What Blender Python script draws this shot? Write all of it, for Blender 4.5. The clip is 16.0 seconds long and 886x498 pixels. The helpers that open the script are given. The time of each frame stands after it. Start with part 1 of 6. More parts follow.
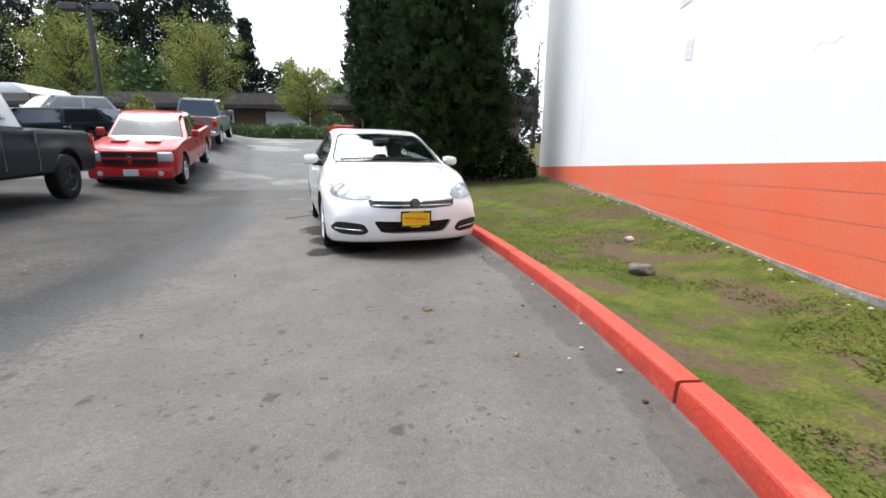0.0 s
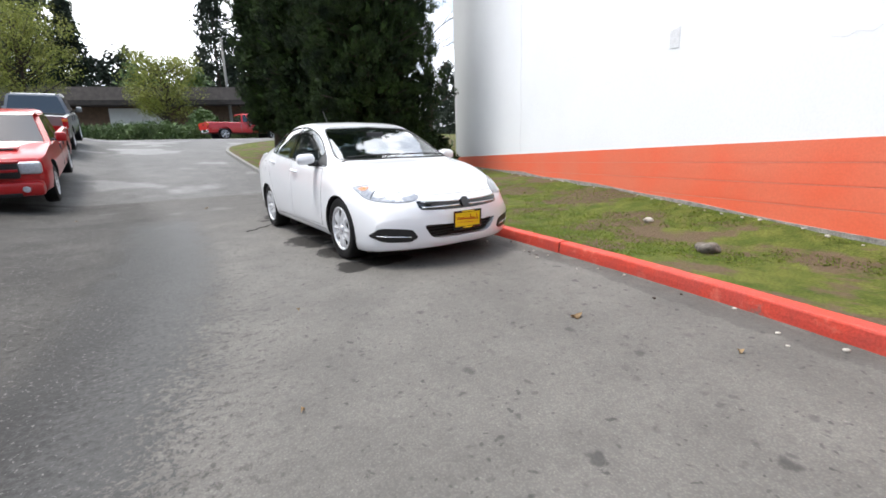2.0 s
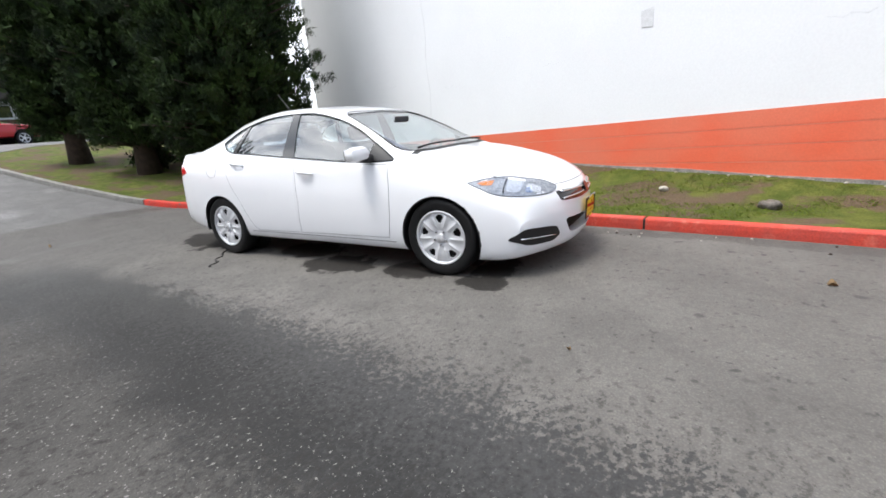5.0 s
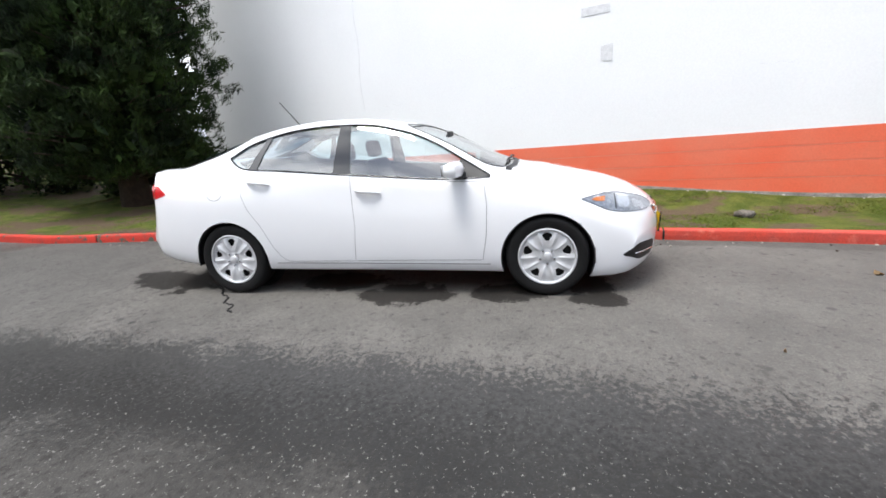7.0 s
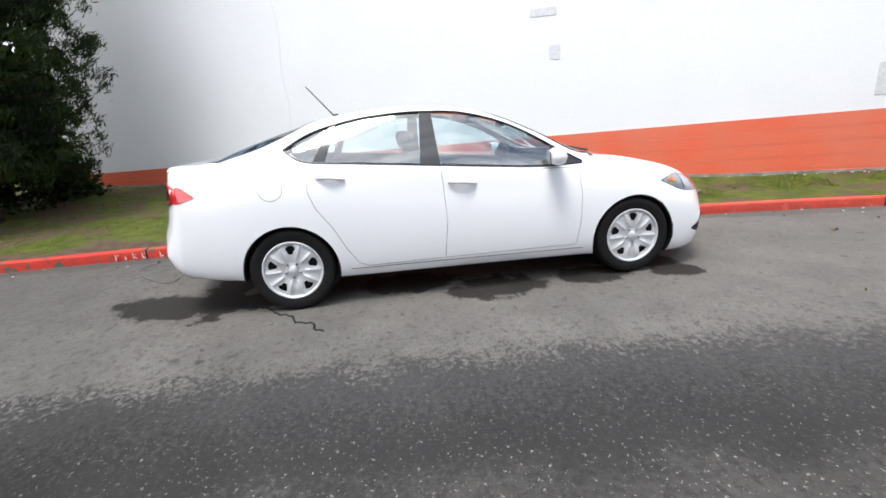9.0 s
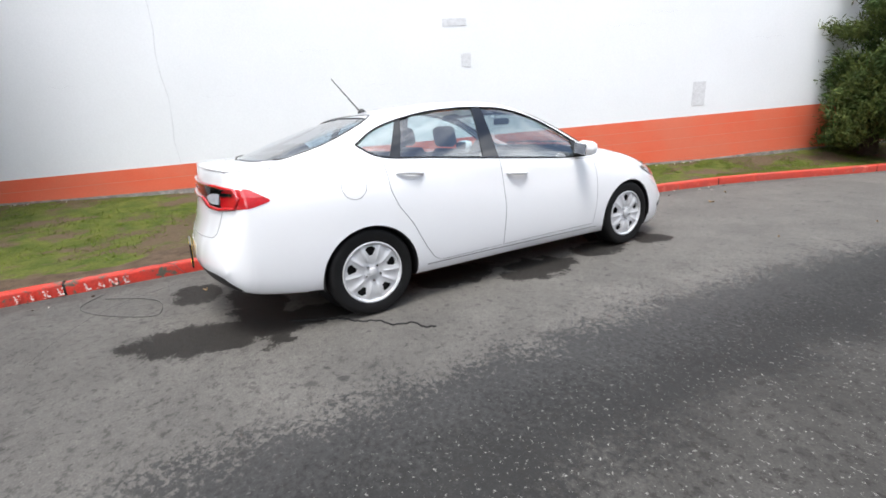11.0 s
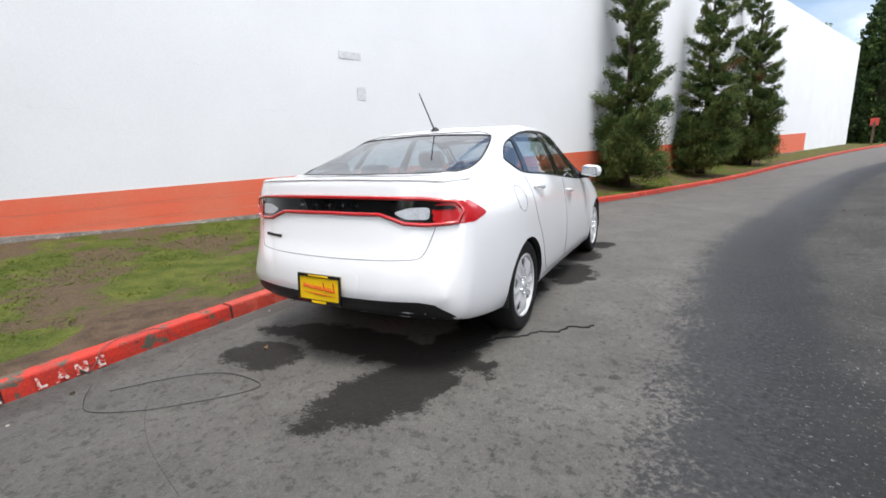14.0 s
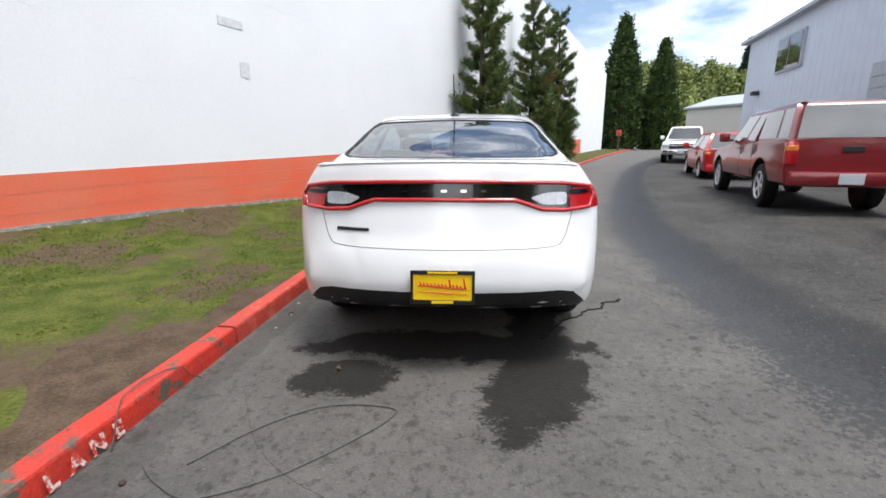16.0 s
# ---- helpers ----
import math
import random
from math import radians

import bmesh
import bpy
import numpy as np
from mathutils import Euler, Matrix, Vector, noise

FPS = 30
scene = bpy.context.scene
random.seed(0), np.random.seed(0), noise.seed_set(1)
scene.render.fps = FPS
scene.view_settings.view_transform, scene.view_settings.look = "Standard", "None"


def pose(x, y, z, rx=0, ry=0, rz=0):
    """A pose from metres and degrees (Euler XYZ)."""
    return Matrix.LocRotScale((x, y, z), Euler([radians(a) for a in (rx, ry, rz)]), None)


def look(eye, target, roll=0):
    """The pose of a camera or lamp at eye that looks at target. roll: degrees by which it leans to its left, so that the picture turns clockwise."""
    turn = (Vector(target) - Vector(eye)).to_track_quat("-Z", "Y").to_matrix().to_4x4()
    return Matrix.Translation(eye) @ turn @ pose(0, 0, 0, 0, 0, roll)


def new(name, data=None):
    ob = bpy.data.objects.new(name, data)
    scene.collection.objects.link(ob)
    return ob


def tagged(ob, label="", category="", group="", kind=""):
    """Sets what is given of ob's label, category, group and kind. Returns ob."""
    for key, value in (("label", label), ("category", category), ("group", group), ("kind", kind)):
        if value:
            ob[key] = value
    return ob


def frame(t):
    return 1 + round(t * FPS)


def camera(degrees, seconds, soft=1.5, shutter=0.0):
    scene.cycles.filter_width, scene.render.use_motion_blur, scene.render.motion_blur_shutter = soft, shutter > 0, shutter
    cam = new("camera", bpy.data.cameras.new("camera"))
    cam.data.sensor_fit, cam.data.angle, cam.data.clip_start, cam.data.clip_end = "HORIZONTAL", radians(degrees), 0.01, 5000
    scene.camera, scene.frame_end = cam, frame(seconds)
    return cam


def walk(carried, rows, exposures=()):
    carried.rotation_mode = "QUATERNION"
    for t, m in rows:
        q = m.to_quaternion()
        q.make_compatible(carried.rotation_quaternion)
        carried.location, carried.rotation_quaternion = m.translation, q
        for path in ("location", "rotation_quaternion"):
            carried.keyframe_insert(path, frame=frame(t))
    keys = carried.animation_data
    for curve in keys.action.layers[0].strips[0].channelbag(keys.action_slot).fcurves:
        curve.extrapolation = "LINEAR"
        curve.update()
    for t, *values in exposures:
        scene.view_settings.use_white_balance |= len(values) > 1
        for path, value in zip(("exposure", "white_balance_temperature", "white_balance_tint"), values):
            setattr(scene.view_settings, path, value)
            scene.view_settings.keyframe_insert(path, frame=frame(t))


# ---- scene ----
cam = camera(90.4, 16.0, soft=1.7)
METRES, EYE, TILT, LEAN, TURN = 14.5, 1.07, 0.0, 0.0, -19.0
ROWS = [
    (0.0, 0.0, 0.0, 0.0, 0.15, -11.93, -0.72),
    (0.5, -0.0247, 0.0096, 0.0005, -1.41, -12.76, -1.77),
    (1.0, -0.0545, 0.0163, 0.0005, -8.58, -12.0, 0.25),
    (1.5, -0.083, 0.0295, -0.0006, -13.07, -12.21, 1.07),
    (2.0, -0.1123, 0.044, 0.0012, -16.08, -12.98, 1.82),
    (2.5, -0.1418, 0.0584, 0.0021, -22.34, -13.4, 3.22),
    (3.0, -0.1669, 0.0808, 0.0027, -24.99, -14.01, 2.96),
    (5.5, -0.2685, 0.2027, 0.0093, -47.33, -15.06, 4.71),
    (6.0, -0.2879, 0.2295, 0.011, -52.83, -14.1, 4.26),
    (6.5, -0.3042, 0.2583, 0.0108, -56.36, -14.43, 4.71),
    (7.0, -0.3176, 0.2893, 0.0123, -60.0, -14.24, 3.6),
    (7.5, -0.3321, 0.3197, 0.0137, -66.94, -15.23, 3.68),
    (8.0, -0.3394, 0.3512, 0.0137, -69.76, -16.74, 3.01),
    (8.5, -0.3498, 0.3822, 0.015, -75.81, -15.44, 4.15),
    (9.0, -0.3551, 0.413, 0.014, -79.23, -15.51, 3.76),
    (9.5, -0.3584, 0.4438, 0.0146, -83.67, -15.56, 2.86),
    (10.0, -0.3637, 0.4748, 0.0158, -89.74, -16.16, 3.46),
    (12.5, -0.3342, 0.6256, 0.0139, -116.85, -13.55, 2.99),
    (13.0, -0.318, 0.6503, 0.0125, -120.87, -12.84, 3.39),
    (13.5, -0.3022, 0.6751, 0.0114, -127.15, -11.68, 3.01),
    (14.0, -0.2835, 0.6987, 0.0108, -132.81, -12.11, 2.01),
    (14.5, -0.2594, 0.7166, 0.0098, -137.07, -13.33, 0.73),
    (15.0, -0.2362, 0.7365, 0.0092, -145.24, -13.46, 1.8),
    (15.5, -0.2097, 0.7479, 0.0075, -150.2, -14.24, 2.1),
    (16.0, -0.1829, 0.7561, 0.0076, -157.11, -13.01, 0.23),
]
walk(cam, [(t, pose(0, 0, EYE, TILT, LEAN, TURN) @ pose(METRES * x, METRES * y, METRES * z, 90 + pitch, roll, yaw)) for t, x, y, z, yaw, pitch, roll in ROWS],
     [(0.0, 1.0), (2.5, 0.98), (3.0, 0.90), (5.5, 0.86), (10.0, 0.92), (12.5, 0.79), (14.0, 0.69), (16.0, 0.72)])

# ---- light ----
world = bpy.data.worlds.new("sky")
scene.world = world
world.use_nodes = True
SUN_DIR = Vector((-0.236, 0.165, 0.957)).normalized()


def build_sky():
    nt = world.node_tree
    bg = nt.nodes["Background"]
    sky = nt.nodes.new("ShaderNodeTexSky")
    sky.sky_type = "NISHITA"
    sky.sun_disc = False
    sky.sun_elevation = math.asin(SUN_DIR.z)
    sky.sun_rotation = math.atan2(SUN_DIR.x, SUN_DIR.y)
    sky.air_density, sky.dust_density = 1.0, 2.0
    tc = nt.nodes.new("ShaderNodeTexCoord")
    mp = nt.nodes.new("ShaderNodeMapping")
    mp.inputs["Scale"].default_value = (1.0, 1.0, 2.6)
    nz = nt.nodes.new("ShaderNodeTexNoise")
    nz.inputs["Scale"].default_value, nz.inputs["Detail"].default_value = 2.6, 7
    nz.inputs["Roughness"].default_value = 0.55
    rp = nt.nodes.new("ShaderNodeValToRGB")
    rp.color_ramp.elements[0].position, rp.color_ramp.elements[1].position = 0.30, 0.50
    shade = nt.nodes.new("ShaderNodeTexNoise")
    shade.inputs["Scale"].default_value, shade.inputs["Detail"].default_value = 4.5, 5
    cr = nt.nodes.new("ShaderNodeValToRGB")
    cr.color_ramp.elements[0].position, cr.color_ramp.elements[1].position = 0.35, 0.65
    cr.color_ramp.elements[0].color = (4.0, 4.7, 6.0, 1)
    cr.color_ramp.elements[1].color = (14.8, 15.2, 15.9, 1)
    mix = nt.nodes.new("ShaderNodeMix")
    mix.data_type = "RGBA"
    L = nt.links
    L.new(tc.outputs["Generated"], mp.inputs[0])
    L.new(mp.outputs[0], nz.inputs["Vector"])
    L.new(mp.outputs[0], shade.inputs["Vector"])
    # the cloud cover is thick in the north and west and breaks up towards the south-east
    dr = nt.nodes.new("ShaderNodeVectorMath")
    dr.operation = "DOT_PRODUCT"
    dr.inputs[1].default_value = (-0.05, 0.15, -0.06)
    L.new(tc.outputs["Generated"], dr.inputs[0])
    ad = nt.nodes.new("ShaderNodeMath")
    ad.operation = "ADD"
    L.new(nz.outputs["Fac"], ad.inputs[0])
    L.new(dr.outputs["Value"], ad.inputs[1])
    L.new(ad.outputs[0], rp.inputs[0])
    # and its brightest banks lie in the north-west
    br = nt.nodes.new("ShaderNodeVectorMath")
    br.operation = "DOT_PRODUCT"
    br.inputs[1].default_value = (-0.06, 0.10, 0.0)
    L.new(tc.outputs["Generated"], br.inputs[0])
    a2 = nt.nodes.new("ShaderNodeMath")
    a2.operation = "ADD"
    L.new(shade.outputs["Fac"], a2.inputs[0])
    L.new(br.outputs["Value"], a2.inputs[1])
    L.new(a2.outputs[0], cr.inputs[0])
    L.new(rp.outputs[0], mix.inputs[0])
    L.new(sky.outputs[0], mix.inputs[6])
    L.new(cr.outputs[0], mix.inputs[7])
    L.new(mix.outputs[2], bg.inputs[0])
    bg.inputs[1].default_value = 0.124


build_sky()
sun = new("sun", bpy.data.lights.new("sun", "SUN"))
sun.data.energy, sun.data.angle, sun.data.color = 2.1, radians(20), (1.0, 0.972, 0.93)
sun.matrix_world = look(SUN_DIR * 60, (0, 0, 0))


# ---- materials ----
def mat(name, col, rough=0.6, metal=0.0, var=0.15, scale=6.0, bump=0.0, bscale=60.0, col2=None, coat=0.0, spec=0.5, detail=6, island=0.0):
    """A surface with two scales of colour variation, fine relief and uneven roughness."""
    m = bpy.data.materials.new(name)
    m.use_nodes = True
    nt = m.node_tree
    N, L = nt.nodes, nt.links
    b = N["Principled BSDF"]
    b.inputs["Roughness"].default_value, b.inputs["Metallic"].default_value = rough, metal
    b.inputs["Coat Weight"].default_value, b.inputs["Coat Roughness"].default_value = coat, 0.03
    b.inputs["Specular IOR Level"].default_value = spec
    tc = N.new("ShaderNodeTexCoord")
    n1 = N.new("ShaderNodeTexNoise")
    n1.inputs["Scale"].default_value, n1.inputs["Detail"].default_value = scale, detail
    n2 = N.new("ShaderNodeTexNoise")
    n2.inputs["Scale"].default_value, n2.inputs["Detail"].default_value = bscale, 4
    L.new(tc.outputs["Object"], n1.inputs["Vector"])
    L.new(tc.outputs["Object"], n2.inputs["Vector"])
    mx = N.new("ShaderNodeMix")
    mx.data_type = "RGBA"
    c2 = col2 or [c * (1 - var) for c in col]
    mx.inputs[6].default_value, mx.inputs[7].default_value = (*col, 1), (*c2, 1)
    rp = N.new("ShaderNodeMapRange")
    rp.inputs[1].default_value, rp.inputs[2].default_value = 0.35, 0.65
    L.new(n1.outputs["Fac"], rp.inputs[0])
    L.new(rp.outputs[0], mx.inputs[0])
    out = mx.outputs[2]
    fine = N.new("ShaderNodeMapRange")
    fine.inputs[1].default_value, fine.inputs[2].default_value = 0.3, 0.7
    fine.inputs[3].default_value, fine.inputs[4].default_value = 1 - var * 0.7, 1 + var * 0.7
    L.new(n2.outputs["Fac"], fine.inputs[0])
    hs = N.new("ShaderNodeHueSaturation")
    L.new(out, hs.inputs["Color"])
    L.new(fine.outputs[0], hs.inputs["Value"])
    out = hs.outputs[0]
    if island:
        ge = N.new("ShaderNodeNewGeometry")
        mr = N.new("ShaderNodeMapRange")
        mr.inputs[3].default_value, mr.inputs[4].default_value = 1 - island, 1 + island
        L.new(ge.outputs["Random Per Island"], mr.inputs[0])
        h2 = N.new("ShaderNodeHueSaturation")
        L.new(out, h2.inputs["Color"])
        L.new(mr.outputs[0], h2.inputs["Value"])
        out = h2.outputs[0]
    L.new(out, b.inputs["Base Color"])
    if bump:
        bp = N.new("ShaderNodeBump")
        bp.inputs["Strength"].default_value, bp.inputs["Distance"].default_value = 0.6, bump
        L.new(n2.outputs["Fac"], bp.inputs["Height"])
        L.new(bp.outputs[0], b.inputs["Normal"])
    return m


def glass_mat(name, tint, rough=0.0, face=0.08):
    """Thin tinted glass: see-through, with a gloss that grows towards glancing views alike from both sides."""
    m = bpy.data.materials.new(name)
    m.use_nodes = True
    nt = m.node_tree
    N, L = nt.nodes, nt.links
    N.remove(N["Principled BSDF"])
    tr = N.new("ShaderNodeBsdfTransparent")
    tr.inputs[0].default_value = (*tint, 1)
    gl = N.new("ShaderNodeBsdfGlossy")
    gl.inputs["Roughness"].default_value = rough
    gl.inputs[0].default_value = (1, 1, 1, 1)
    lw = N.new("ShaderNodeLayerWeight")
    lw.inputs["Blend"].default_value = 0.5
    pw = N.new("ShaderNodeMath")
    pw.operation = "POWER"
    pw.inputs[1].default_value = 4.0
    L.new(lw.outputs["Facing"], pw.inputs[0])
    mr = N.new("ShaderNodeMapRange")
    mr.inputs[3].default_value, mr.inputs[4].default_value = face, 1.0
    L.new(pw.outputs[0], mr.inputs[0])
    mx = N.new("ShaderNodeMixShader")
    L.new(mr.outputs[0], mx.inputs[0])
    L.new(tr.outputs[0], mx.inputs[1])
    L.new(gl.outputs[0], mx.inputs[2])
    L.new(mx.outputs[0], N["Material Output"].inputs[0])
    return m


M_WHITE_PAINT = mat("white_car_paint", (0.83, 0.84, 0.86), 0.28, var=0.015, scale=2, bscale=300, coat=1.0)
M_RED_PAINT = mat("red_car_paint", (0.42, 0.012, 0.014), 0.3, var=0.06, scale=2, bscale=300, coat=0.4)
M_DARKRED_PAINT = mat("dark_red_car_paint", (0.20, 0.010, 0.014), 0.35, var=0.08, scale=2, bscale=300, coat=0.8)
M_DARK_PAINT = mat("dark_blue_grey_car_paint", (0.004, 0.010, 0.015), 0.4, var=0.1, scale=2, bscale=300, coat=0.12, spec=0.2)
M_SILVER_PAINT = mat("silver_grey_car_paint", (0.22, 0.225, 0.23), 0.35, metal=0.5, var=0.06, bscale=300, coat=0.8)
M_BLACK_PLASTIC = mat("black_plastic", (0.012, 0.012, 0.013), 0.5, var=0.2, scale=20, bscale=200, bump=0.0008)
M_GLOSS_BLACK = mat("gloss_black", (0.006, 0.006, 0.007), 0.12, var=0.1, coat=0.6)
M_SEAM = mat("seam_shadow_gap", (0.16, 0.16, 0.17), 0.8, var=0.1)
M_RUBBER = mat("tyre_rubber", (0.009, 0.009, 0.0095), 0.6, var=0.25, scale=15, bscale=120, bump=0.001, spec=0.25)
M_ALLOY = mat("silver_wheel_paint", (0.66, 0.67, 0.69), 0.36, metal=0.3, var=0.05, bscale=100)
M_STEEL = mat("dark_steel", (0.05, 0.05, 0.052), 0.5, metal=0.8, var=0.2)
M_CHROME = mat("chrome", (0.75, 0.76, 0.78), 0.08, metal=1.0, var=0.03)
M_CLOTH = mat("grey_seat_cloth", (0.07, 0.073, 0.08), 0.9, var=0.2, scale=30, bscale=300, bump=0.001)
M_CABIN = mat("dark_cabin_trim", (0.035, 0.036, 0.04), 0.7, var=0.15, scale=12, bscale=200, bump=0.001)
M_HEADLINER = mat("light_grey_headliner", (0.42, 0.42, 0.41), 0.9, var=0.05)
M_GLASS = glass_mat("car_window_glass", (0.74, 0.85, 0.86), 0.0, 0.18)
M_WINDSCREEN = glass_mat("windscreen_glass", (0.74, 0.83, 0.82), 0.0, 0.28)
M_REAR_GLASS = glass_mat("blue_tinted_rear_glass", (0.36, 0.46, 0.54), 0.0, 0.16)
M_LENS = glass_mat("clear_lamp_lens", (0.92, 0.93, 0.95), 0.0, 0.05)
M_RED_LENS = mat("red_lamp_lens", (0.50, 0.012, 0.016), 0.08, var=0.12, scale=40, coat=1.0)
M_AMBER = mat("amber_reflector", (0.75, 0.22, 0.03), 0.15, var=0.1, scale=60, coat=1.0)
M_REFLECTOR = mat("lamp_reflector_chrome", (0.60, 0.63, 0.68), 0.3, metal=0.3, var=0.2, scale=25)
M_LAMP_DARK = mat("dark_lamp_housing", (0.40, 0.42, 0.45), 0.3, metal=0.35, var=0.3, scale=35)
M_YELLOW = mat("yellow_plate_card", (0.86, 0.55, 0.005), 0.45, var=0.04)
M_PLATE_RED = mat("red_lettering", (0.55, 0.01, 0.01), 0.5, var=0.05)
M_PLATE_WHITE = mat("pale_plate", (0.55, 0.58, 0.62), 0.45, var=0.08, scale=30)
M_BARK = mat("brown_bark", (0.055, 0.036, 0.026), 0.9, var=0.45, scale=9, bscale=50, bump=0.012)
M_KERB_RED = mat("worn_red_kerb_paint", (0.50, 0.048, 0.026), 0.62, var=0.3, scale=5, bscale=70, bump=0.003, col2=(0.40, 0.05, 0.035))
M_KERB_GREY = mat("grey_kerb_concrete", (0.20, 0.195, 0.18), 0.85, var=0.25, scale=6, bscale=80, bump=0.003)
M_JOINT = mat("dark_joint", (0.03, 0.027, 0.024), 0.95, var=0.3, scale=20)
M_LEAF_DARK = mat("dark_conifer_foliage", (0.005, 0.012, 0.004), 0.75, var=0.4, scale=1.6, bscale=7, col2=(0.030, 0.054, 0.011), island=0.5, spec=0.2)
M_LEAF_PINE = mat("green_pine_foliage", (0.042, 0.078, 0.022), 0.75, var=0.3, scale=2.2, bscale=9, col2=(0.125, 0.150, 0.042), island=0.4, spec=0.2)
M_LEAF_CYP = mat("cypress_foliage", (0.022, 0.040, 0.012), 0.75, var=0.3, scale=1.0, bscale=8, col2=(0.05, 0.085, 0.018), island=0.4, spec=0.2)
M_LEAF_SPRING = mat("yellow_green_spring_leaves", (0.17, 0.20, 0.035), 0.6, var=0.25, scale=1, bscale=8, col2=(0.26, 0.27, 0.06), island=0.35, spec=0.2)
M_LEAF_HEDGE = mat("hedge_leaves", (0.055, 0.10, 0.025), 0.6, var=0.35, scale=1.5, bscale=9, col2=(0.08, 0.13, 0.03), island=0.4)
M_LEAF_FAR = mat("far_forest_foliage", (0.016, 0.030, 0.014), 0.85, var=0.35, scale=0.2, bscale=2, island=0.4)
M_LEAF_HILL = mat("pale_hill_foliage", (0.19, 0.23, 0.06), 0.8, var=0.4, scale=0.2, bscale=2, island=0.45)


def wear(m, under, scale, lo, hi):
    """Lets an under-colour show through a material in ragged patches."""
    nt = m.node_tree
    N, L = nt.nodes, nt.links
    b = N["Principled BSDF"]
    src = b.inputs["Base Color"].links[0].from_socket
    tc = N.new("ShaderNodeTexCoord")
    n = N.new("ShaderNodeTexNoise")
    n.inputs["Scale"].default_value, n.inputs["Detail"].default_value, n.inputs["Roughness"].default_value = scale, 8, 0.68
    r = N.new("ShaderNodeMapRange")
    r.inputs[1].default_value, r.inputs[2].default_value = lo, hi
    mx = N.new("ShaderNodeMix")
    mx.data_type = "RGBA"
    mx.inputs[7].default_value = (*under, 1)
    L.new(tc.outputs["Object"], n.inputs["Vector"])
    L.new(n.outputs["Fac"], r.inputs[0])
    L.new(r.outputs[0], mx.inputs[0])
    L.new(src, mx.inputs[6])
    L.new(mx.outputs[2], b.inputs["Base Color"])


wear(M_KERB_RED, (0.13, 0.11, 0.095), 2.6, 0.60, 0.66)
wear(M_KERB_RED, (0.62, 0.16, 0.11), 4.5, 0.56, 0.72)
M_KERB_WORN = mat("chipped_red_kerb_paint", (0.55, 0.030, 0.014), 0.6, var=0.3, scale=5, bscale=70, bump=0.004, col2=(0.42, 0.035, 0.022))
wear(M_KERB_WORN, (0.085, 0.085, 0.062), 6.5, 0.555, 0.60)
wear(M_KERB_WORN, (0.05, 0.045, 0.035), 19.0, 0.62, 0.66)


def pchip(keys):
    """A smooth curve through (position, value) pairs that does not overshoot."""
    k = sorted(keys)
    xs, ys = np.array([a for a, _ in k], float), np.array([b for _, b in k], float)
    h = np.diff(xs)
    d = np.diff(ys) / h
    m = np.zeros(len(xs))
    m[0], m[-1] = d[0], d[-1]
    for i in range(1, len(xs) - 1):
        if d[i - 1] * d[i] > 0:
            w1, w2 = 2 * h[i] + h[i - 1], h[i] + 2 * h[i - 1]
            m[i] = (w1 + w2) / (w1 / d[i - 1] + w2 / d[i])

    def f(x):
        x = min(max(x, xs[0]), xs[-1])
        i = min(int(np.searchsorted(xs, x, "right")) - 1, len(h) - 1)
        t = (x - xs[i]) / h[i]
        return float((2 * t**3 - 3 * t * t + 1) * ys[i] + (t**3 - 2 * t * t + t) * h[i] * m[i] + (3 * t * t - 2 * t**3) * ys[i + 1] + (t**3 - t * t) * h[i] * m[i + 1])

    return f


def smooth01(x):
    x = min(max(x, 0.0), 1.0)
    return x * x * (3 - 2 * x)


RAMP = pchip([(-400, 2.6), (-140, 2.6), (-60, 1.30), (-20, 0.42), (-1, 0.0), (12.6, 0.0), (14, 0.07), (16, 0.33), (20, 0.86), (26, 1.58), (30, 1.95), (33, 2.08), (38, 2.05), (400, 2.05)])


def ground_z(x, y):
    """Height of the paved lot: level round the car, rising beyond and slightly to the west."""
    west = smooth01((-x - 1.8) / 3.0)
    return RAMP(y) + west * (0.12 + 0.036 * min(max(y - 8, 0), 8)) * (1 - smooth01((abs(y) - 30) / 20))


KERB_X = pchip([(-70, -29), (-40, -17.0), (-21.5, -8.6), (-11.7, -4.4), (-6.5, -1.95), (-1.0, 0.52), (1.34, 1.56), (4.05, 2.12), (6.3, 2.40), (8.8, 2.51), (10.2, 2.54), (12.2, 2.50), (13.8, 2.42), (15.8, 2.24), (17, 2.15), (20, 2.12), (22, 2.15), (23.6, 2.45), (24.5, 2.95), (25.5, 3.75), (26.8, 5.1), (27.6, 7.0), (28.0, 9.0), (28.4, 14.0)])
WALL_X = lambda y: 2.72 + 0.42 * y
WALL_FOOT = pchip([(-40, 1.1), (-20, 0.66), (-8, 0.40), (-2.6, 0.29), (1.5, 0.22), (3.5, 0.29), (7, 0.38), (10, 0.40), (14.5, 0.42), (18, 0.85), (24, 1.6), (28.4, 2.05)])


# ---- building tools ----
def part(name, bm, material, parent=None, label="", smooth=False):
    """Links a bmesh as one mesh object under a thing, a part or nothing."""
    me = bpy.data.meshes.new(name)
    bm.to_mesh(me)
    bm.free()
    for ma in material if isinstance(material, (list, tuple)) else [material]:
        me.materials.append(ma)
    if smooth:
        me.shade_smooth()
        if smooth != "all":
            me.set_sharp_from_angle(angle=radians(38))
    ob = new(name, me)
    ob.parent = parent
    if label:
        ob["label"] = label
    return ob


def empty(name, m, label, category, group="", kind=""):
    ob = new(name)
    ob.empty_display_size = 0.2
    ob.matrix_world = m
    return tagged(ob, label, category, group, kind)


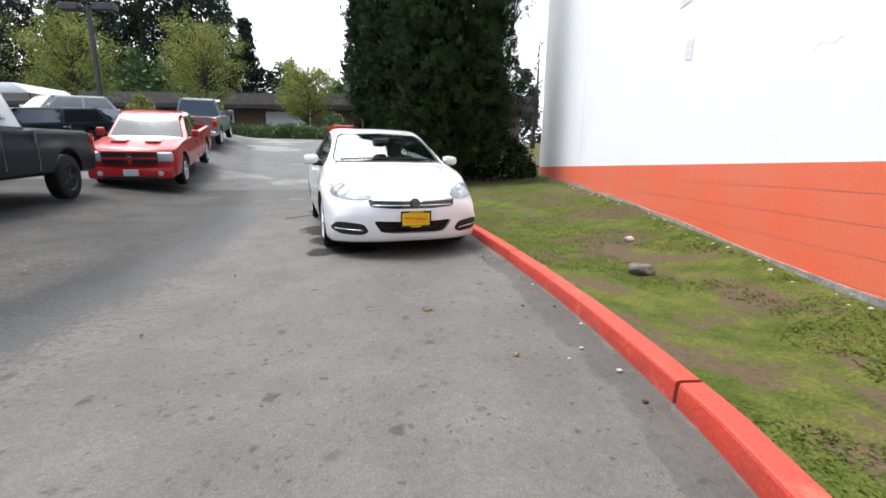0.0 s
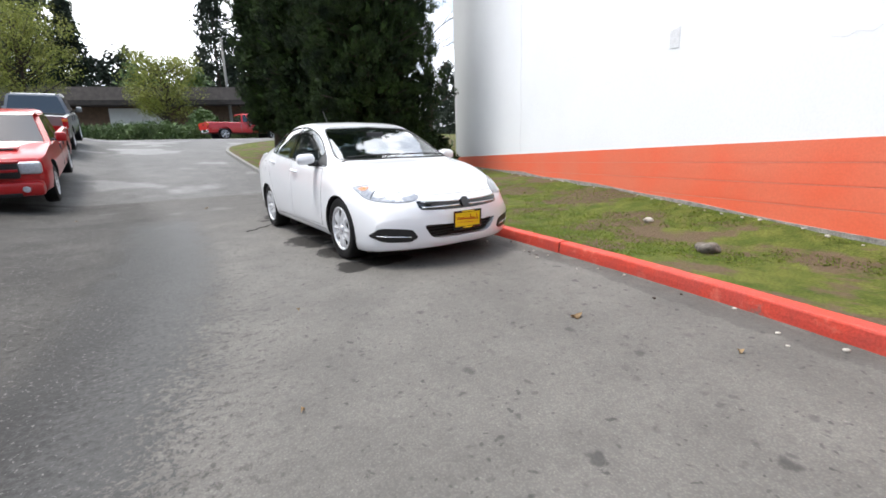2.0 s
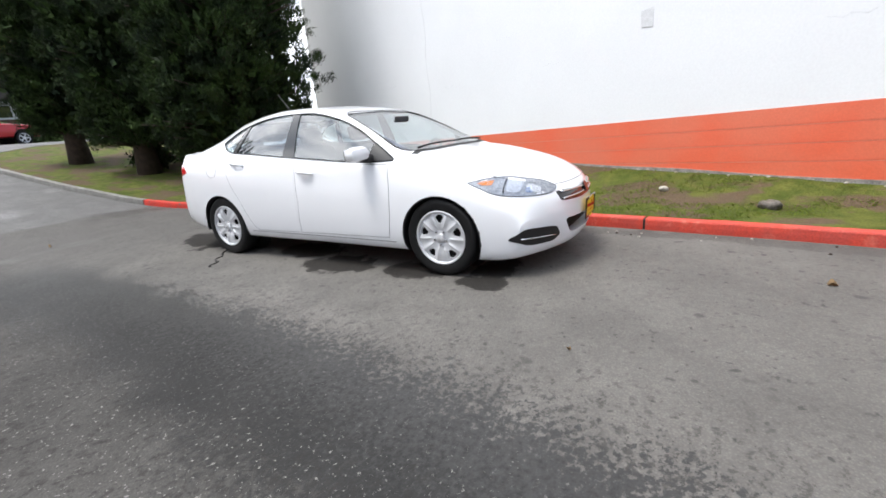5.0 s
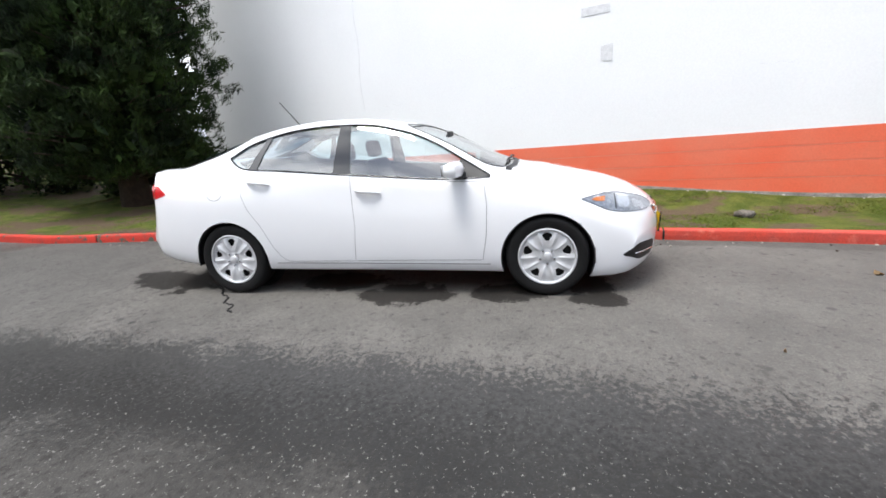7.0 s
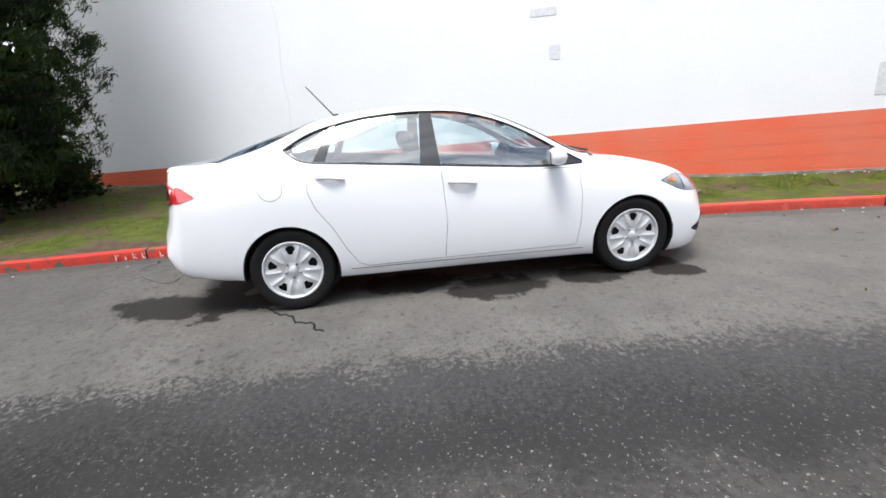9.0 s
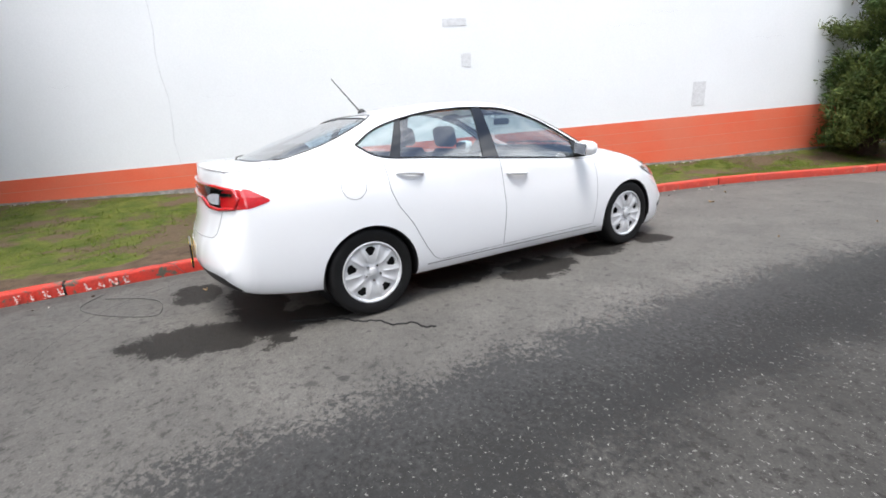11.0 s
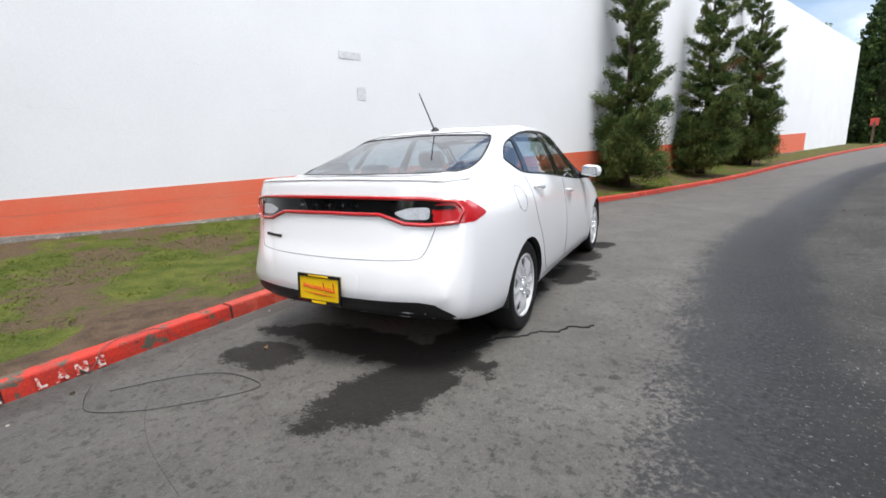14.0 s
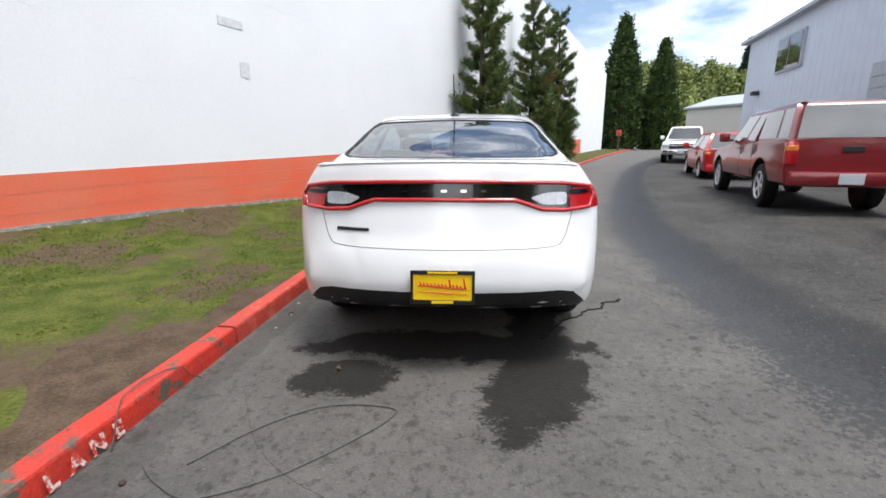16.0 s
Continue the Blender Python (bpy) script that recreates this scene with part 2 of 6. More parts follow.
def box(bm, c, s, bevel=0.0, m=None, seg=2):
    """A box of size s round c, its edges rounded."""
    r = bmesh.ops.create_cube(bm, size=1.0)
    vs = r["verts"]
    bmesh.ops.scale(bm, vec=s, verts=vs)
    bmesh.ops.translate(bm, vec=c, verts=vs)
    if bevel:
        es = list({e for v in vs for e in v.link_edges})
        g = bmesh.ops.bevel(bm, geom=es, offset=bevel, segments=seg, affect="EDGES", profile=0.5)
        vs = list({v for f in g["faces"] for v in f.verts} | {v for v in vs if v.is_valid})
    if m is not None:
        bmesh.ops.transform(bm, matrix=m, verts=vs)
    return vs


def boxed(c, s, bevel=0.0, m=None):
    bm = bmesh.new()
    box(bm, c, s, bevel, m)
    return bm


def lathe(profile, n=40, axis="X", bm=None, cap=True):
    """A turned solid: profile of (radius, along) pairs round an axis."""
    bm = bm or bmesh.new()
    rings = []
    for r, a in profile:
        ring = []
        for i in range(n):
            t = 2 * math.pi * i / n
            p = (a, r * math.cos(t), r * math.sin(t)) if axis == "X" else (r * math.cos(t), r * math.sin(t), a)
            ring.append(bm.verts.new(p))
        rings.append(ring)
    for a, b in zip(rings, rings[1:]):
        for i in range(n):
            bm.faces.new((a[i], a[(i + 1) % n], b[(i + 1) % n], b[i]))
    for ring in (rings[0], rings[-1]) if cap else ():
        try:
            bm.faces.new(ring)
        except ValueError:
            pass
    bmesh.ops.remove_doubles(bm, verts=bm.verts, dist=1e-5)
    bmesh.ops.recalc_face_normals(bm, faces=bm.faces)
    return bm


def tube(points, radii, n=8, bm=None):
    """A round bar through points, with a radius at each."""
    bm = bm or bmesh.new()
    pts = [Vector(p) for p in points]
    radii = radii if isinstance(radii, (list, tuple)) else [radii] * len(pts)
    rings = []
    for i, p in enumerate(pts):
        d = (pts[min(i + 1, len(pts) - 1)] - pts[max(i - 1, 0)]).normalized()
        q = d.to_track_quat("Z", "Y")
        rings.append([bm.verts.new(p + q @ Vector((radii[i] * math.cos(2 * math.pi * k / n), radii[i] * math.sin(2 * math.pi * k / n), 0))) for k in range(n)])
    for a, b in zip(rings, rings[1:]):
        for i in range(n):
            bm.faces.new((a[i], a[(i + 1) % n], b[(i + 1) % n], b[i]))
    bm.faces.new(rings[0][::-1])
    bm.faces.new(rings[-1])
    return bm


def grid_mesh(rows, close=False):
    """A sheet through rows of points."""
    bm = bmesh.new()
    vs = [[bm.verts.new(p) for p in r] for r in rows]
    for a, b in zip(vs, vs[1:]):
        for i in range(len(a) - (0 if close else 1)):
            j = (i + 1) % len(a)
            bm.faces.new((a[i], a[j], b[j], b[i]))
    return bm


# ---- ground ----
def asphalt_material():
    m = bpy.data.materials.new("worn_asphalt")
    m.use_nodes = True
    nt = m.node_tree
    N, L = nt.nodes, nt.links
    b = N["Principled BSDF"]
    tc = N.new("ShaderNodeTexCoord")
    P = tc.outputs["Object"]
    sep = N.new("ShaderNodeSeparateXYZ")
    L.new(P, sep.inputs[0])

    def math_(op, a, c=None, d=None):
        n = N.new("ShaderNodeMath")
        n.operation = op
        for i, v in enumerate((a, c, d)):
            if v is None:
                continue
            if isinstance(v, (int, float)):
                n.inputs[i].default_value = v
            else:
                L.new(v, n.inputs[i])
        return n.outputs[0]

    def noise_(scale, detail=5, rough=0.6):
        n = N.new("ShaderNodeTexNoise")
        n.inputs["Scale"].default_value, n.inputs["Detail"].default_value, n.inputs["Roughness"].default_value = scale, detail, rough
        L.new(P, n.inputs["Vector"])
        return n.outputs["Fac"]

    def range_(v, a, c, lo=0.0, hi=1.0):
        n = N.new("ShaderNodeMapRange")
        n.interpolation_type = "SMOOTHSTEP"
        for i, q in enumerate((a, c, lo, hi)):
            n.inputs[i + 1].default_value = q
        L.new(v, n.inputs[0])
        return n.outputs[0]

    def mix_(f, a, c):
        n = N.new("ShaderNodeMix")
        n.data_type = "RGBA"
        L.new(f, n.inputs[0])
        for i, v in ((6, a), (7, c)):
            if isinstance(v, tuple):
                n.inputs[i].default_value = (*v, 1)
            else:
                L.new(v, n.inputs[i])
        return n.outputs[2]

    X, Y = sep.outputs[0], sep.outputs[1]
    big, mid, fine = noise_(0.7), noise_(5.0), noise_(55.0, 3)
    grit = N.new("ShaderNodeTexVoronoi")
    grit.inputs["Scale"].default_value = 95
    L.new(P, grit.inputs["Vector"])
    # the sealed strip follows a bend in the lane
    cv = N.new("ShaderNodeFloatCurve")
    pts = [(-16, -9.6), (-8, -5.6), (-2.6, -3.55), (1.7, -2.15), (3.2, -1.68), (5.2, -1.24), (7, -1.04), (9, -0.93), (11, -0.95), (13.5, -1.05)]
    c = cv.mapping.curves[0]
    for i, (y, x) in enumerate(pts):
        u, v = (y + 16) / 32, (x + 10) / 12
        if i < 1:
            c.points[0].location = (u, v)
        elif i == len(pts) - 1:
            c.points[-1].location = (u, v)
        else:
            c.points.new(u, v)
    cv.mapping.update()
    L.new(math_("MULTIPLY_ADD", Y, 1 / 32, 0.5), cv.inputs["Value"])
    centre = math_("MULTIPLY_ADD", cv.outputs[0], 12, -10)
    off = math_("SUBTRACT", X, centre)
    wob = math_("MULTIPLY_ADD", mid, 0.34, -0.17)
    wob2 = math_("MULTIPLY_ADD", noise_(29.0, 4, 0.75), 1.8, -0.9)
    dist = math_("ADD", math_("ADD", math_("ABSOLUTE", off), wob), wob2)
    ends = math_("MULTIPLY", range_(Y, 10.8, 9.2), 1.0)
    lane = noise_(2.3, 6, 0.7)
    east_edge = range_(math_("ADD", math_("ADD", off, math_("MULTIPLY_ADD", lane, 0.5, -0.25)), math_("ADD", wob, wob2)), 0.40, 0.28)
    west_edge = range_(math_("ADD", math_("ADD", off, math_("MULTIPLY_ADD", lane, 0.7, -0.35)), math_("MULTIPLY", wob2, 0.6)), -0.75, -0.42)
    strip = math_("MULTIPLY", math_("MULTIPLY", east_edge, west_edge), ends)
    west = range_(math_("ADD", off, math_("ADD", wob, wob2)), 0.25, -0.35)
    far = range_(math_("ADD", Y, math_("MULTIPLY_ADD", big, 0.3, -0.15)), 13.7, 13.85)
    # wet stains: centre, half sizes, turn
    wet = damp = None
    for cx, cy, rx, ry, a in ((0.72, 9.15, 0.26, 0.55, -18), (1.75, 9.15, 0.28, 0.22, 10), (1.25, 8.75, 0.9, 0.22, 0), (0.62, 8.6, 0.2, 0.75, 4), (0.70, 7.2, 0.28, 0.42, 0), (0.36, 6.5, 0.26, 0.4, 8), (0.40, 5.65, 0.22, 0.32, 0), (0.26, 4.98, 0.16, 0.22, 0), (0.62, 5.0, 0.3, 0.18, 0), (1.74, 2.7, 0.13, 1.5, -13), (2.34, 7.2, 0.10, 3.0, -2), (1.12, 0.55, 0.13, 1.6, -23), (0.1, -1.9, 0.14, 1.8, -24), (2.02, 4.6, 0.10, 1.2, -8), (2.40, 10.6, 0.12, 1.5, 0)):
        ca, sa = math.cos(radians(a)), math.sin(radians(a))
        dx, dy = math_("SUBTRACT", X, cx), math_("SUBTRACT", Y, cy)
        u = math_("MULTIPLY_ADD", dx, ca / rx, math_("MULTIPLY", dy, sa / rx))
        v = math_("MULTIPLY_ADD", dx, -sa / ry, math_("MULTIPLY", dy, ca / ry))
        r = math_("ADD", math_("MULTIPLY", u, u), math_("MULTIPLY", v, v))
        w = range_(math_("ADD", r, math_("ADD", math_("MULTIPLY_ADD", mid, 3.0, -1.5), math_("MULTIPLY_ADD", fine, 1.2, -0.6))), 1.1, 0.75)
        if ry > 1.1:
            damp = w if damp is None else math_("MAXIMUM", damp, w)
        else:
            wet = w if wet is None else math_("MAXIMUM", wet, w)
    spots = math_("MAXIMUM", range_(noise_(13, 3, 0.6), 0.66, 0.71), math_("MULTIPLY", range_(noise_(5.5, 5, 0.7), 0.62, 0.72), 0.8))
    vd = N.new("ShaderNodeVectorMath")
    vd.operation = "ADD"
    dn = N.new("ShaderNodeTexNoise")
    dn.inputs["Scale"].default_value = 11
    L.new(P, dn.inputs["Vector"])
    vs_ = N.new("ShaderNodeVectorMath")
    vs_.operation = "SCALE"
    vs_.inputs["Scale"].default_value = 0.10
    L.new(dn.outputs["Color"], vs_.inputs[0])
    L.new(P, vd.inputs[0])
    L.new(vs_.outputs[0], vd.inputs[1])
    for sc, size, keep in ((5.0, 0.22, 0.50), (11.0, 0.27, 0.45), (2.2, 0.09, 0.45), (23.0, 0.30, 0.55)):
        vo = N.new("ShaderNodeTexVoronoi")
        vo.inputs["Scale"].default_value = sc
        L.new(vd.outputs[0], vo.inputs["Vector"])
        cs = N.new("ShaderNodeSeparateXYZ")
        L.new(vo.outputs["Color"], cs.inputs[0])
        dot = math_("MULTIPLY", range_(vo.outputs["Distance"], size, size * 0.45), math_("GREATER_THAN", cs.outputs[0], keep))
        spots = math_("MAXIMUM", spots, math_("MULTIPLY", dot, cs.outputs[1]))
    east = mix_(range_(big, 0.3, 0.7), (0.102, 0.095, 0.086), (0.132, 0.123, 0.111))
    # the east asphalt mixes to a darker grey north of about y 8.3 to 10.5
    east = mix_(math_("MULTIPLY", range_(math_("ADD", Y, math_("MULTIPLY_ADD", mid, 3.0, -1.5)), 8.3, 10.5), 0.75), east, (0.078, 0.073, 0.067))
    westc = mix_(range_(big, 0.3, 0.7), (0.046, 0.0435, 0.040), (0.080, 0.076, 0.070))
    col = mix_(west, east, westc)
    col = mix_(math_("MULTIPLY", strip, 0.93), col, (0.0175, 0.0169, 0.0160))
    col = mix_(far, col, mix_(range_(big, 0.3, 0.7), (0.105, 0.103, 0.100), (0.135, 0.132, 0.128)))
    spk = math_("MULTIPLY", range_(noise_(46, 3, 0.65), 0.62, 0.67), math_("MULTIPLY_ADD", west, 0.55, 0.20))
    col = mix_(spk, col, (0.30, 0.29, 0.27))
    col = mix_(math_("MULTIPLY", spots, 0.82), col, (0.030, 0.028, 0.026))
    col = mix_(math_("MULTIPLY", range_(grit.outputs["Distance"], 0.25, 0.6), 0.28), col, (0.03, 0.03, 0.03))
    col = mix_(math_("MULTIPLY", wet, 0.88), col, (0.011, 0.010, 0.009))
    col = mix_(math_("MULTIPLY", damp, 0.38), col, (0.026, 0.024, 0.021))
    # broken surface behind the car
    pits = math_("MULTIPLY", range_(noise_(17, 6, 0.75), 0.53, 0.60), math_("MAXIMUM", range_(math_("ADD", Y, math_("MULTIPLY_ADD", big, 4.0, -2.0)), 7.6, 9.4), range_(math_("ADD", off, math_("MULTIPLY_ADD", lane, 0.9, -0.45)), 1.15, 0.5)))
    col = mix_(math_("MULTIPLY", math_("MULTIPLY", pits, math_("SUBTRACT", 1.0, far)), 0.62), col, (0.024, 0.022, 0.020))
    hs = N.new("ShaderNodeHueSaturation")
    L.new(col, hs.inputs["Color"])
    L.new(math_("MULTIPLY", range_(noise_(22, 7, 0.75), 0.3, 0.7, 0.88, 1.12), range_(noise_(2.1, 6, 0.7), 0.3, 0.7, 0.86, 1.14)), hs.inputs["Value"])
    L.new(hs.outputs[0], b.inputs["Base Color"])
    rough = math_("MULTIPLY_ADD", fine, 0.25, 0.66)
    rough = math_("SUBTRACT", rough, math_("MULTIPLY", strip, 0.24))
    rough = math_("SUBTRACT", rough, math_("MULTIPLY", wet, 0.04))
    sheen = math_("MULTIPLY", range_(noise_(0.42, 3, 0.5), 0.56, 0.64), range_(Y, 9.0, 11.0))
    rough = math_("SUBTRACT", rough, math_("MULTIPLY", sheen, 0.30))
    L.new(rough, b.inputs["Roughness"])
    L.new(math_("MULTIPLY_ADD", strip, 0.02, math_("MULTIPLY_ADD", math_("MAXIMUM", west, wet), -0.32, 0.5)), b.inputs["Specular IOR Level"])
    bp = N.new("ShaderNodeBump")
    bp.inputs["Strength"].default_value, bp.inputs["Distance"].default_value = 0.7, 0.004
    L.new(math_("MULTIPLY", math_("ADD", fine, math_("MULTIPLY", grit.outputs["Distance"], 0.6)), math_("MULTIPLY_ADD", strip, -0.7, 1.0)), bp.inputs["Height"])
    L.new(bp.outputs[0], b.inputs["Normal"])
    return m


def grass_material():
    m = mat("patchy_lawn", (0.050, 0.070, 0.012), 0.95, var=0.5, scale=4.5, bscale=55, bump=0.03, col2=(0.098, 0.108, 0.024), spec=0.15)
    nt = m.node_tree
    N, L = nt.nodes, nt.links
    b = N["Principled BSDF"]
    src = b.inputs["Base Color"].links[0].from_socket
    tc = N.new("ShaderNodeTexCoord")
    n = N.new("ShaderNodeTexNoise")
    n.inputs["Scale"].default_value, n.inputs["Detail"].default_value, n.inputs["Roughness"].default_value = 1.35, 8, 0.65
    mp = N.new("ShaderNodeMapping")
    mp.inputs["Rotation"].default_value = (0, 0, radians(-18))
    mp.inputs["Scale"].default_value = (1.15, 0.8, 1)
    L.new(tc.outputs["Object"], mp.inputs[0])
    L.new(mp.outputs[0], n.inputs["Vector"])
    r = N.new("ShaderNodeMapRange")
    r.interpolation_type = "SMOOTHSTEP"
    r.inputs[1].default_value, r.inputs[2].default_value = 0.475, 0.56
    L.new(n.outputs["Fac"], r.inputs[0])
    n2 = N.new("ShaderNodeTexNoise")
    n2.inputs["Scale"].default_value, n2.inputs["Detail"].default_value = 28, 5
    L.new(tc.outputs["Object"], n2.inputs["Vector"])
    mx0 = N.new("ShaderNodeMix")
    mx0.data_type = "RGBA"
    L.new(n2.outputs["Fac"], mx0.inputs[0])
    mx0.inputs[6].default_value, mx0.inputs[7].default_value = (0.050, 0.035, 0.022, 1), (0.140, 0.102, 0.066, 1)
    mx = N.new("ShaderNodeMix")
    mx.data_type = "RGBA"
    L.new(r.outputs[0], mx.inputs[0])
    L.new(src, mx.inputs[6])
    L.new(mx0.outputs[2], mx.inputs[7])
    L.new(mx.outputs[2], b.inputs["Base Color"])
    return m


M_ASPHALT = asphalt_material()
M_GRASS = grass_material()


def steps(a, b, fine_a, fine_b, step, coarse):
    """Positions from a to b, close together between fine_a and fine_b and ever wider outside."""
    out = list(np.arange(fine_a, fine_b + 1e-6, step))
    s, p = step, fine_a
    while p > a:
        s = min(s * coarse, 200)
        p -= s
        out.insert(0, max(p, a))
    s, p = step, fine_b
    while p < b:
        s = min(s * coarse, 200)
        p += s
        out.append(min(p, b))
    return out


xs = steps(-1500, 1500, -8, 6, 0.5, 1.35)
ys = steps(-1500, 1500, -8, 36, 0.5, 1.35)
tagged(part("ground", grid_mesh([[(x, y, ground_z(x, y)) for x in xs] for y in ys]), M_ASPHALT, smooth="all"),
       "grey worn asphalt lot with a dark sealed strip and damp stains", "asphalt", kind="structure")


# grass verge between the kerb and the building
def verge_z(x, y):
    x0, x1 = KERB_X(y) + 0.13, WALL_X(y)
    u = min(max((x - x0) / max(x1 - x0, 0.1), 0), 1)
    z0, z1 = ground_z(KERB_X(y), y) + 0.10, WALL_FOOT(y)
    n = noise.noise((x * 0.9, y * 0.9, 0.3)) * 0.035 + noise.noise((x * 4, y * 4, 2)) * 0.012
    k = 2.6 - 1.2 * smooth01((y - 6) / 4)
    return z0 + (z1 - z0) * u**k - 0.03 * math.sin(math.pi * u) * smooth01((8 - y) / 4) + n * min(u * 6, 1)


rows = []
for y in np.arange(-34, 28.3, 0.2):
    y = float(y)
    x0, x1 = KERB_X(y) + 0.10, WALL_X(y) + 0.05 if y < 15.2 else 26
    rows.append([(x0 + (x1 - x0) * k / 22, y, verge_z(x0 + (x1 - x0) * k / 22, y)) for k in range(23)])
tagged(part("lawn", grid_mesh(rows), M_GRASS, smooth="all"), "patchy green lawn with bare brown earth between kerb and wall", "lawn", kind="structure")


def see_through(m, col):
    """Lets light through thin blades."""
    N, L = m.node_tree.nodes, m.node_tree.links
    tr = N.new("ShaderNodeBsdfTranslucent")
    tr.inputs["Color"].default_value = (*col, 1)
    mx = N.new("ShaderNodeMixShader")
    mx.inputs[0].default_value = 0.5
    L.new(N["Principled BSDF"].outputs[0], mx.inputs[1])
    L.new(tr.outputs[0], mx.inputs[2])
    L.new(mx.outputs[0], N["Material Output"].inputs["Surface"])


def blades():
    """Short grass tufts over the nearer lawn."""
    rnd = random.Random(5)
    verts, faces = [], []
    for _ in range(60000):
        y = rnd.uniform(-6, 13)
        u = rnd.random()
        x = KERB_X(y) + 0.15 + (WALL_X(y) - KERB_X(y) - 0.2) * u
        if noise.noise((x * 1.3, y * 0.6, 7.7)) + 0.5 * noise.noise((x * 3.1, y * 2.2, 1.7)) > 0.10:
            continue
        z = verge_z(x, y) - 0.006
        a = rnd.uniform(0, 6.28)
        h, w, lean = rnd.uniform(0.012, 0.026), rnd.uniform(0.005, 0.010), rnd.uniform(0.03, 0.055)
        lx, ly = -lean * math.sin(a), lean * math.cos(a)
        i = len(verts)
        verts += [(x - w * math.cos(a), y - w * math.sin(a), z), (x + w * math.cos(a), y + w * math.sin(a), z), (x + lx, y + ly, z + h)]
        faces.append((i, i + 1, i + 2))
    me = bpy.data.meshes.new("grass")
    me.from_pydata(verts, [], faces)
    me.materials.append(mat("grass_blades", (0.078, 0.118, 0.017), 0.85, var=0.3, scale=2, bscale=20, col2=(0.125, 0.155, 0.028), island=0.4, spec=0.1))
    see_through(me.materials[0], (0.13, 0.17, 0.026))
    return tagged(new("grass", me), "short green grass blades on the lawn", "grass", kind="stuff")


blades()


M_EARTH = mat("bare_brown_earth", (0.105, 0.075, 0.052), 0.95, var=0.4, scale=7, bscale=70, bump=0.012, col2=(0.065, 0.046, 0.032), spec=0.1)
rows = []
for y in np.arange(7.6, 12.4, 0.06):
    y = float(y)
    w = 0.24 + 0.50 * math.exp(-((y - 9.25) / 0.45) ** 2) + 0.36 * math.exp(-((y - 10.9) / 0.5) ** 2) + 0.20 * noise.noise((0, y * 1.9, 4)) + 0.10 * noise.noise((0, y * 6.5, 6)) + 0.05 * noise.noise((0, y * 17, 2))
    w *= smooth01((y - 7.5) / 0.7) * smooth01((12.4 - y) / 0.8)
    x0 = KERB_X(y) + 0.11
    rows.append([(x0 + max(w, 0.02) * k / 8, y, verge_z(x0 + max(w, 0.02) * k / 8, y) + 0.012 - 0.03 * (k / 8) ** 6) for k in range(9)])
tagged(part("bare_earth", grid_mesh(rows), M_EARTH, smooth="all"), "strip of bare brown earth along the kerb", "earth", kind="structure")


# ---- kerb ----
KERB_JOINTS = [-33, -28, -23, -19, -15, -12, -9, -6.6, -4.0, -1.4, 1.34, 4.05, 6.4, 8.8, 10.18, 12.1, 14.0, 15.9, 17.7, 19.6, 21.4, 23.0, 24.2, 25.2, 26.2, 27.0, 27.6, 28.0, 28.3]


def kerb_section(y, w=0.125, h=0.112):
    x, z = KERB_X(y), ground_z(KERB_X(y), y)
    d = (KERB_X(y + 0.05) - KERB_X(y - 0.05)) / 0.1
    n = Vector((1, -d, 0)).normalized()
    pts = [(-0.004, -0.1), (-0.002, 0.05), (0.002, h - 0.016), (0.007, h - 0.004), (0.017, h), (w - 0.014, h + 0.002), (w, h - 0.012), (w, -0.1)]
    return [Vector((x, y, z)) + n * a + Vector((0, 0, b)) for a, b in pts]


kerb = empty("kerb", pose(0, 0, 0), "concrete kerb painted red with worn grey patches", "kerb", kind="structure")
for i, (a, b) in enumerate(zip(KERB_JOINTS, KERB_JOINTS[1:])):
    n = max(3, int((b - a) / 0.12))
    jit = [noise.noise((i * 3.1, 0, 0)) * 0.008, noise.noise((i * 3.1, 5, 0)) * 0.006]
    rows = []
    for k in range(n + 1):
        y = a + 0.012 + (b - a - 0.024) * k / n
        rows.append([p + Vector((jit[0] + noise.noise((p.x * 6, p.y * 6, p.z * 6)) * 0.004, 0, jit[1] + noise.noise((p.x * 5, p.y * 5, 9)) * 0.004)) for p in kerb_section(y)])
    bm = grid_mesh(rows)
    bm.faces.new([v for v in bm.verts][:8])
    bm.faces.new([v for v in bm.verts][-8:][::-1])
    bmesh.ops.recalc_face_normals(bm, faces=bm.faces)
    part("kerbstone", bm, (M_KERB_RED if a < 8.5 else M_KERB_WORN) if b <= 14.1 else M_KERB_GREY, kerb, "" if b <= 14.1 else "bare grey concrete kerbstone")
rows = [[p + (Vector((0.012, 0, -0.012)) if j < 5 else Vector((-0.01, 0, -0.012))) for j, p in enumerate(kerb_section(float(y)))] for y in np.arange(-33, 28.2, 0.25)]
part("joint_filler", grid_mesh(rows), M_JOINT, kerb, "dark dirt in the kerb joints")


# ---- long white and orange building ----
def wall_material():
    m = mat("white_painted_block", (0.77, 0.785, 0.805), 0.75, var=0.035, scale=0.8, bscale=40, bump=0.002)
    return m


M_WALL = wall_material()
M_ORANGE = mat("orange_red_wall_paint", (0.72, 0.125, 0.058), 0.6, var=0.08, scale=1.2, bscale=50, bump=0.002, col2=(0.68, 0.165, 0.092))
M_PATCH = mat("grey_repair_patch", (0.66, 0.67, 0.69), 0.8, var=0.14, scale=14)
M_FOOTING = mat("bare_concrete_footing", (0.32, 0.30, 0.28), 0.9, var=0.45, scale=9, bscale=60, bump=0.008)
BAND = lambda y: 1.12 - 0.027 * y
WALL_T = Vector((0.42, 1, 0)).normalized()
WALL_N = Vector((-1, 0.42, 0)).normalized()
W_END, W_CORNER, W_TOP = -33.0, 15.0, 7.75


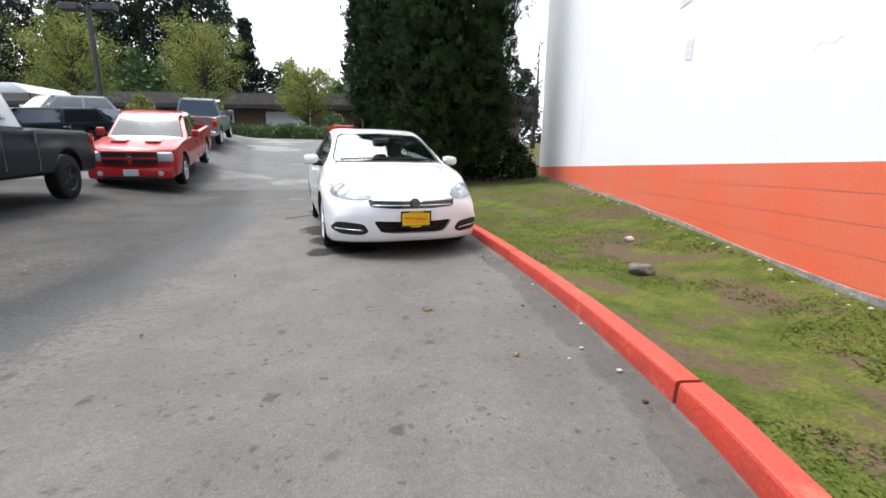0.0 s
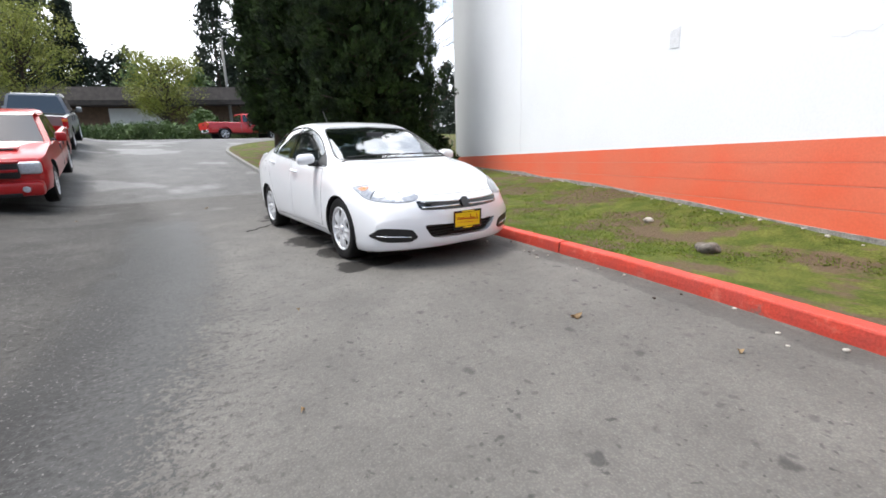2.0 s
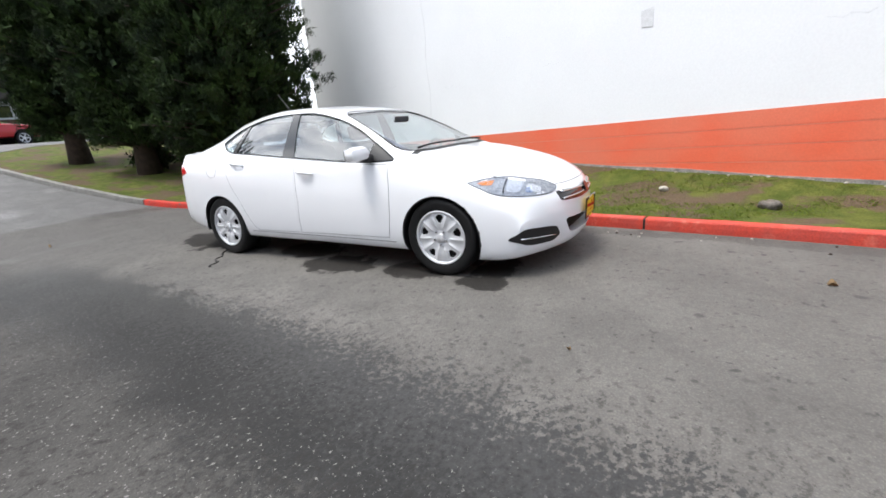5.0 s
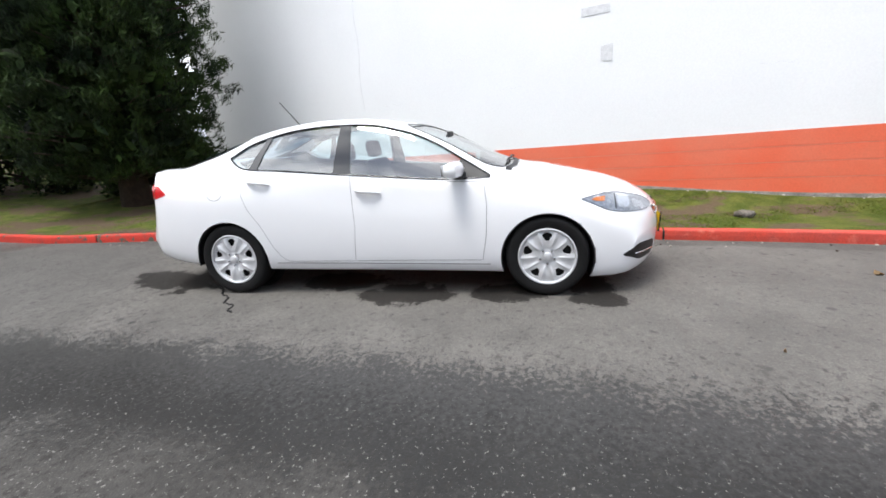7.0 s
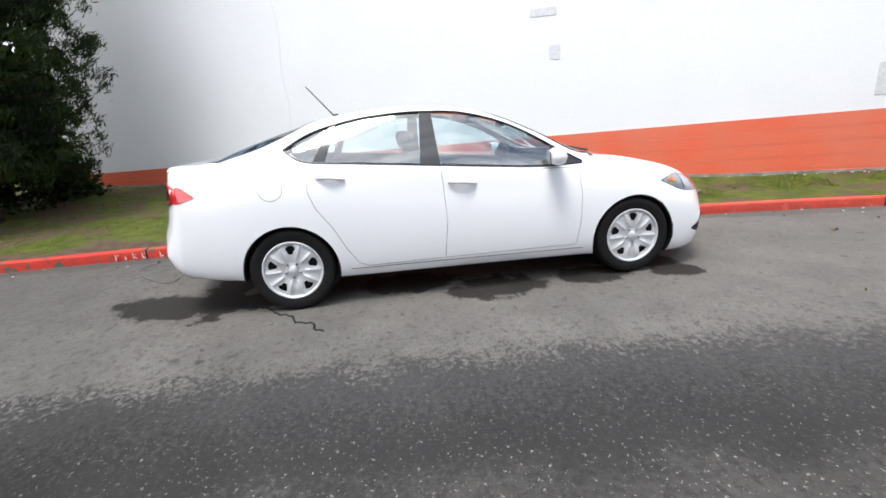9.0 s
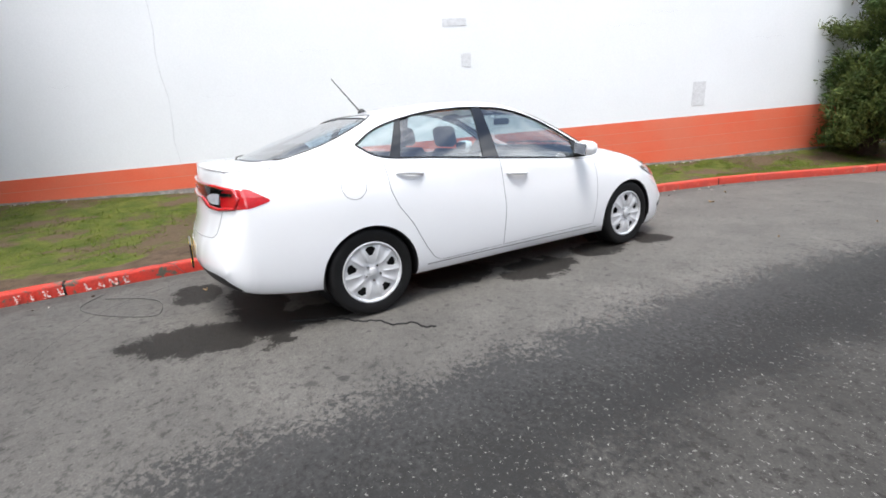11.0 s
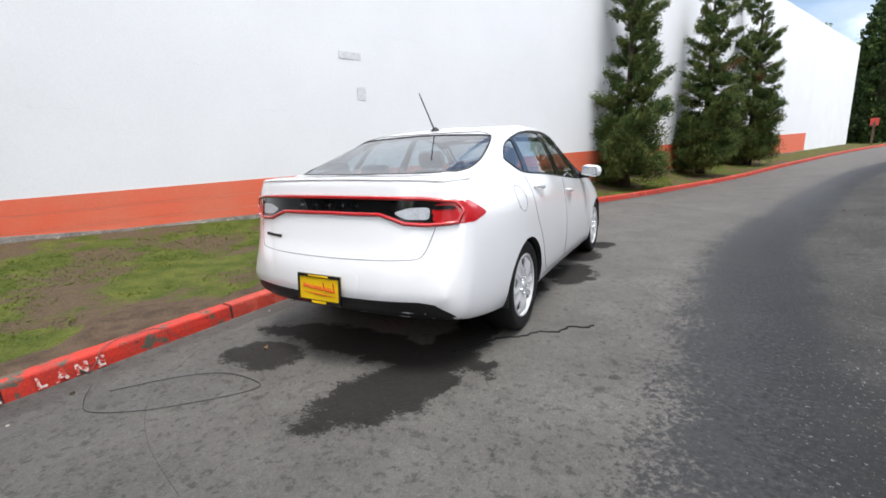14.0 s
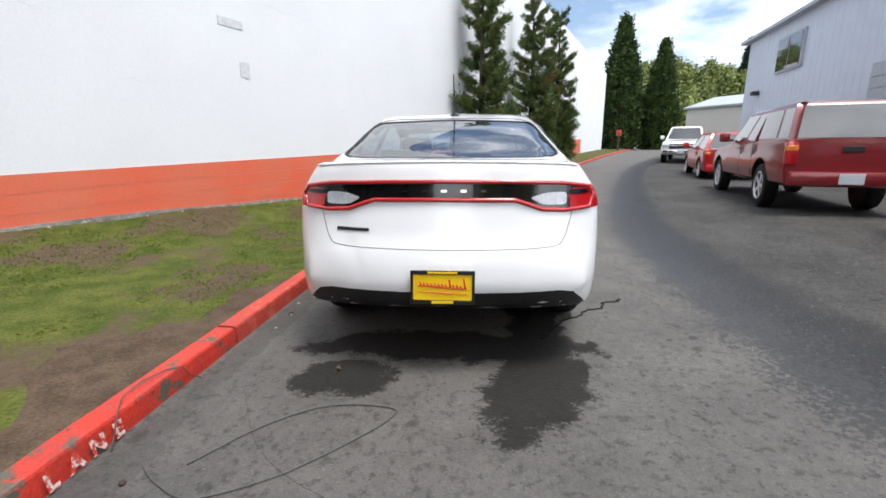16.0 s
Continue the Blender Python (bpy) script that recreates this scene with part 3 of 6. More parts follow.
def wall_block(y0, y1, za, zb, proud=0.0, thick=0.3):
    """A slab of the wall between two places along it and two height functions."""
    bm = bmesh.new()
    n = max(2, int(abs(y1 - y0) / 1.0))
    rows = []
    for k in range(n + 1):
        y = y0 + (y1 - y0) * k / n
        p = Vector((WALL_X(y), y, 0))
        f, g = p + WALL_N * proud, p - WALL_N * thick
        rows.append([(*f.xy, za(y)), (*f.xy, zb(y)), (*g.xy, zb(y)), (*g.xy, za(y))])
    bm = grid_mesh(rows, close=True)
    bm.verts.ensure_lookup_table()
    v = list(bm.verts)
    bm.faces.new(v[:4])
    bm.faces.new(v[-4:][::-1])
    bmesh.ops.recalc_face_normals(bm, faces=bm.faces)
    return bm


wall = empty("wall_long", pose(0, 0, 0), "long white block wall with an orange painted base", "wall", kind="structure")
part("upper_wall", wall_block(-22.6, W_CORNER, BAND, lambda y: W_TOP), M_WALL, wall, "white painted masonry")
part("end_wall", wall_block(W_END, -22.62, lambda y: 0.3, lambda y: W_TOP), M_WALL, wall, "white painted masonry")
for k in range(7):
    lo = (lambda k: lambda y: max(BAND(y) - 0.203 * (k + 1) + 0.006, WALL_FOOT(y) - 0.25) if k < 6 else WALL_FOOT(y) - 0.4)(k)
    hi = (lambda k: lambda y: max(BAND(y) - 0.203 * k - 0.006 * (k > 0), WALL_FOOT(y) - 0.24))(k)
    part("block_course", wall_block(-22.6, W_CORNER, lo, hi, 0.004), M_ORANGE, wall, "orange painted block course")
part("course_joint", wall_block(-22.6, W_CORNER, lambda y: WALL_FOOT(y) - 0.5, lambda y: BAND(y) - 0.004, 0.0005), mat("orange_joint", (0.68, 0.22, 0.15), 0.8, var=0.1), wall)
bm = wall_block(-22.6, W_CORNER, lambda y: WALL_FOOT(y) - 0.3, lambda y: WALL_FOOT(y) + 0.035 + 0.05 * noise.noise((0, y * 1.2, 3)) + 0.03 * noise.noise((0, y * 5, 8)), 0.018)
part("footing", bm, M_FOOTING, wall, "rough bare concrete at the wall foot")
# the short side of the building, its roof and its back
cx, cy = WALL_X(W_CORNER), W_CORNER
side = empty("wall_end", pose(0, 0, 0), "white painted end wall of the long building", "wall", kind="structure")
bm = bmesh.new()
box(bm, (10, 0.0, 3.9), (20, 0.3, 7.7), 0, pose(cx + 0.3, cy - 0.3, 0, 0, 0, -22.8))
part("masonry", bm, M_WALL, side)
roof = bmesh.new()
box(roof, (10, -24, 7.7), (20, 50, 0.2), 0.02, pose(cx + 0.3, cy - 0.3, 0, 0, 0, -22.8))
tagged(part("building_roof", roof, M_FOOTING), "flat grey roof of the long building", "roof", kind="structure")


def on_wall(y, z, out=0.0):
    p = Vector((WALL_X(y), y, z)) + WALL_N * out
    return p


WALL_M = lambda y, z, out=0.0: Matrix.Translation(on_wall(y, z, out)) @ Matrix(((WALL_T.x, 0, WALL_N.x, 0), (WALL_T.y, 0, WALL_N.y, 0), (0, 1, 0, 0), (0, 0, 0, 1)))
for y, z, w, h, rnd in ((0.10, 1.53, 0.27, 0.44, False), (4.34, 2.33, 0.26, 0.30, True), (4.5, 2.95, 0.42, 0.12, False)):
    bm = bmesh.new()
    box(bm, (0, 0, 0), (w, h, 0.008), 0.003)
    if rnd:
        for v in bm.verts:
            a = math.atan2(v.co.y, v.co.x)
            r = 0.13 + 0.015 * math.sin(3 * a + 1)
            v.co.x, v.co.y = r * math.cos(a), r * math.sin(a) * 1.1
    ob = part("wall_patch", bm, M_PATCH)
    ob.matrix_world = WALL_M(y, z, 0.003)
    tagged(ob, "pale grey repaired patch on the white wall", "patch", "wall patches")
# a crack that runs up the white paint
pts = [on_wall(9.02 + 0.03 * math.sin(i * 1.7), 0.9 + 0.35 * i, 0.001) for i in range(20)]
tagged(part("wall_crack", tube(pts, 0.005, 4), M_PATCH), "thin grey vertical crack in the white wall", "crack", kind="structure")
for y, z, ln in ((3.0, 3.35, 0.9), (1.2, 2.8, 0.7), (6.5, 2.6, 0.5), (8.0, 1.95, 0.5), (10.2, 2.2, 0.45), (5.6, 2.0, 0.4), (-1.5, 2.5, 0.7), (0.6, 3.0, 0.5), (2.2, 1.9, 0.35)):
    pts = [on_wall(y + ln * k / 6, z + 0.02 * math.sin(k * 2.1 + y), 0.001) for k in range(7)]
    tagged(part("hairline_crack", tube(pts, 0.0012, 4), M_PATCH), "short hairline crack in the white paint", "crack", kind="structure")


# ---- the white saloon car ----
from mathutils.bvhtree import BVHTree


def cut(bm, cutters):
    """bm minus each cutter, all closed solids. Returns a new bmesh."""
    me = bpy.data.meshes.new("raw")
    bm.to_mesh(me)
    bm.free()
    ob = new("raw", me)
    tools = []
    for i, c in enumerate(cutters):
        bmesh.ops.recalc_face_normals(c, faces=c.faces)
        cm = bpy.data.meshes.new("tool")
        c.to_mesh(cm)
        c.free()
        co = new("tool", cm)
        tools.append(co)
        md = ob.modifiers.new("cut", "BOOLEAN")
        md.operation, md.object, md.solver = "DIFFERENCE", co, "EXACT"
    dg = bpy.context.evaluated_depsgraph_get()
    dg.update()
    out = bmesh.new()
    out.from_mesh(ob.evaluated_get(dg).to_mesh())
    ob.evaluated_get(dg).to_mesh_clear()
    for o in (ob, *tools):
        d = o.data
        bpy.data.objects.remove(o)
        bpy.data.meshes.remove(d)
    return out


def prism(poly, axis, a, b):
    """A straight solid over a flat outline: axis X takes (y, z) points, Y takes (x, z), Z takes (x, y)."""
    bm = bmesh.new()

    def p(u, v, w):
        return {"X": (w, u, v), "Y": (u, w, v), "Z": (u, v, w)}[axis]

    lo = [bm.verts.new(p(u, v, a)) for u, v in poly]
    hi = [bm.verts.new(p(u, v, b)) for u, v in poly]
    bm.faces.new(lo)
    bm.faces.new(hi[::-1])
    n = len(poly)
    for i in range(n):
        bm.faces.new((lo[i], hi[i], hi[(i + 1) % n], lo[(i + 1) % n]))
    bmesh.ops.recalc_face_normals(bm, faces=bm.faces)
    return bm


def rounded(poly, n=4, k=0.3):
    """The outline with its corners cut round."""
    out = []
    m = len(poly)
    for i in range(m):
        p, a, b = Vector(poly[i]), Vector(poly[i - 1]), Vector(poly[(i + 1) % m])
        s, e = p + (a - p) * k, p + (b - p) * k
        for j in range(n + 1):
            t = j / n
            out.append(tuple(s * (1 - t) ** 2 + p * 2 * t * (1 - t) + e * t * t))
    return out


TOP = pchip([(2.30, 0.47), (2.29, 0.53), (2.27, 0.60), (2.22, 0.67), (2.12, 0.745), (1.95, 0.82), (1.7, 0.885), (1.4, 0.945), (1.14, 0.982), (1.06, 1.01), (0.9, 1.082), (0.6, 1.230), (0.35, 1.338), (0.1, 1.416), (-0.2, 1.462), (-0.5, 1.466), (-0.8, 1.443), (-1.1, 1.393), (-1.4, 1.316), (-1.7, 1.218), (-1.9, 1.145), (-2.03, 1.118), (-2.15, 1.12), (-2.25, 1.115), (-2.27, 1.06), (-2.285, 0.96), (-2.31, 0.84), (-2.34, 0.72), (-2.38, 0.62), (-2.395, 0.52)])
LOW = pchip([(2.30, 0.37), (2.28, 0.24), (2.24, 0.170), (2.1, 0.142), (1.7, 0.148), (1.0, 0.185), (0, 0.20), (-1, 0.215), (-1.7, 0.255), (-2.1, 0.29), (-2.3, 0.33), (-2.36, 0.38), (-2.395, 0.46)])
SHX = pchip([(2.30, 0.66), (2.2, 0.70), (2.0, 0.755), (1.6, 0.80), (1.2, 0.815), (0.9, 0.825), (0.5, 0.838), (0, 0.842), (-0.6, 0.838), (-1.2, 0.80), (-1.6, 0.755), (-2.0, 0.715), (-2.25, 0.70), (-2.30, 0.71), (-2.395, 0.60)])
SHZ = pchip([(2.30, 0.455), (2.28, 0.52), (2.22, 0.61), (2.1, 0.69), (1.9, 0.765), (1.6, 0.84), (1.25, 0.90), (0.95, 0.925), (0.7, 0.925), (0.2, 0.957), (-0.3, 1.003), (-0.8, 1.05), (-1.3, 1.085), (-1.7, 1.095), (-2.0, 1.085), (-2.24, 1.085), (-2.27, 1.03), (-2.285, 0.93), (-2.31, 0.81), (-2.34, 0.70), (-2.38, 0.60), (-2.395, 0.51)])
WID = pchip([(2.30, 0.80), (2.2, 0.845), (2.0, 0.885), (1.7, 0.908), (1.35, 0.915), (0.9, 0.900), (0, 0.897), (-0.8, 0.905), (-1.35, 0.915), (-1.8, 0.895), (-2.1, 0.865), (-2.3, 0.825), (-2.395, 0.74)])
ROX = pchip([(2.30, 0.46), (1.9, 0.52), (1.3, 0.60), (1.12, 0.69), (1.0, 0.705), (0.8, 0.69), (0.5, 0.655), (0.2, 0.63), (-0.3, 0.61), (-0.8, 0.605), (-1.2, 0.60), (-1.5, 0.60), (-1.8, 0.61), (-2.0, 0.60), (-2.25, 0.58), (-2.395, 0.42)])
ROD = pchip([(2.30, 0.003), (2.0, 0.012), (1.3, 0.018), (1.12, 0.028), (0.9, 0.055), (0.5, 0.055), (0.1, 0.045), (-0.8, 0.045), (-1.4, 0.05), (-1.8, 0.03), (-2.1, 0.01), (-2.395, 0.003)])
AXLE, TYRE_R = 1.352, 0.317


def section(y):
    """Half of the body's outline across the car at y, from underneath to the top."""
    w, lo, top, sx, sz, rx = WID(y), LOW(y), TOP(y), SHX(y), SHZ(y), ROX(y)
    rz = top - ROD(y)
    hgt = sz - lo
    c = [(0, lo + 0.02), (0.5 * w, lo + 0.01), (w - 0.075, lo), (w - 0.03, lo + 0.06 * hgt), (w - 0.008, lo + 0.20 * hgt), (w, lo + 0.40 * hgt), (w - 0.004, lo + 0.58 * hgt), (w - 0.022, lo + 0.78 * hgt),
         (0.35 * w + 0.65 * sx - 0.002, lo + 0.93 * hgt), (sx, sz), (0.52 * sx + 0.48 * rx + 0.012, 0.5 * (sz + rz) + 0.006), (rx + 0.012, rz - 0.012), (rx * 0.90, rz + 0.55 * (top - rz)), (rx * 0.5, top - 0.12 * (top - rz) - 0.002), (0, top)]
    fx, fz = pchip(list(enumerate(a for a, _ in c))), pchip(list(enumerate(b for _, b in c)))
    n = 52
    return [(fx(14 * i / n), fz(14 * i / n)) for i in range(n + 1)]


def bowed(x, y):
    """Nose and tail curve back towards their corners."""
    f = 0.40 * smooth01((y - 1.1) / 1.2)
    r = 0.24 * smooth01((-y - 1.5) / 0.9)
    return y - f * (abs(x) / 0.9) ** 2.3 + r * (abs(x) / 0.9) ** 2.6


def car_shell():
    stations = sorted(set([float(v) for v in np.arange(-2.2, 2.2, 0.055)] + [2.2, 2.22, 2.24, 2.255, 2.27, 2.28, 2.29, 2.296, 2.30, -2.22, -2.24, -2.25, -2.26, -2.27, -2.28, -2.295, -2.31, -2.325, -2.34, -2.36, -2.375, -2.388, -2.395]))
    rows = []
    for y in stations:
        h = section(y)
        full = [(x, z) for x, z in h] + [(-x, z) for x, z in h[-2:0:-1]]
        rows.append([(x, bowed(x, y), z) for x, z in full])
    bm = grid_mesh(rows, close=True)
    vs = list(bm.verts)
    n = len(rows[0])
    for ring in (vs[:n], vs[-n:]):
        bm.faces.new(ring)
    bmesh.ops.recalc_face_normals(bm, faces=bm.faces)
    bmesh.ops.triangulate(bm, faces=[f for f in bm.faces if len(f.verts) > 4])
    return bm


SHELL = car_shell()
BODY_TREE = BVHTree.FromBMesh(SHELL)


def onto(axis, u, v, off=0.0):
    """The place on the car's skin seen along an axis, off metres outside it: R and L from the sides, F from ahead, B from behind, T from above."""
    o, d = {"R": ((2, u, v), (-1, 0, 0)), "L": ((-2, u, v), (1, 0, 0)), "F": ((u, 4, v), (0, -1, 0)), "B": ((u, -4, v), (0, 1, 0)), "T": ((u, v, 3), (0, 0, -1))}[axis]
    hit, nrm, _, _ = BODY_TREE.ray_cast(Vector(o), Vector(d))
    if hit is None:
        hit, nrm, _, _ = BODY_TREE.find_nearest(Vector(o) + Vector(d) * (1.2 if axis in "RL" else 1.75))
    if nrm.dot(Vector(d)) > 0:
        nrm = -nrm
    return hit + nrm * off


def skin_patch(poly, axis, off=0.002, thick=0.004, levels=3):
    """A piece that follows the car's skin inside an outline."""
    bm = bmesh.new()
    bm.faces.new([bm.verts.new((u, v, 0)) for u, v in poly])
    bmesh.ops.triangulate(bm, faces=bm.faces, quad_method="BEAUTY", ngon_method="BEAUTY")
    for _ in range(levels):
        long = [e for e in bm.edges if e.calc_length() > 0.045]
        if not long:
            break
        bmesh.ops.subdivide_edges(bm, edges=long, cuts=1, use_grid_fill=True)
        bmesh.ops.triangulate(bm, faces=[f for f in bm.faces if len(f.verts) > 3])
    for v in bm.verts:
        v.co = onto(axis, v.co.x, v.co.y, off)
    bmesh.ops.recalc_face_normals(bm, faces=bm.faces)
    c = Vector((0, 0, 0.6))
    f0 = max(bm.faces, key=lambda f: f.calc_area())
    if f0.normal.dot(f0.calc_center_median() - c) < 0:
        bmesh.ops.reverse_faces(bm, faces=bm.faces)
    if thick:
        bmesh.ops.solidify(bm, geom=list(bm.faces), thickness=thick)
    return bm


def skin_line(pts, axis, r=0.004, off=0.0, n=24):
    """A thin line along the car's skin through outline points."""
    P = [Vector((*p, 0)) for p in pts]
    out = []
    for a, b in zip(P, P[1:]):
        k = max(2, int((b - a).length / 0.03))
        out += [onto(axis, *(a.lerp(b, i / k)).xy, off) for i in range(k)]
    out.append(onto(axis, *P[-1].xy, off))
    return tube(out, r, 5)


def spline(pts, n=6):
    """A smooth line through flat points."""
    out = []
    for i in range(len(pts) - 1):
        p0, p1, p2, p3 = (Vector(pts[max(i - 1, 0)]), Vector(pts[i]), Vector(pts[i + 1]), Vector(pts[min(i + 2, len(pts) - 1)]))
        for k in range(n):
            t = k / n
            out.append(tuple(0.5 * (2 * p1 + (p2 - p0) * t + (2 * p0 - 5 * p1 + 4 * p2 - p3) * t * t + (3 * p1 - p0 - 3 * p2 + p3) * t**3)))
    out.append(tuple(pts[-1]))
    return out


# outlines: (along, height) from the side, (across, height) from the ends
GLASS_TOP = [(-1.32, 1.185), (-1.12, 1.292), (-0.80, 1.368), (-0.48, 1.396), (-0.2, 1.393), (0.02, 1.372), (0.28, 1.302), (0.5, 1.205), (0.72, 1.075), (0.93, 0.95)]
GLASS_LOW = [(0.93, 0.935), (0.6, 0.935), (0.2, 0.967), (-0.3, 1.013), (-0.8, 1.06), (-1.16, 1.092), (-1.30, 1.165)]
SIDE_GLASS = spline(GLASS_TOP, 5) + spline(GLASS_LOW, 4)
WS = [(-0.71, 1.0), (-0.55, 0.99), (0.55, 0.99), (0.71, 1.0), (0.575, 1.33), (0.45, 1.375), (-0.45, 1.375), (-0.575, 1.33)]
RS = [(-0.675, 1.135), (-0.5, 1.122), (0.5, 1.122), (0.675, 1.135), (0.575, 1.35), (0.46, 1.385), (-0.46, 1.385), (-0.575, 1.35)]


def cabin():
    rows = []
    for y in np.arange(-1.95, 1.13, 0.08):
        y = float(y)
        h = [(x, z) for x, z in section(y)]
        inner = [(0, 0.32)] + [(max(x - 0.055, 0), max(min(z - 0.03 * smooth01((z - 0.9) / 0.3), 9), 0.32)) for x, z in h[10:]]
        inner[-1] = (0, inner[-1][1])
        rows.append([(x, y, z) for x, z in inner] + [(-x, y, z) for x, z in inner[-2:0:-1]])
    bm = grid_mesh(rows, close=True)
    vs = list(bm.verts)
    n = len(rows[0])
    bm.faces.new(vs[:n])
    bm.faces.new(vs[-n:])
    bmesh.ops.remove_doubles(bm, verts=bm.verts, dist=1e-4)
    bmesh.ops.recalc_face_normals(bm, faces=bm.faces)
    return bm


def arch(y, s):
    return [(y + 0.352 * math.cos(a), 0.305 + 0.352 * math.sin(a)) for a in [math.pi * 2 * i / 48 for i in range(48)]]


GRILLE = rounded([(-0.47, 0.625), (-0.45, 0.545), (-0.2, 0.53), (0.2, 0.53), (0.45, 0.545), (0.47, 0.625), (0.2, 0.612), (-0.2, 0.612)], 3, 0.2)
INTAKE = rounded([(-0.43, 0.405), (-0.34, 0.27), (0.34, 0.27), (0.43, 0.405), (0.1, 0.395), (-0.1, 0.395)], 3, 0.2)
FOG = rounded([(-0.78, 0.39), (-0.84, 0.31), (-0.74, 0.255), (-0.54, 0.25), (-0.47, 0.29), (-0.52, 0.37)], 3, 0.25)
shell = SHELL.copy()
cutters = [cabin()]
for s in (1, -1):
    for y in (AXLE, -AXLE):
        cutters.append(prism(arch(y, s), "X", s * 0.60, s * 1.2))
cutters.append(prism(SIDE_GLASS, "X", 0.4, 1.2))
cutters.append(prism(SIDE_GLASS, "X", -1.2, -0.4))
cutters.append(prism(rounded(WS, 3, 0.25), "Y", 0.26, 1.5))
cutters.append(prism(rounded(RS, 3, 0.25), "Y", -2.6, -1.16))
cutters.append(prism([(u, v) for u, v in INTAKE], "Y", 2.17, 2.6))
shell = cut(shell, cutters)

CAR_M = pose(1.21, 6.71, 0, 0, 0, 180)
car = empty("saloon_car", CAR_M, "clean white four-door saloon car parked along the red kerb", "car")
for f in shell.faces:
    c = f.calc_center_median()
    f.material_index = 0
    inside = abs(c.x) < abs(onto("R" if c.x > 0 else "L", max(min(c.y, 2.0), -2.1), max(min(c.z, 1.3), 0.3)).x) - 0.035
    if inside and (c.z < 1.36) and -1.96 < c.y < 1.14 and f.normal.dot(Vector((c.x, 0, c.z - 0.8))) < 0:
        f.material_index = 1
    arch_r = min(math.hypot(c.y - AXLE, c.z - 0.305), math.hypot(c.y + AXLE, c.z - 0.305))
    if arch_r < 0.355 and abs(c.x) < 0.895:
        f.material_index = 2
    if c.z < LOW(max(min(c.y, 2.2), -2.3)) + 0.012 and f.normal.z < -0.7:
        f.material_index = 2
    if abs(c.y - 2.17) < 0.02 and 0.26 < c.z < 0.43 and abs(c.x) < 0.43:
        f.material_index = 2
body = part("body", shell, [M_WHITE_PAINT, M_CABIN, M_BLACK_PLASTIC], car, "glossy white painted body shell", smooth=True)

# glass
part("windscreen", skin_patch(rounded(WS, 3, 0.25), "F", -0.006, 0.0, 5), M_WINDSCREEN, car, "clear raked windscreen", smooth="all")
part("rear_window", skin_patch(rounded(RS, 3, 0.25), "B", -0.006, 0.0, 5), M_REAR_GLASS, car, "blue-tinted rear window", smooth="all")
for s in "RL":
    part("side_window", skin_patch(SIDE_GLASS, s, -0.008, 0.0, 5), M_GLASS, car, "clear side window strip", smooth="all")
    outline = SIDE_GLASS + [SIDE_GLASS[0]]
    part("window_trim", skin_line(outline, s, 0.0085, -0.001), M_GLOSS_BLACK, car, "black rubber window surround", smooth="all")
    part("pillar_cover", skin_patch([(-0.305, 1.395), (-0.215, 1.395), (-0.190, 1.0), (-0.340, 1.02)], s, -0.001, 0.010, 4), M_GLOSS_BLACK, car, "gloss black door pillar", smooth=True)
    part("quarter_pillar", skin_patch([(-0.985, 1.325), (-0.935, 1.338), (-1.035, 1.08), (-1.115, 1.088)], s, -0.001, 0.010, 4), M_GLOSS_BLACK, car, "black rear quarter pillar", smooth=True)
    part("mirror_corner", skin_patch([(0.925, 0.945), (0.70, 1.085), (0.66, 0.94)], s, -0.001, 0.010, 4), M_BLACK_PLASTIC, car, "black plastic mirror corner", smooth=True)
part("windscreen_surround", skin_line(rounded(WS, 3, 0.25) + [rounded(WS, 3, 0.25)[0]], "F", 0.010, -0.004), M_BLACK_PLASTIC, car, smooth="all")
part("rear_surround", skin_line(rounded(RS, 3, 0.25) + [rounded(RS, 3, 0.25)[0]], "B", 0.009, -0.004), M_BLACK_PLASTIC, car, smooth="all")
part("cowl", skin_patch([(-0.68, 1.09), (-0.4, 1.125), (0.4, 1.125), (0.68, 1.09), (0.70, 1.04), (0.4, 1.08), (-0.4, 1.08), (-0.70, 1.04)], "T", 0.002, 0.01, 4), M_BLACK_PLASTIC, car, "black plastic cowl under the windscreen", smooth=True)
for x0, x1 in ((0.62, -0.02), (-0.05, -0.60)):
    pts = [onto("T", x0 + (x1 - x0) * k / 8, 1.055 - 0.02 * math.sin(k / 8 * 3.1), 0.02) for k in range(9)]
    part("wiper", tube(pts, 0.009, 6), M_BLACK_PLASTIC, car, "black wiper blade", smooth="all")

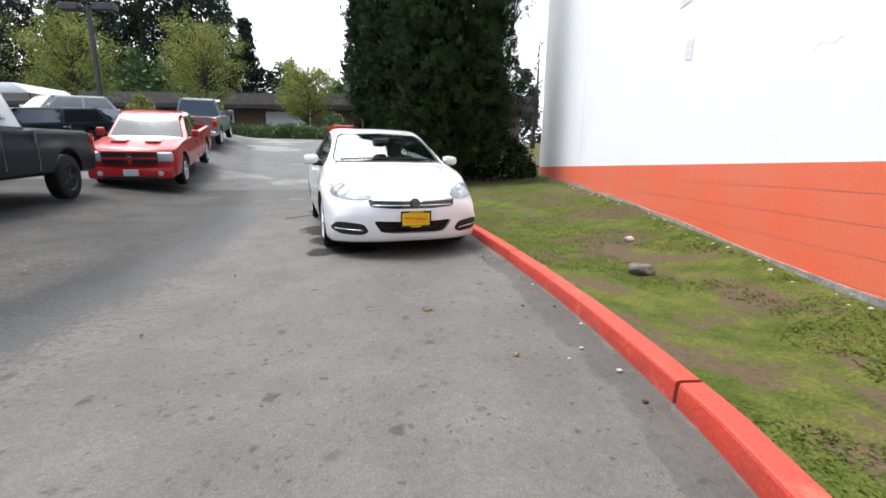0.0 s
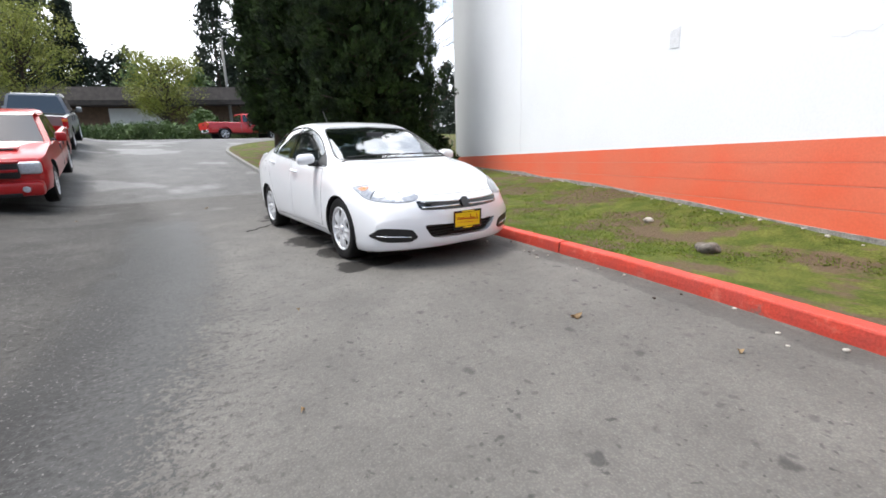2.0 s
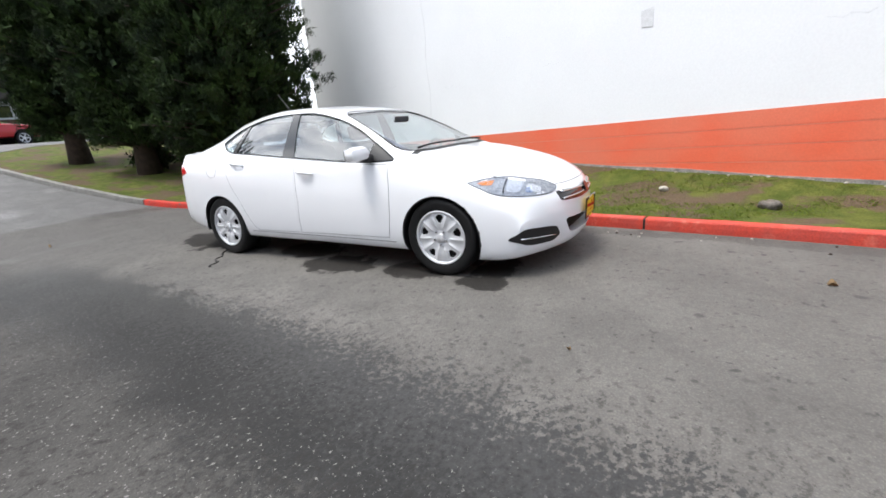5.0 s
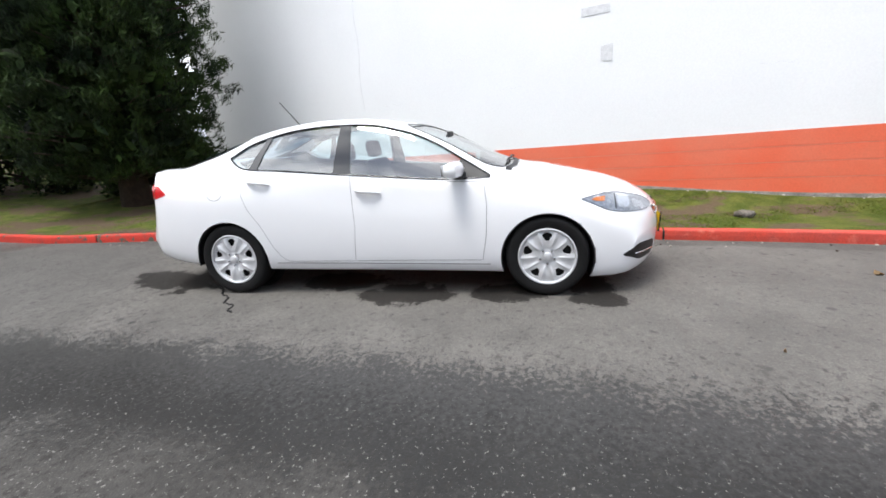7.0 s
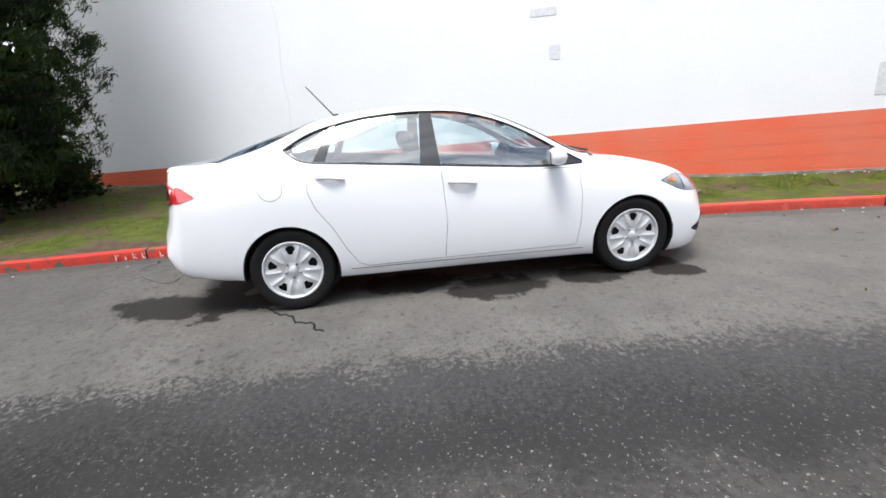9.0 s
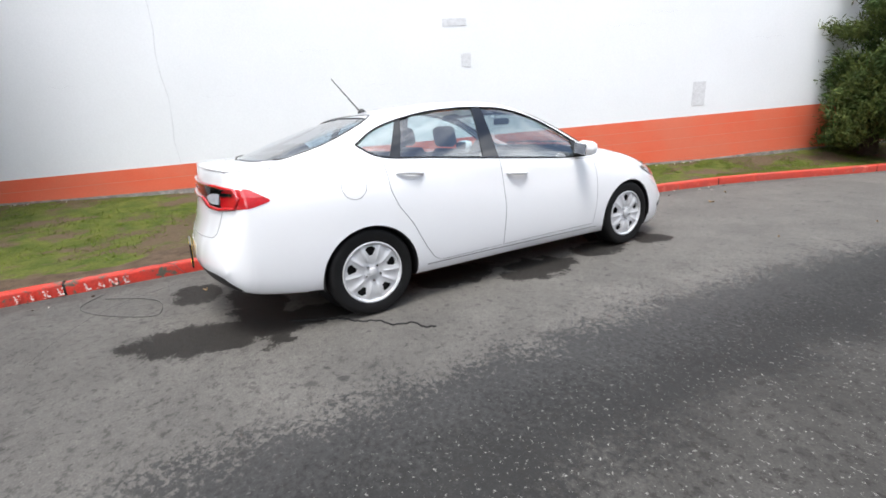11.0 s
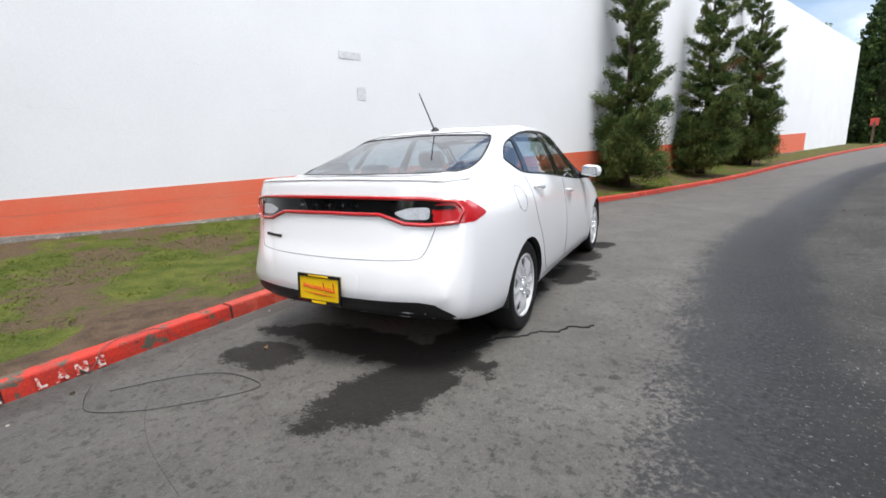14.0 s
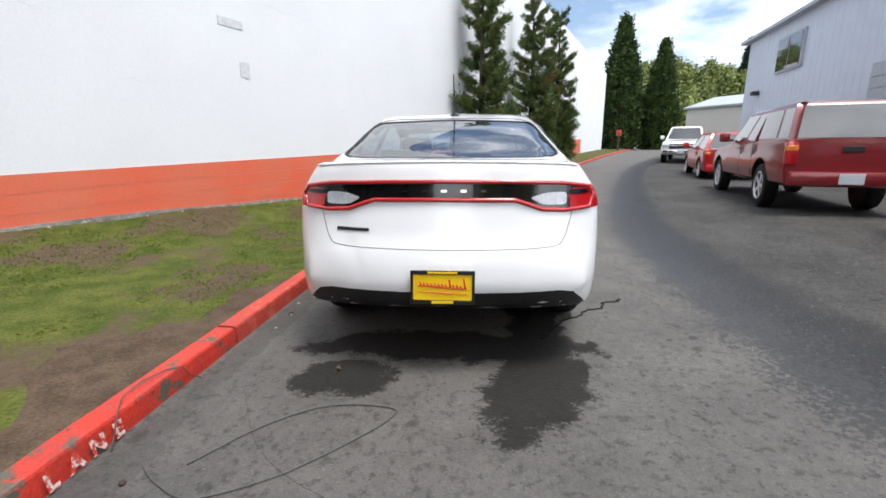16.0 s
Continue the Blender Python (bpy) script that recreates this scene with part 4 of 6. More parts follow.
# door skins and shut lines
FRONT_DOOR = [(-0.19, 0.985), (0.2, 0.945), (0.6, 0.915), (0.885, 0.905), (0.905, 0.72), (0.895, 0.5), (0.86, 0.30), (-0.20, 0.30), (-0.17, 0.6)]
REAR_DOOR = [(-1.17, 1.065), (-0.8, 1.035), (-0.21, 0.985), (-0.19, 0.6), (-0.22, 0.30), (-0.80, 0.30), (-0.86, 0.335), (-0.93, 0.44), (-1.02, 0.62), (-1.12, 0.76), (-1.165, 0.88)]
for s in "RL":
    for name, poly in (("front_door", FRONT_DOOR), ("rear_door", REAR_DOOR)):
        d = part(name, skin_patch(poly, s, 0.0015, 0.003, 5), M_WHITE_PAINT, car, "white door panel", smooth=True)
        k = len(poly)
        edge = poly[2:] + [poly[0]] if name == "front_door" else poly[4:] + [poly[0]]
        part("shut_line", skin_line(edge, s, 0.0024, 0.0003), M_SEAM, d, smooth="all")
        hy, hz = (-0.04, 0.865) if name == "front_door" else (-1.0, 0.965)
        hp = [onto(s, hy - 0.105 + 0.21 * q / 8, hz + 0.012 - 0.024 * q / 8 * (1 if name == "front_door" else 1), 0.012 + 0.022 * math.sin(math.pi * q / 8)) for q in range(9)]
        part("door_handle", tube(hp, [0.008, 0.013, 0.015, 0.016, 0.016, 0.016, 0.015, 0.013, 0.008], 10), M_WHITE_PAINT, d, "white pull handle", smooth="all")
part("fuel_flap_line", skin_line([(-1.42 + 0.085 * math.cos(a), 0.93 + 0.085 * math.sin(a)) for a in [2 * math.pi * i / 24 for i in range(25)]], "R", 0.0022, 0.0), M_SEAM, car, smooth="all")
part("sill_line", skin_line([(-0.92, 0.285), (0.92, 0.262)], "R", 0.004, -0.001), M_SEAM, car, smooth="all")
for s in (1, -1):
    part("bonnet_line", skin_line(spline([(s * 0.735, 1.02), (s * 0.74, 1.5), (s * 0.70, 1.78), (s * 0.62, 1.95), (s * 0.5, 2.08)], 5), "T", 0.003, 0.0), M_SEAM, car, smooth="all")
part("bonnet_front_line", skin_line(spline([(-0.5, 0.672), (-0.25, 0.668), (0, 0.668), (0.25, 0.668), (0.5, 0.672)], 5), "F", 0.003, 0.0), M_SEAM, car, smooth="all")

# wheels
def make_wheel(y, side):
    w = empty("wheel", Matrix.Identity(4), "", "")
    for key in list(w.keys()):
        del w[key]
    w.parent = car
    w.matrix_basis = pose(side * 0.778, y, TYRE_R) @ pose(0, 0, 0, 0, 0, 0 if side > 0 else 180)
    R = TYRE_R
    part("tyre", lathe([(0.215, -0.095), (0.235, -0.104), (0.28, -0.108), (0.303, -0.098), (R - 0.003, -0.078), (R, -0.05), (R, 0.05), (R - 0.003, 0.078), (0.303, 0.098), (0.296, 0.1045), (0.28, 0.108), (0.262, 0.1075), (0.235, 0.104), (0.217, 0.095), (0.21, 0.06)], 64), M_RUBBER, w, "black road tyre", smooth=True)
    part("rim", lathe([(0.219, 0.085), (0.222, 0.100), (0.214, 0.104), (0.205, 0.098), (0.203, 0.080)], 64, cap=False), M_ALLOY, w, "silver outer rim ring", smooth=True)
    part("brake_disc", lathe([(0.0, 0.03), (0.212, 0.03), (0.212, 0.02), (0.0, 0.02)], 40), M_BLACK_PLASTIC, w, "dark steel behind the wheel cover")
    rows = []
    na, nr = 200, 22
    for j in range(nr + 1):
        r = 0.060 + (0.207 - 0.060) * j / nr
        row = []
        for i in range(na):
            a = 2 * math.pi * i / na
            u = ((a + math.pi / 2) * 5 / (2 * math.pi) + 0.5) % 1 - 0.5
            bulge = 0.012 * math.sin(math.pi * j / nr)
            rib = 0.006 * math.exp(-((abs(u) - 0.20) / 0.06) ** 2) * smooth01((r - 0.07) / 0.03) - 0.003 * math.exp(-((abs(u) - 0.5) / 0.16) ** 2) * smooth01((r - 0.075) / 0.03) - 0.003 * math.exp(-(u / 0.10) ** 2) * smooth01((r - 0.08) / 0.04)
            row.append((0.085 + bulge + rib, r * math.cos(a), r * math.sin(a)))
        rows.append(row)
    bm = grid_mesh(rows, close=True)
    holes = []
    for f in bm.faces:
        c = f.calc_center_median()
        r, a = math.hypot(c.y, c.z), math.atan2(c.z, c.y)
        u = abs(((a + math.pi / 2) * 5 / (2 * math.pi)) % 1 - 0.5)
        if 0.122 < r < 0.184 and u * 2 * math.pi / 5 * r < 0.013 + 0.023 * min(1.0, (r - 0.122) / 0.045) - 0.012 * smooth01((r - 0.172) / 0.012):
            holes.append(f)
    bmesh.ops.delete(bm, geom=holes, context="FACES")
    bmesh.ops.recalc_face_normals(bm, faces=bm.faces)
    if sum(f.normal.x for f in bm.faces) < 0:
        bmesh.ops.reverse_faces(bm, faces=bm.faces)
    bmesh.ops.solidify(bm, geom=list(bm.faces), thickness=0.014)
    part("wheel_cover", bm, M_ALLOY, w, "silver five-spoke wheel cover", smooth=True)
    for k in range(5):
        an = 2 * math.pi * k / 5 - math.pi / 2
        part("wheel_nut", nut(0.056 * math.cos(an), 0.056 * math.sin(an)), M_CHROME, w, smooth=True)
    part("hub_cap", lathe([(0.0, 0.106), (0.02, 0.105), (0.030, 0.100), (0.034, 0.088), (0.072, 0.082), (0.075, 0.05)], 32), M_ALLOY, w, "round silver hub cap", smooth=True)
    return w


def nut(y, z):
    bm = lathe([(0.0, 0.106), (0.008, 0.104), (0.011, 0.094), (0.011, 0.07)], 10)
    bmesh.ops.translate(bm, vec=(0, y, z), verts=bm.verts)
    return bm


for yy in (AXLE, -AXLE):
    for sd in (1, -1):
        make_wheel(yy, sd)
        liner = lathe([(0.351, sd * 0.58), (0.351, sd * 0.885), (0.344, sd * 0.885), (0.344, sd * 0.59), (0.0, sd * 0.59), (0.0, sd * 0.58)], 48)
        bmesh.ops.delete(liner, geom=[f for f in liner.faces if f.calc_center_median().z < -0.06], context="FACES")
        part("wheel_arch_liner", liner, M_BLACK_PLASTIC, car, "black wheel arch liner", smooth=True).location = (0, yy, 0.305)

# nose
part("grille_insert", skin_patch(GRILLE, "F", 0.002, 0.01, 4), M_GLOSS_BLACK, car, "black split grille", smooth=True)
for s in (1, -1):
    for z0, z1 in ((0.600, 0.606), (0.562, 0.556)):
        part("grille_bar", skin_line([(s * 0.045, z0), (s * 0.43, z1 + 0.004)], "F", 0.0085, 0.008), M_CHROME, car, "bright grille bar", smooth="all")
part("grille_badge", skin_patch(rounded([(-0.03, 0.625), (0.03, 0.625), (0.045, 0.59), (0.03, 0.545), (-0.03, 0.545), (-0.045, 0.59)], 2, 0.2), "F", 0.02, 0.014, 2), M_GLOSS_BLACK, car, "dark cross-shaped badge", smooth=True)
for k in range(4):
    part("intake_slat", boxed((0, 2.20, 0.295 + 0.028 * k), (0.64 + 0.045 * k, 0.03, 0.006), 0.002), M_BLACK_PLASTIC, car)
for s in (1, -1):
    fp = [(s * -u, v) for u, v in FOG]
    part("fog_recess", skin_patch(fp, "F", 0.003, 0.006, 4), M_BLACK_PLASTIC, car, "black fog lamp recess", smooth=True)
    part("fog_bar", skin_line([(s * 0.53, 0.300), (s * 0.79, 0.316)], "F", 0.006, 0.008), M_CHROME, car, "bright strip in the recess", smooth="all")
    a = "R" if s > 0 else "L"
    HL = spline([(1.60, 0.742), (1.73, 0.764), (1.86, 0.762), (1.98, 0.732), (2.08, 0.703), (2.150, 0.662), (2.160, 0.636), (2.135, 0.618), (2.06, 0.616), (1.92, 0.628), (1.80, 0.652), (1.69, 0.702), (1.60, 0.742)], 3)[:-1]
    lamp = part("headlight", skin_patch(HL, a, 0.0015, 0.004, 5), M_LAMP_DARK, car, "clear headlight with bright reflector", smooth=True)
    part("headlight_lens", skin_patch(HL, a, 0.010, 0.0, 5), M_LENS, lamp, "clear lens", smooth="all")
    part("lens_edge", skin_line(HL + [HL[0]], a, 0.0022, 0.003), M_STEEL, lamp, smooth="all")
    part("turn_signal", skin_patch([(1.67, 0.735), (1.71, 0.748), (1.78, 0.746), (1.77, 0.716), (1.71, 0.718)], a, 0.0055, 0.003, 3), M_AMBER, lamp, "amber side reflector", smooth=True)
    part("lamp_bowl", skin_patch(rounded([(1.87, 0.742), (1.97, 0.715), (1.96, 0.650), (1.87, 0.662)], 4, 0.3), a, 0.0055, 0.003, 3), M_REFLECTOR, lamp, "bright main lamp bowl", smooth=True)
    part("lamp_bowl", skin_patch(rounded([(1.99, 0.705), (2.08, 0.665), (2.08, 0.632), (1.99, 0.645)], 4, 0.3), a, 0.0055, 0.003, 3), M_CHROME, lamp, "bright dipped lamp bowl", smooth=True)
    part("lamp_divider", skin_line([(1.855, 0.752), (1.855, 0.655)], a, 0.005, 0.004), M_STEEL, lamp, smooth="all")

# tail
TL = [(-0.785, 0.935), (-0.75, 0.982), (-0.6, 1.0), (-0.3, 1.008), (0, 1.01), (0.3, 1.008), (0.6, 1.0), (0.75, 0.982), (0.785, 0.935), (0.765, 0.872), (0.62, 0.862), (0.5, 0.870), (0.43, 0.895), (0.36, 0.917), (0, 0.92), (-0.36, 0.917), (-0.43, 0.895), (-0.5, 0.870), (-0.62, 0.862), (-0.765, 0.872)]
tail = part("tail_lamp_band", skin_patch(TL, "B", 0.0015, 0.006, 5), M_GLOSS_BLACK, car, "full-width tail lamp with a red outline", smooth=True)
part("red_outline", skin_line(TL + [TL[0]], "B", 0.012, 0.003), M_RED_LENS, tail, "red light pipe", smooth="all")
for s in (1, -1):
    part("red_lamp", skin_patch(rounded([(s * 0.79, 0.93), (s * 0.75, 0.975), (s * 0.655, 0.975), (s * 0.645, 0.876), (s * 0.76, 0.876)], 3, 0.2), "B", 0.0045, 0.004, 4), M_RED_LENS, tail, "red tail lens", smooth=True)
    part("reversing_lamp", skin_patch(rounded([(s * 0.63, 0.955), (s * 0.52, 0.953), (s * 0.435, 0.928), (s * 0.50, 0.893), (s * 0.63, 0.889)], 3, 0.25), "B", 0.0045, 0.004, 4), M_REFLECTOR, tail, "clear reversing lens", smooth=True)
    part("lamp_hood", skin_patch(rounded([(s * 0.65, 0.966), (s * 0.745, 0.962), (s * 0.755, 0.945), (s * 0.65, 0.942)], 3, 0.2), "B", 0.009, 0.004, 4), M_GLOSS_BLACK, tail, "dark upper strip of the lens", smooth=True)
    part("lamp_seam", skin_line([(s * 0.642, 1.0), (s * 0.638, 0.865)], "B", 0.0022, 0.009), M_GLOSS_BLACK, tail, smooth="all")
    ax = "R" if s > 0 else "L"
    part("side_tail_lens", skin_patch(rounded([(-2.05, 0.985), (-2.16, 0.985), (-2.2, 0.93), (-2.16, 0.865), (-2.06, 0.87), (-1.93, 0.905)], 3, 0.2), ax, 0.003, 0.004, 4), M_RED_LENS, tail, "red wraparound lens", smooth=True)
for k in range(5):
    part("badge_bar", skin_patch([(-0.20 + 0.1 * k - 0.014, 0.969), (-0.20 + 0.1 * k + 0.014, 0.969), (-0.20 + 0.1 * k + 0.014, 0.957), (-0.20 + 0.1 * k - 0.014, 0.957)], "B", 0.009, 0.004, 2), M_CHROME, tail, "small bright badge bar")
part("badge_bar", skin_patch([(-0.57, 0.775), (-0.39, 0.772), (-0.39, 0.757), (-0.57, 0.757)], "B", 0.004, 0.004, 3), M_STEEL, car, "small grey badge bar")
part("boot_line", skin_line(spline([(-0.665, 0.86), (-0.645, 0.79), (-0.615, 0.715), (-0.555, 0.682), (-0.3, 0.675), (0, 0.673), (0.3, 0.675), (0.555, 0.682), (0.615, 0.715), (0.645, 0.79), (0.665, 0.86)], 4), "B", 0.0022, 0.0), M_SEAM, car, smooth="all")
part("spoiler_lip", skin_line(spline([(-0.72, 1.085), (-0.5, 1.10), (0, 1.108), (0.5, 1.10), (0.72, 1.085)], 5), "B", 0.006, 0.002), M_WHITE_PAINT, car, smooth="all")
VAL = [(-0.775, 0.335), (-0.74, 0.385), (-0.68, 0.44), (-0.60, 0.457), (0.60, 0.457), (0.68, 0.44), (0.74, 0.385), (0.775, 0.335), (0.5, 0.335), (-0.5, 0.335)]
part("rear_valance", skin_patch(VAL, "B", 0.002, 0.008, 4), M_BLACK_PLASTIC, car, "black plastic lower bumper", smooth=True)
part("plate_recess", skin_patch(rounded([(-0.24, 0.44), (-0.26, 0.60), (0.26, 0.60), (0.24, 0.44)], 4, 0.2), "B", 0.0015, 0.004, 4), M_WHITE_PAINT, car, smooth=True)


def dealer_plate(m):
    p = part("number_plate", boxed((0, 0, 0), (0.305, 0.008, 0.155), 0.003), M_YELLOW, car, "yellow dealer plate with red script in a black frame")
    p.matrix_basis = m
    fr = bmesh.new()
    for c, sz in (((0, 0.004, 0.076), (0.325, 0.012, 0.020)), ((0, 0.004, -0.076), (0.325, 0.012, 0.022)), ((0.155, 0.004, 0), (0.014, 0.012, 0.15)), ((-0.155, 0.004, 0), (0.014, 0.012, 0.15))):
        box(fr, c, sz, 0.002)
    part("plate_frame", fr, M_GLOSS_BLACK, p, "black plate frame")
    amp = [0.034, 0.012, 0.014, 0.013, 0.028, 0.012, 0.013, 0.012, 0.013, 0.012, 0.012, 0.012, 0.013]
    for k, q in enumerate(amp):
        x0 = -0.118 + 0.0185 * k
        zz = 0.0015 * k - 0.012
        stroke = spline([(x0, zz), (x0 + 0.012, zz + q * 1.7), (x0 + 0.006, zz + q * 0.4), (x0 + 0.0185, zz + 0.0015)], 4)
        part("script_stroke", tube([(u, 0.0058, v) for u, v in stroke], 0.0032, 5), M_PLATE_RED, p, "red script stroke")
    part("script_line", tube([(-0.13, 0.0058, -0.035), (0, 0.0058, -0.030), (0.12, 0.0058, -0.022)], [0.001, 0.003, 0.001], 5), M_PLATE_RED, p)
    part("frame_strip", boxed((0, 0.0105, 0.076), (0.15, 0.002, 0.010), 0.0005), M_YELLOW, p)
    part("frame_strip", boxed((0, 0.0105, -0.076), (0.11, 0.002, 0.014), 0.0005), M_YELLOW, p)
    return p


yr = onto("B", 0, 0.50).y
dealer_plate(pose(0, yr - 0.018, 0.495, 4, 0, 180))
yf = onto("F", 0, 0.42).y
dealer_plate(pose(0, yf + 0.022, 0.425, -3, 0, 0))

# mirrors, aerial
for s in (1, -1):
    mir = part("door_mirror", boxed((0, 0, 0), (0.20, 0.13, 0.120), 0.05), M_WHITE_PAINT, car, "white door mirror housing", smooth=True)
    mir.matrix_basis = pose(s * 0.95, 0.675, 1.008, 0, s * 4, s * -12)
    part("mirror_glass", boxed((0, -0.063, 0), (0.165, 0.008, 0.09), 0.003), M_CHROME, mir, "mirror glass")
    part("mirror_foot", tube([(-s * 0.13, 0.02, -0.055), (-s * 0.08, 0.01, -0.05), (-s * 0.02, 0, -0.045)], [0.035, 0.035, 0.03], 10), M_BLACK_PLASTIC, mir, "black mirror foot", smooth="all")
aer = part("aerial", tube([(0, -0.97, TOP(-0.97)), (0, -1.0, TOP(-1.0) + 0.03), (0, -1.20, TOP(-1.0) + 0.27)], [0.008, 0.006, 0.004], 8), M_BLACK_PLASTIC, car, "thin black roof aerial", smooth="all")
part("aerial_base", lathe([(0.0, 0.03), (0.015, 0.026), (0.035, 0.004), (0.038, -0.01)], 16, "Z"), M_BLACK_PLASTIC, aer, smooth=True).location = (0, -0.97, TOP(-0.97))

# cabin
def seat(x, y, w=0.50, bench=False):
    g = empty("seat", Matrix.Identity(4), "", "")
    for key in list(g.keys()):
        del g[key]
    g.parent = car
    g.location = (x, y, 0.32)
    part("cushion", boxed((0, 0.05, 0.17), (w, 0.52, 0.20), 0.06), M_CLOTH, g, "grey cloth seat cushion", smooth=True)
    part("backrest", boxed((0, -0.02, 0.31), (w * 0.96, 0.14, 0.62), 0.06, pose(0, -0.20, 0.17, 17)), M_CLOTH, g, "grey cloth seat back", smooth=True)
    for hx in ([0] if not bench else [-0.4, 0.4]):
        part("headrest", boxed((hx, 0, 0), (0.27, 0.10, 0.17), 0.045, pose(0, -0.42, 0.86 if not bench else 0.76, 10)), M_CLOTH, g, "grey headrest", smooth=True)


seat(0.37, 0.02)
seat(-0.37, 0.02)
seat(0, -0.85, 1.28, True)
part("dashboard", boxed((0, 0.86, 0.80), (1.40, 0.36, 0.28), 0.09), M_CABIN, car, "dark grey dashboard", smooth=True)
part("parcel_shelf", boxed((0, -1.50, 1.02), (1.15, 0.45, 0.03), 0.01), M_CABIN, car, "dark parcel shelf")
bm = bmesh.new()
for k in range(28):
    a, b = 2 * math.pi * k / 28, 2 * math.pi * (k + 1) / 28
    tube([(0.18 * math.cos(a), 0, 0.18 * math.sin(a)), (0.18 * math.cos(b), 0, 0.18 * math.sin(b))], 0.015, 6, bm)
box(bm, (0, 0, -0.02), (0.32, 0.03, 0.06), 0.01)
sw = part("steering_wheel", bm, M_CABIN, car, "dark steering wheel", smooth=True)
sw.matrix_basis = pose(-0.37, 0.58, 0.88, -25)
part("interior_mirror", boxed((0, 0.50, 1.27), (0.22, 0.03, 0.06), 0.012), M_CABIN, car, "interior mirror")
SHELL.free()


# ---- trees ----
def leaf_mesh(name, centres, dirs, size, per, spread, material, parent, label, seed=1, long=1.6, wide=0.42):
    """Many small leaf sprays: per leaves round each centre, leaning along its direction."""
    rg = np.random.RandomState(seed)
    C = np.repeat(np.array(centres, float), per, axis=0)
    D = np.repeat(np.array(dirs, float), per, axis=0)
    S = np.repeat(np.array(spread, float) * np.ones(len(centres)), per)
    n = len(C)
    off = rg.normal(0, 0.5, (n, 3)) * S[:, None]
    P = C + off
    A = D * 0.9 + rg.normal(0, 0.65, (n, 3))
    A /= np.linalg.norm(A, axis=1)[:, None] + 1e-9
    B = np.cross(A, rg.normal(0, 1, (n, 3)))
    B /= np.linalg.norm(B, axis=1)[:, None] + 1e-9
    sz = size * rg.uniform(0.6, 1.4, n)[:, None]
    V = np.stack([P - A * sz * long * 0.5, P + B * sz * wide, P + A * sz * long * 0.6, P - B * sz * wide], axis=1).reshape(-1, 3)
    me = bpy.data.meshes.new(name)
    me.from_pydata(V.tolist(), [], np.arange(n * 4).reshape(-1, 4).tolist())
    me.materials.append(material)
    ob = new(name, me)
    ob.parent = parent
    if label:
        ob["label"] = label
    return ob


def trunk_mesh(h, r0, r1, lean=(0, 0), seed=0, n=10):
    pts, rad = [], []
    for k in range(n + 1):
        t = k / n
        pts.append((lean[0] * t + 0.05 * math.sin(3 * t + seed), lean[1] * t + 0.05 * math.cos(4 * t + seed), h * t))
        rad.append(r0 * (1 + 0.5 * max(0, 0.06 - t) / 0.06) * (1 - t) + r1 * t)
    return tube(pts, rad, 12)


def conifer(name, x, y, z, h, r, bare, label, mat_leaf, seed, tufts=900, per=34, leaf=0.075, shape=None, group="", spread=0.22, droop=0.35, trunk=0.24, gaps=0.0, category="tree", lumps=0.18, core=0, long=1.6, wide=0.42):
    """An evergreen: trunk, limbs and a crown of tufts, with an uneven outline."""
    rnd = random.Random(seed)
    t = empty(name, pose(x, y, z - 0.06), label, category, group)
    part("trunk", trunk_mesh(h * 0.97, trunk, 0.02, seed=seed), M_BARK, t, "brown furrowed trunk", smooth="all")
    shape = shape or (lambda u: (1 - u) ** 0.8 * min(1, 0.55 + u * 5))
    C, D, limbs = [], [], bmesh.new()
    for i in range(tufts):
        u = rnd.random() ** 1.15
        a = rnd.uniform(0, 2 * math.pi)
        zz = bare + (h - bare) * u
        lump = 1 + lumps * noise.noise((3 * math.cos(a), 3 * math.sin(a), zz * 0.9 + seed * 7)) + lumps * 0.9 * noise.noise((7 * math.cos(a), 7 * math.sin(a), zz * 2.2 + seed * 3))
        if gaps and noise.noise((2.2 * math.cos(a), 2.2 * math.sin(a), zz * 1.3 + seed * 11)) > 0.5 - gaps:
            continue
        rr = r * shape(u) * lump * (0.55 + 0.45 * rnd.random() ** 0.45)
        C.append((rr * math.cos(a), rr * math.sin(a), zz + rnd.uniform(-0.1, 0.1)))
        D.append((math.cos(a) * 0.8, math.sin(a) * 0.8, droop))
        if i % 9 == 0:
            tube([(0, 0, zz - 0.25), (rr * 0.5 * math.cos(a), rr * 0.5 * math.sin(a), zz - 0.12), (rr * 0.95 * math.cos(a), rr * 0.95 * math.sin(a), zz)], [0.04, 0.025, 0.008], 5, limbs)
    part("branchwork", limbs, M_BARK, t, "thin brown limbs", smooth="all")
    leaf_mesh("crown", C, D, leaf, per, spread, mat_leaf, t, "evergreen foliage in tufts", seed, long, wide)
    if core:
        C, D = [], []
        for i in range(1300):
            u, a = rnd.random(), rnd.uniform(0, 6.28)
            rr = r * shape(u) * rnd.uniform(0.2, 0.82)
            C.append((rr * math.cos(a), rr * math.sin(a), bare + 0.25 + (h - bare) * u * 0.96))
            D.append((math.cos(a), math.sin(a), 0.5))
        leaf_mesh("inner_foliage", C, D, 0.17, 16, 0.3, mat_leaf, t, "dense inner foliage", seed + 50)
    return t


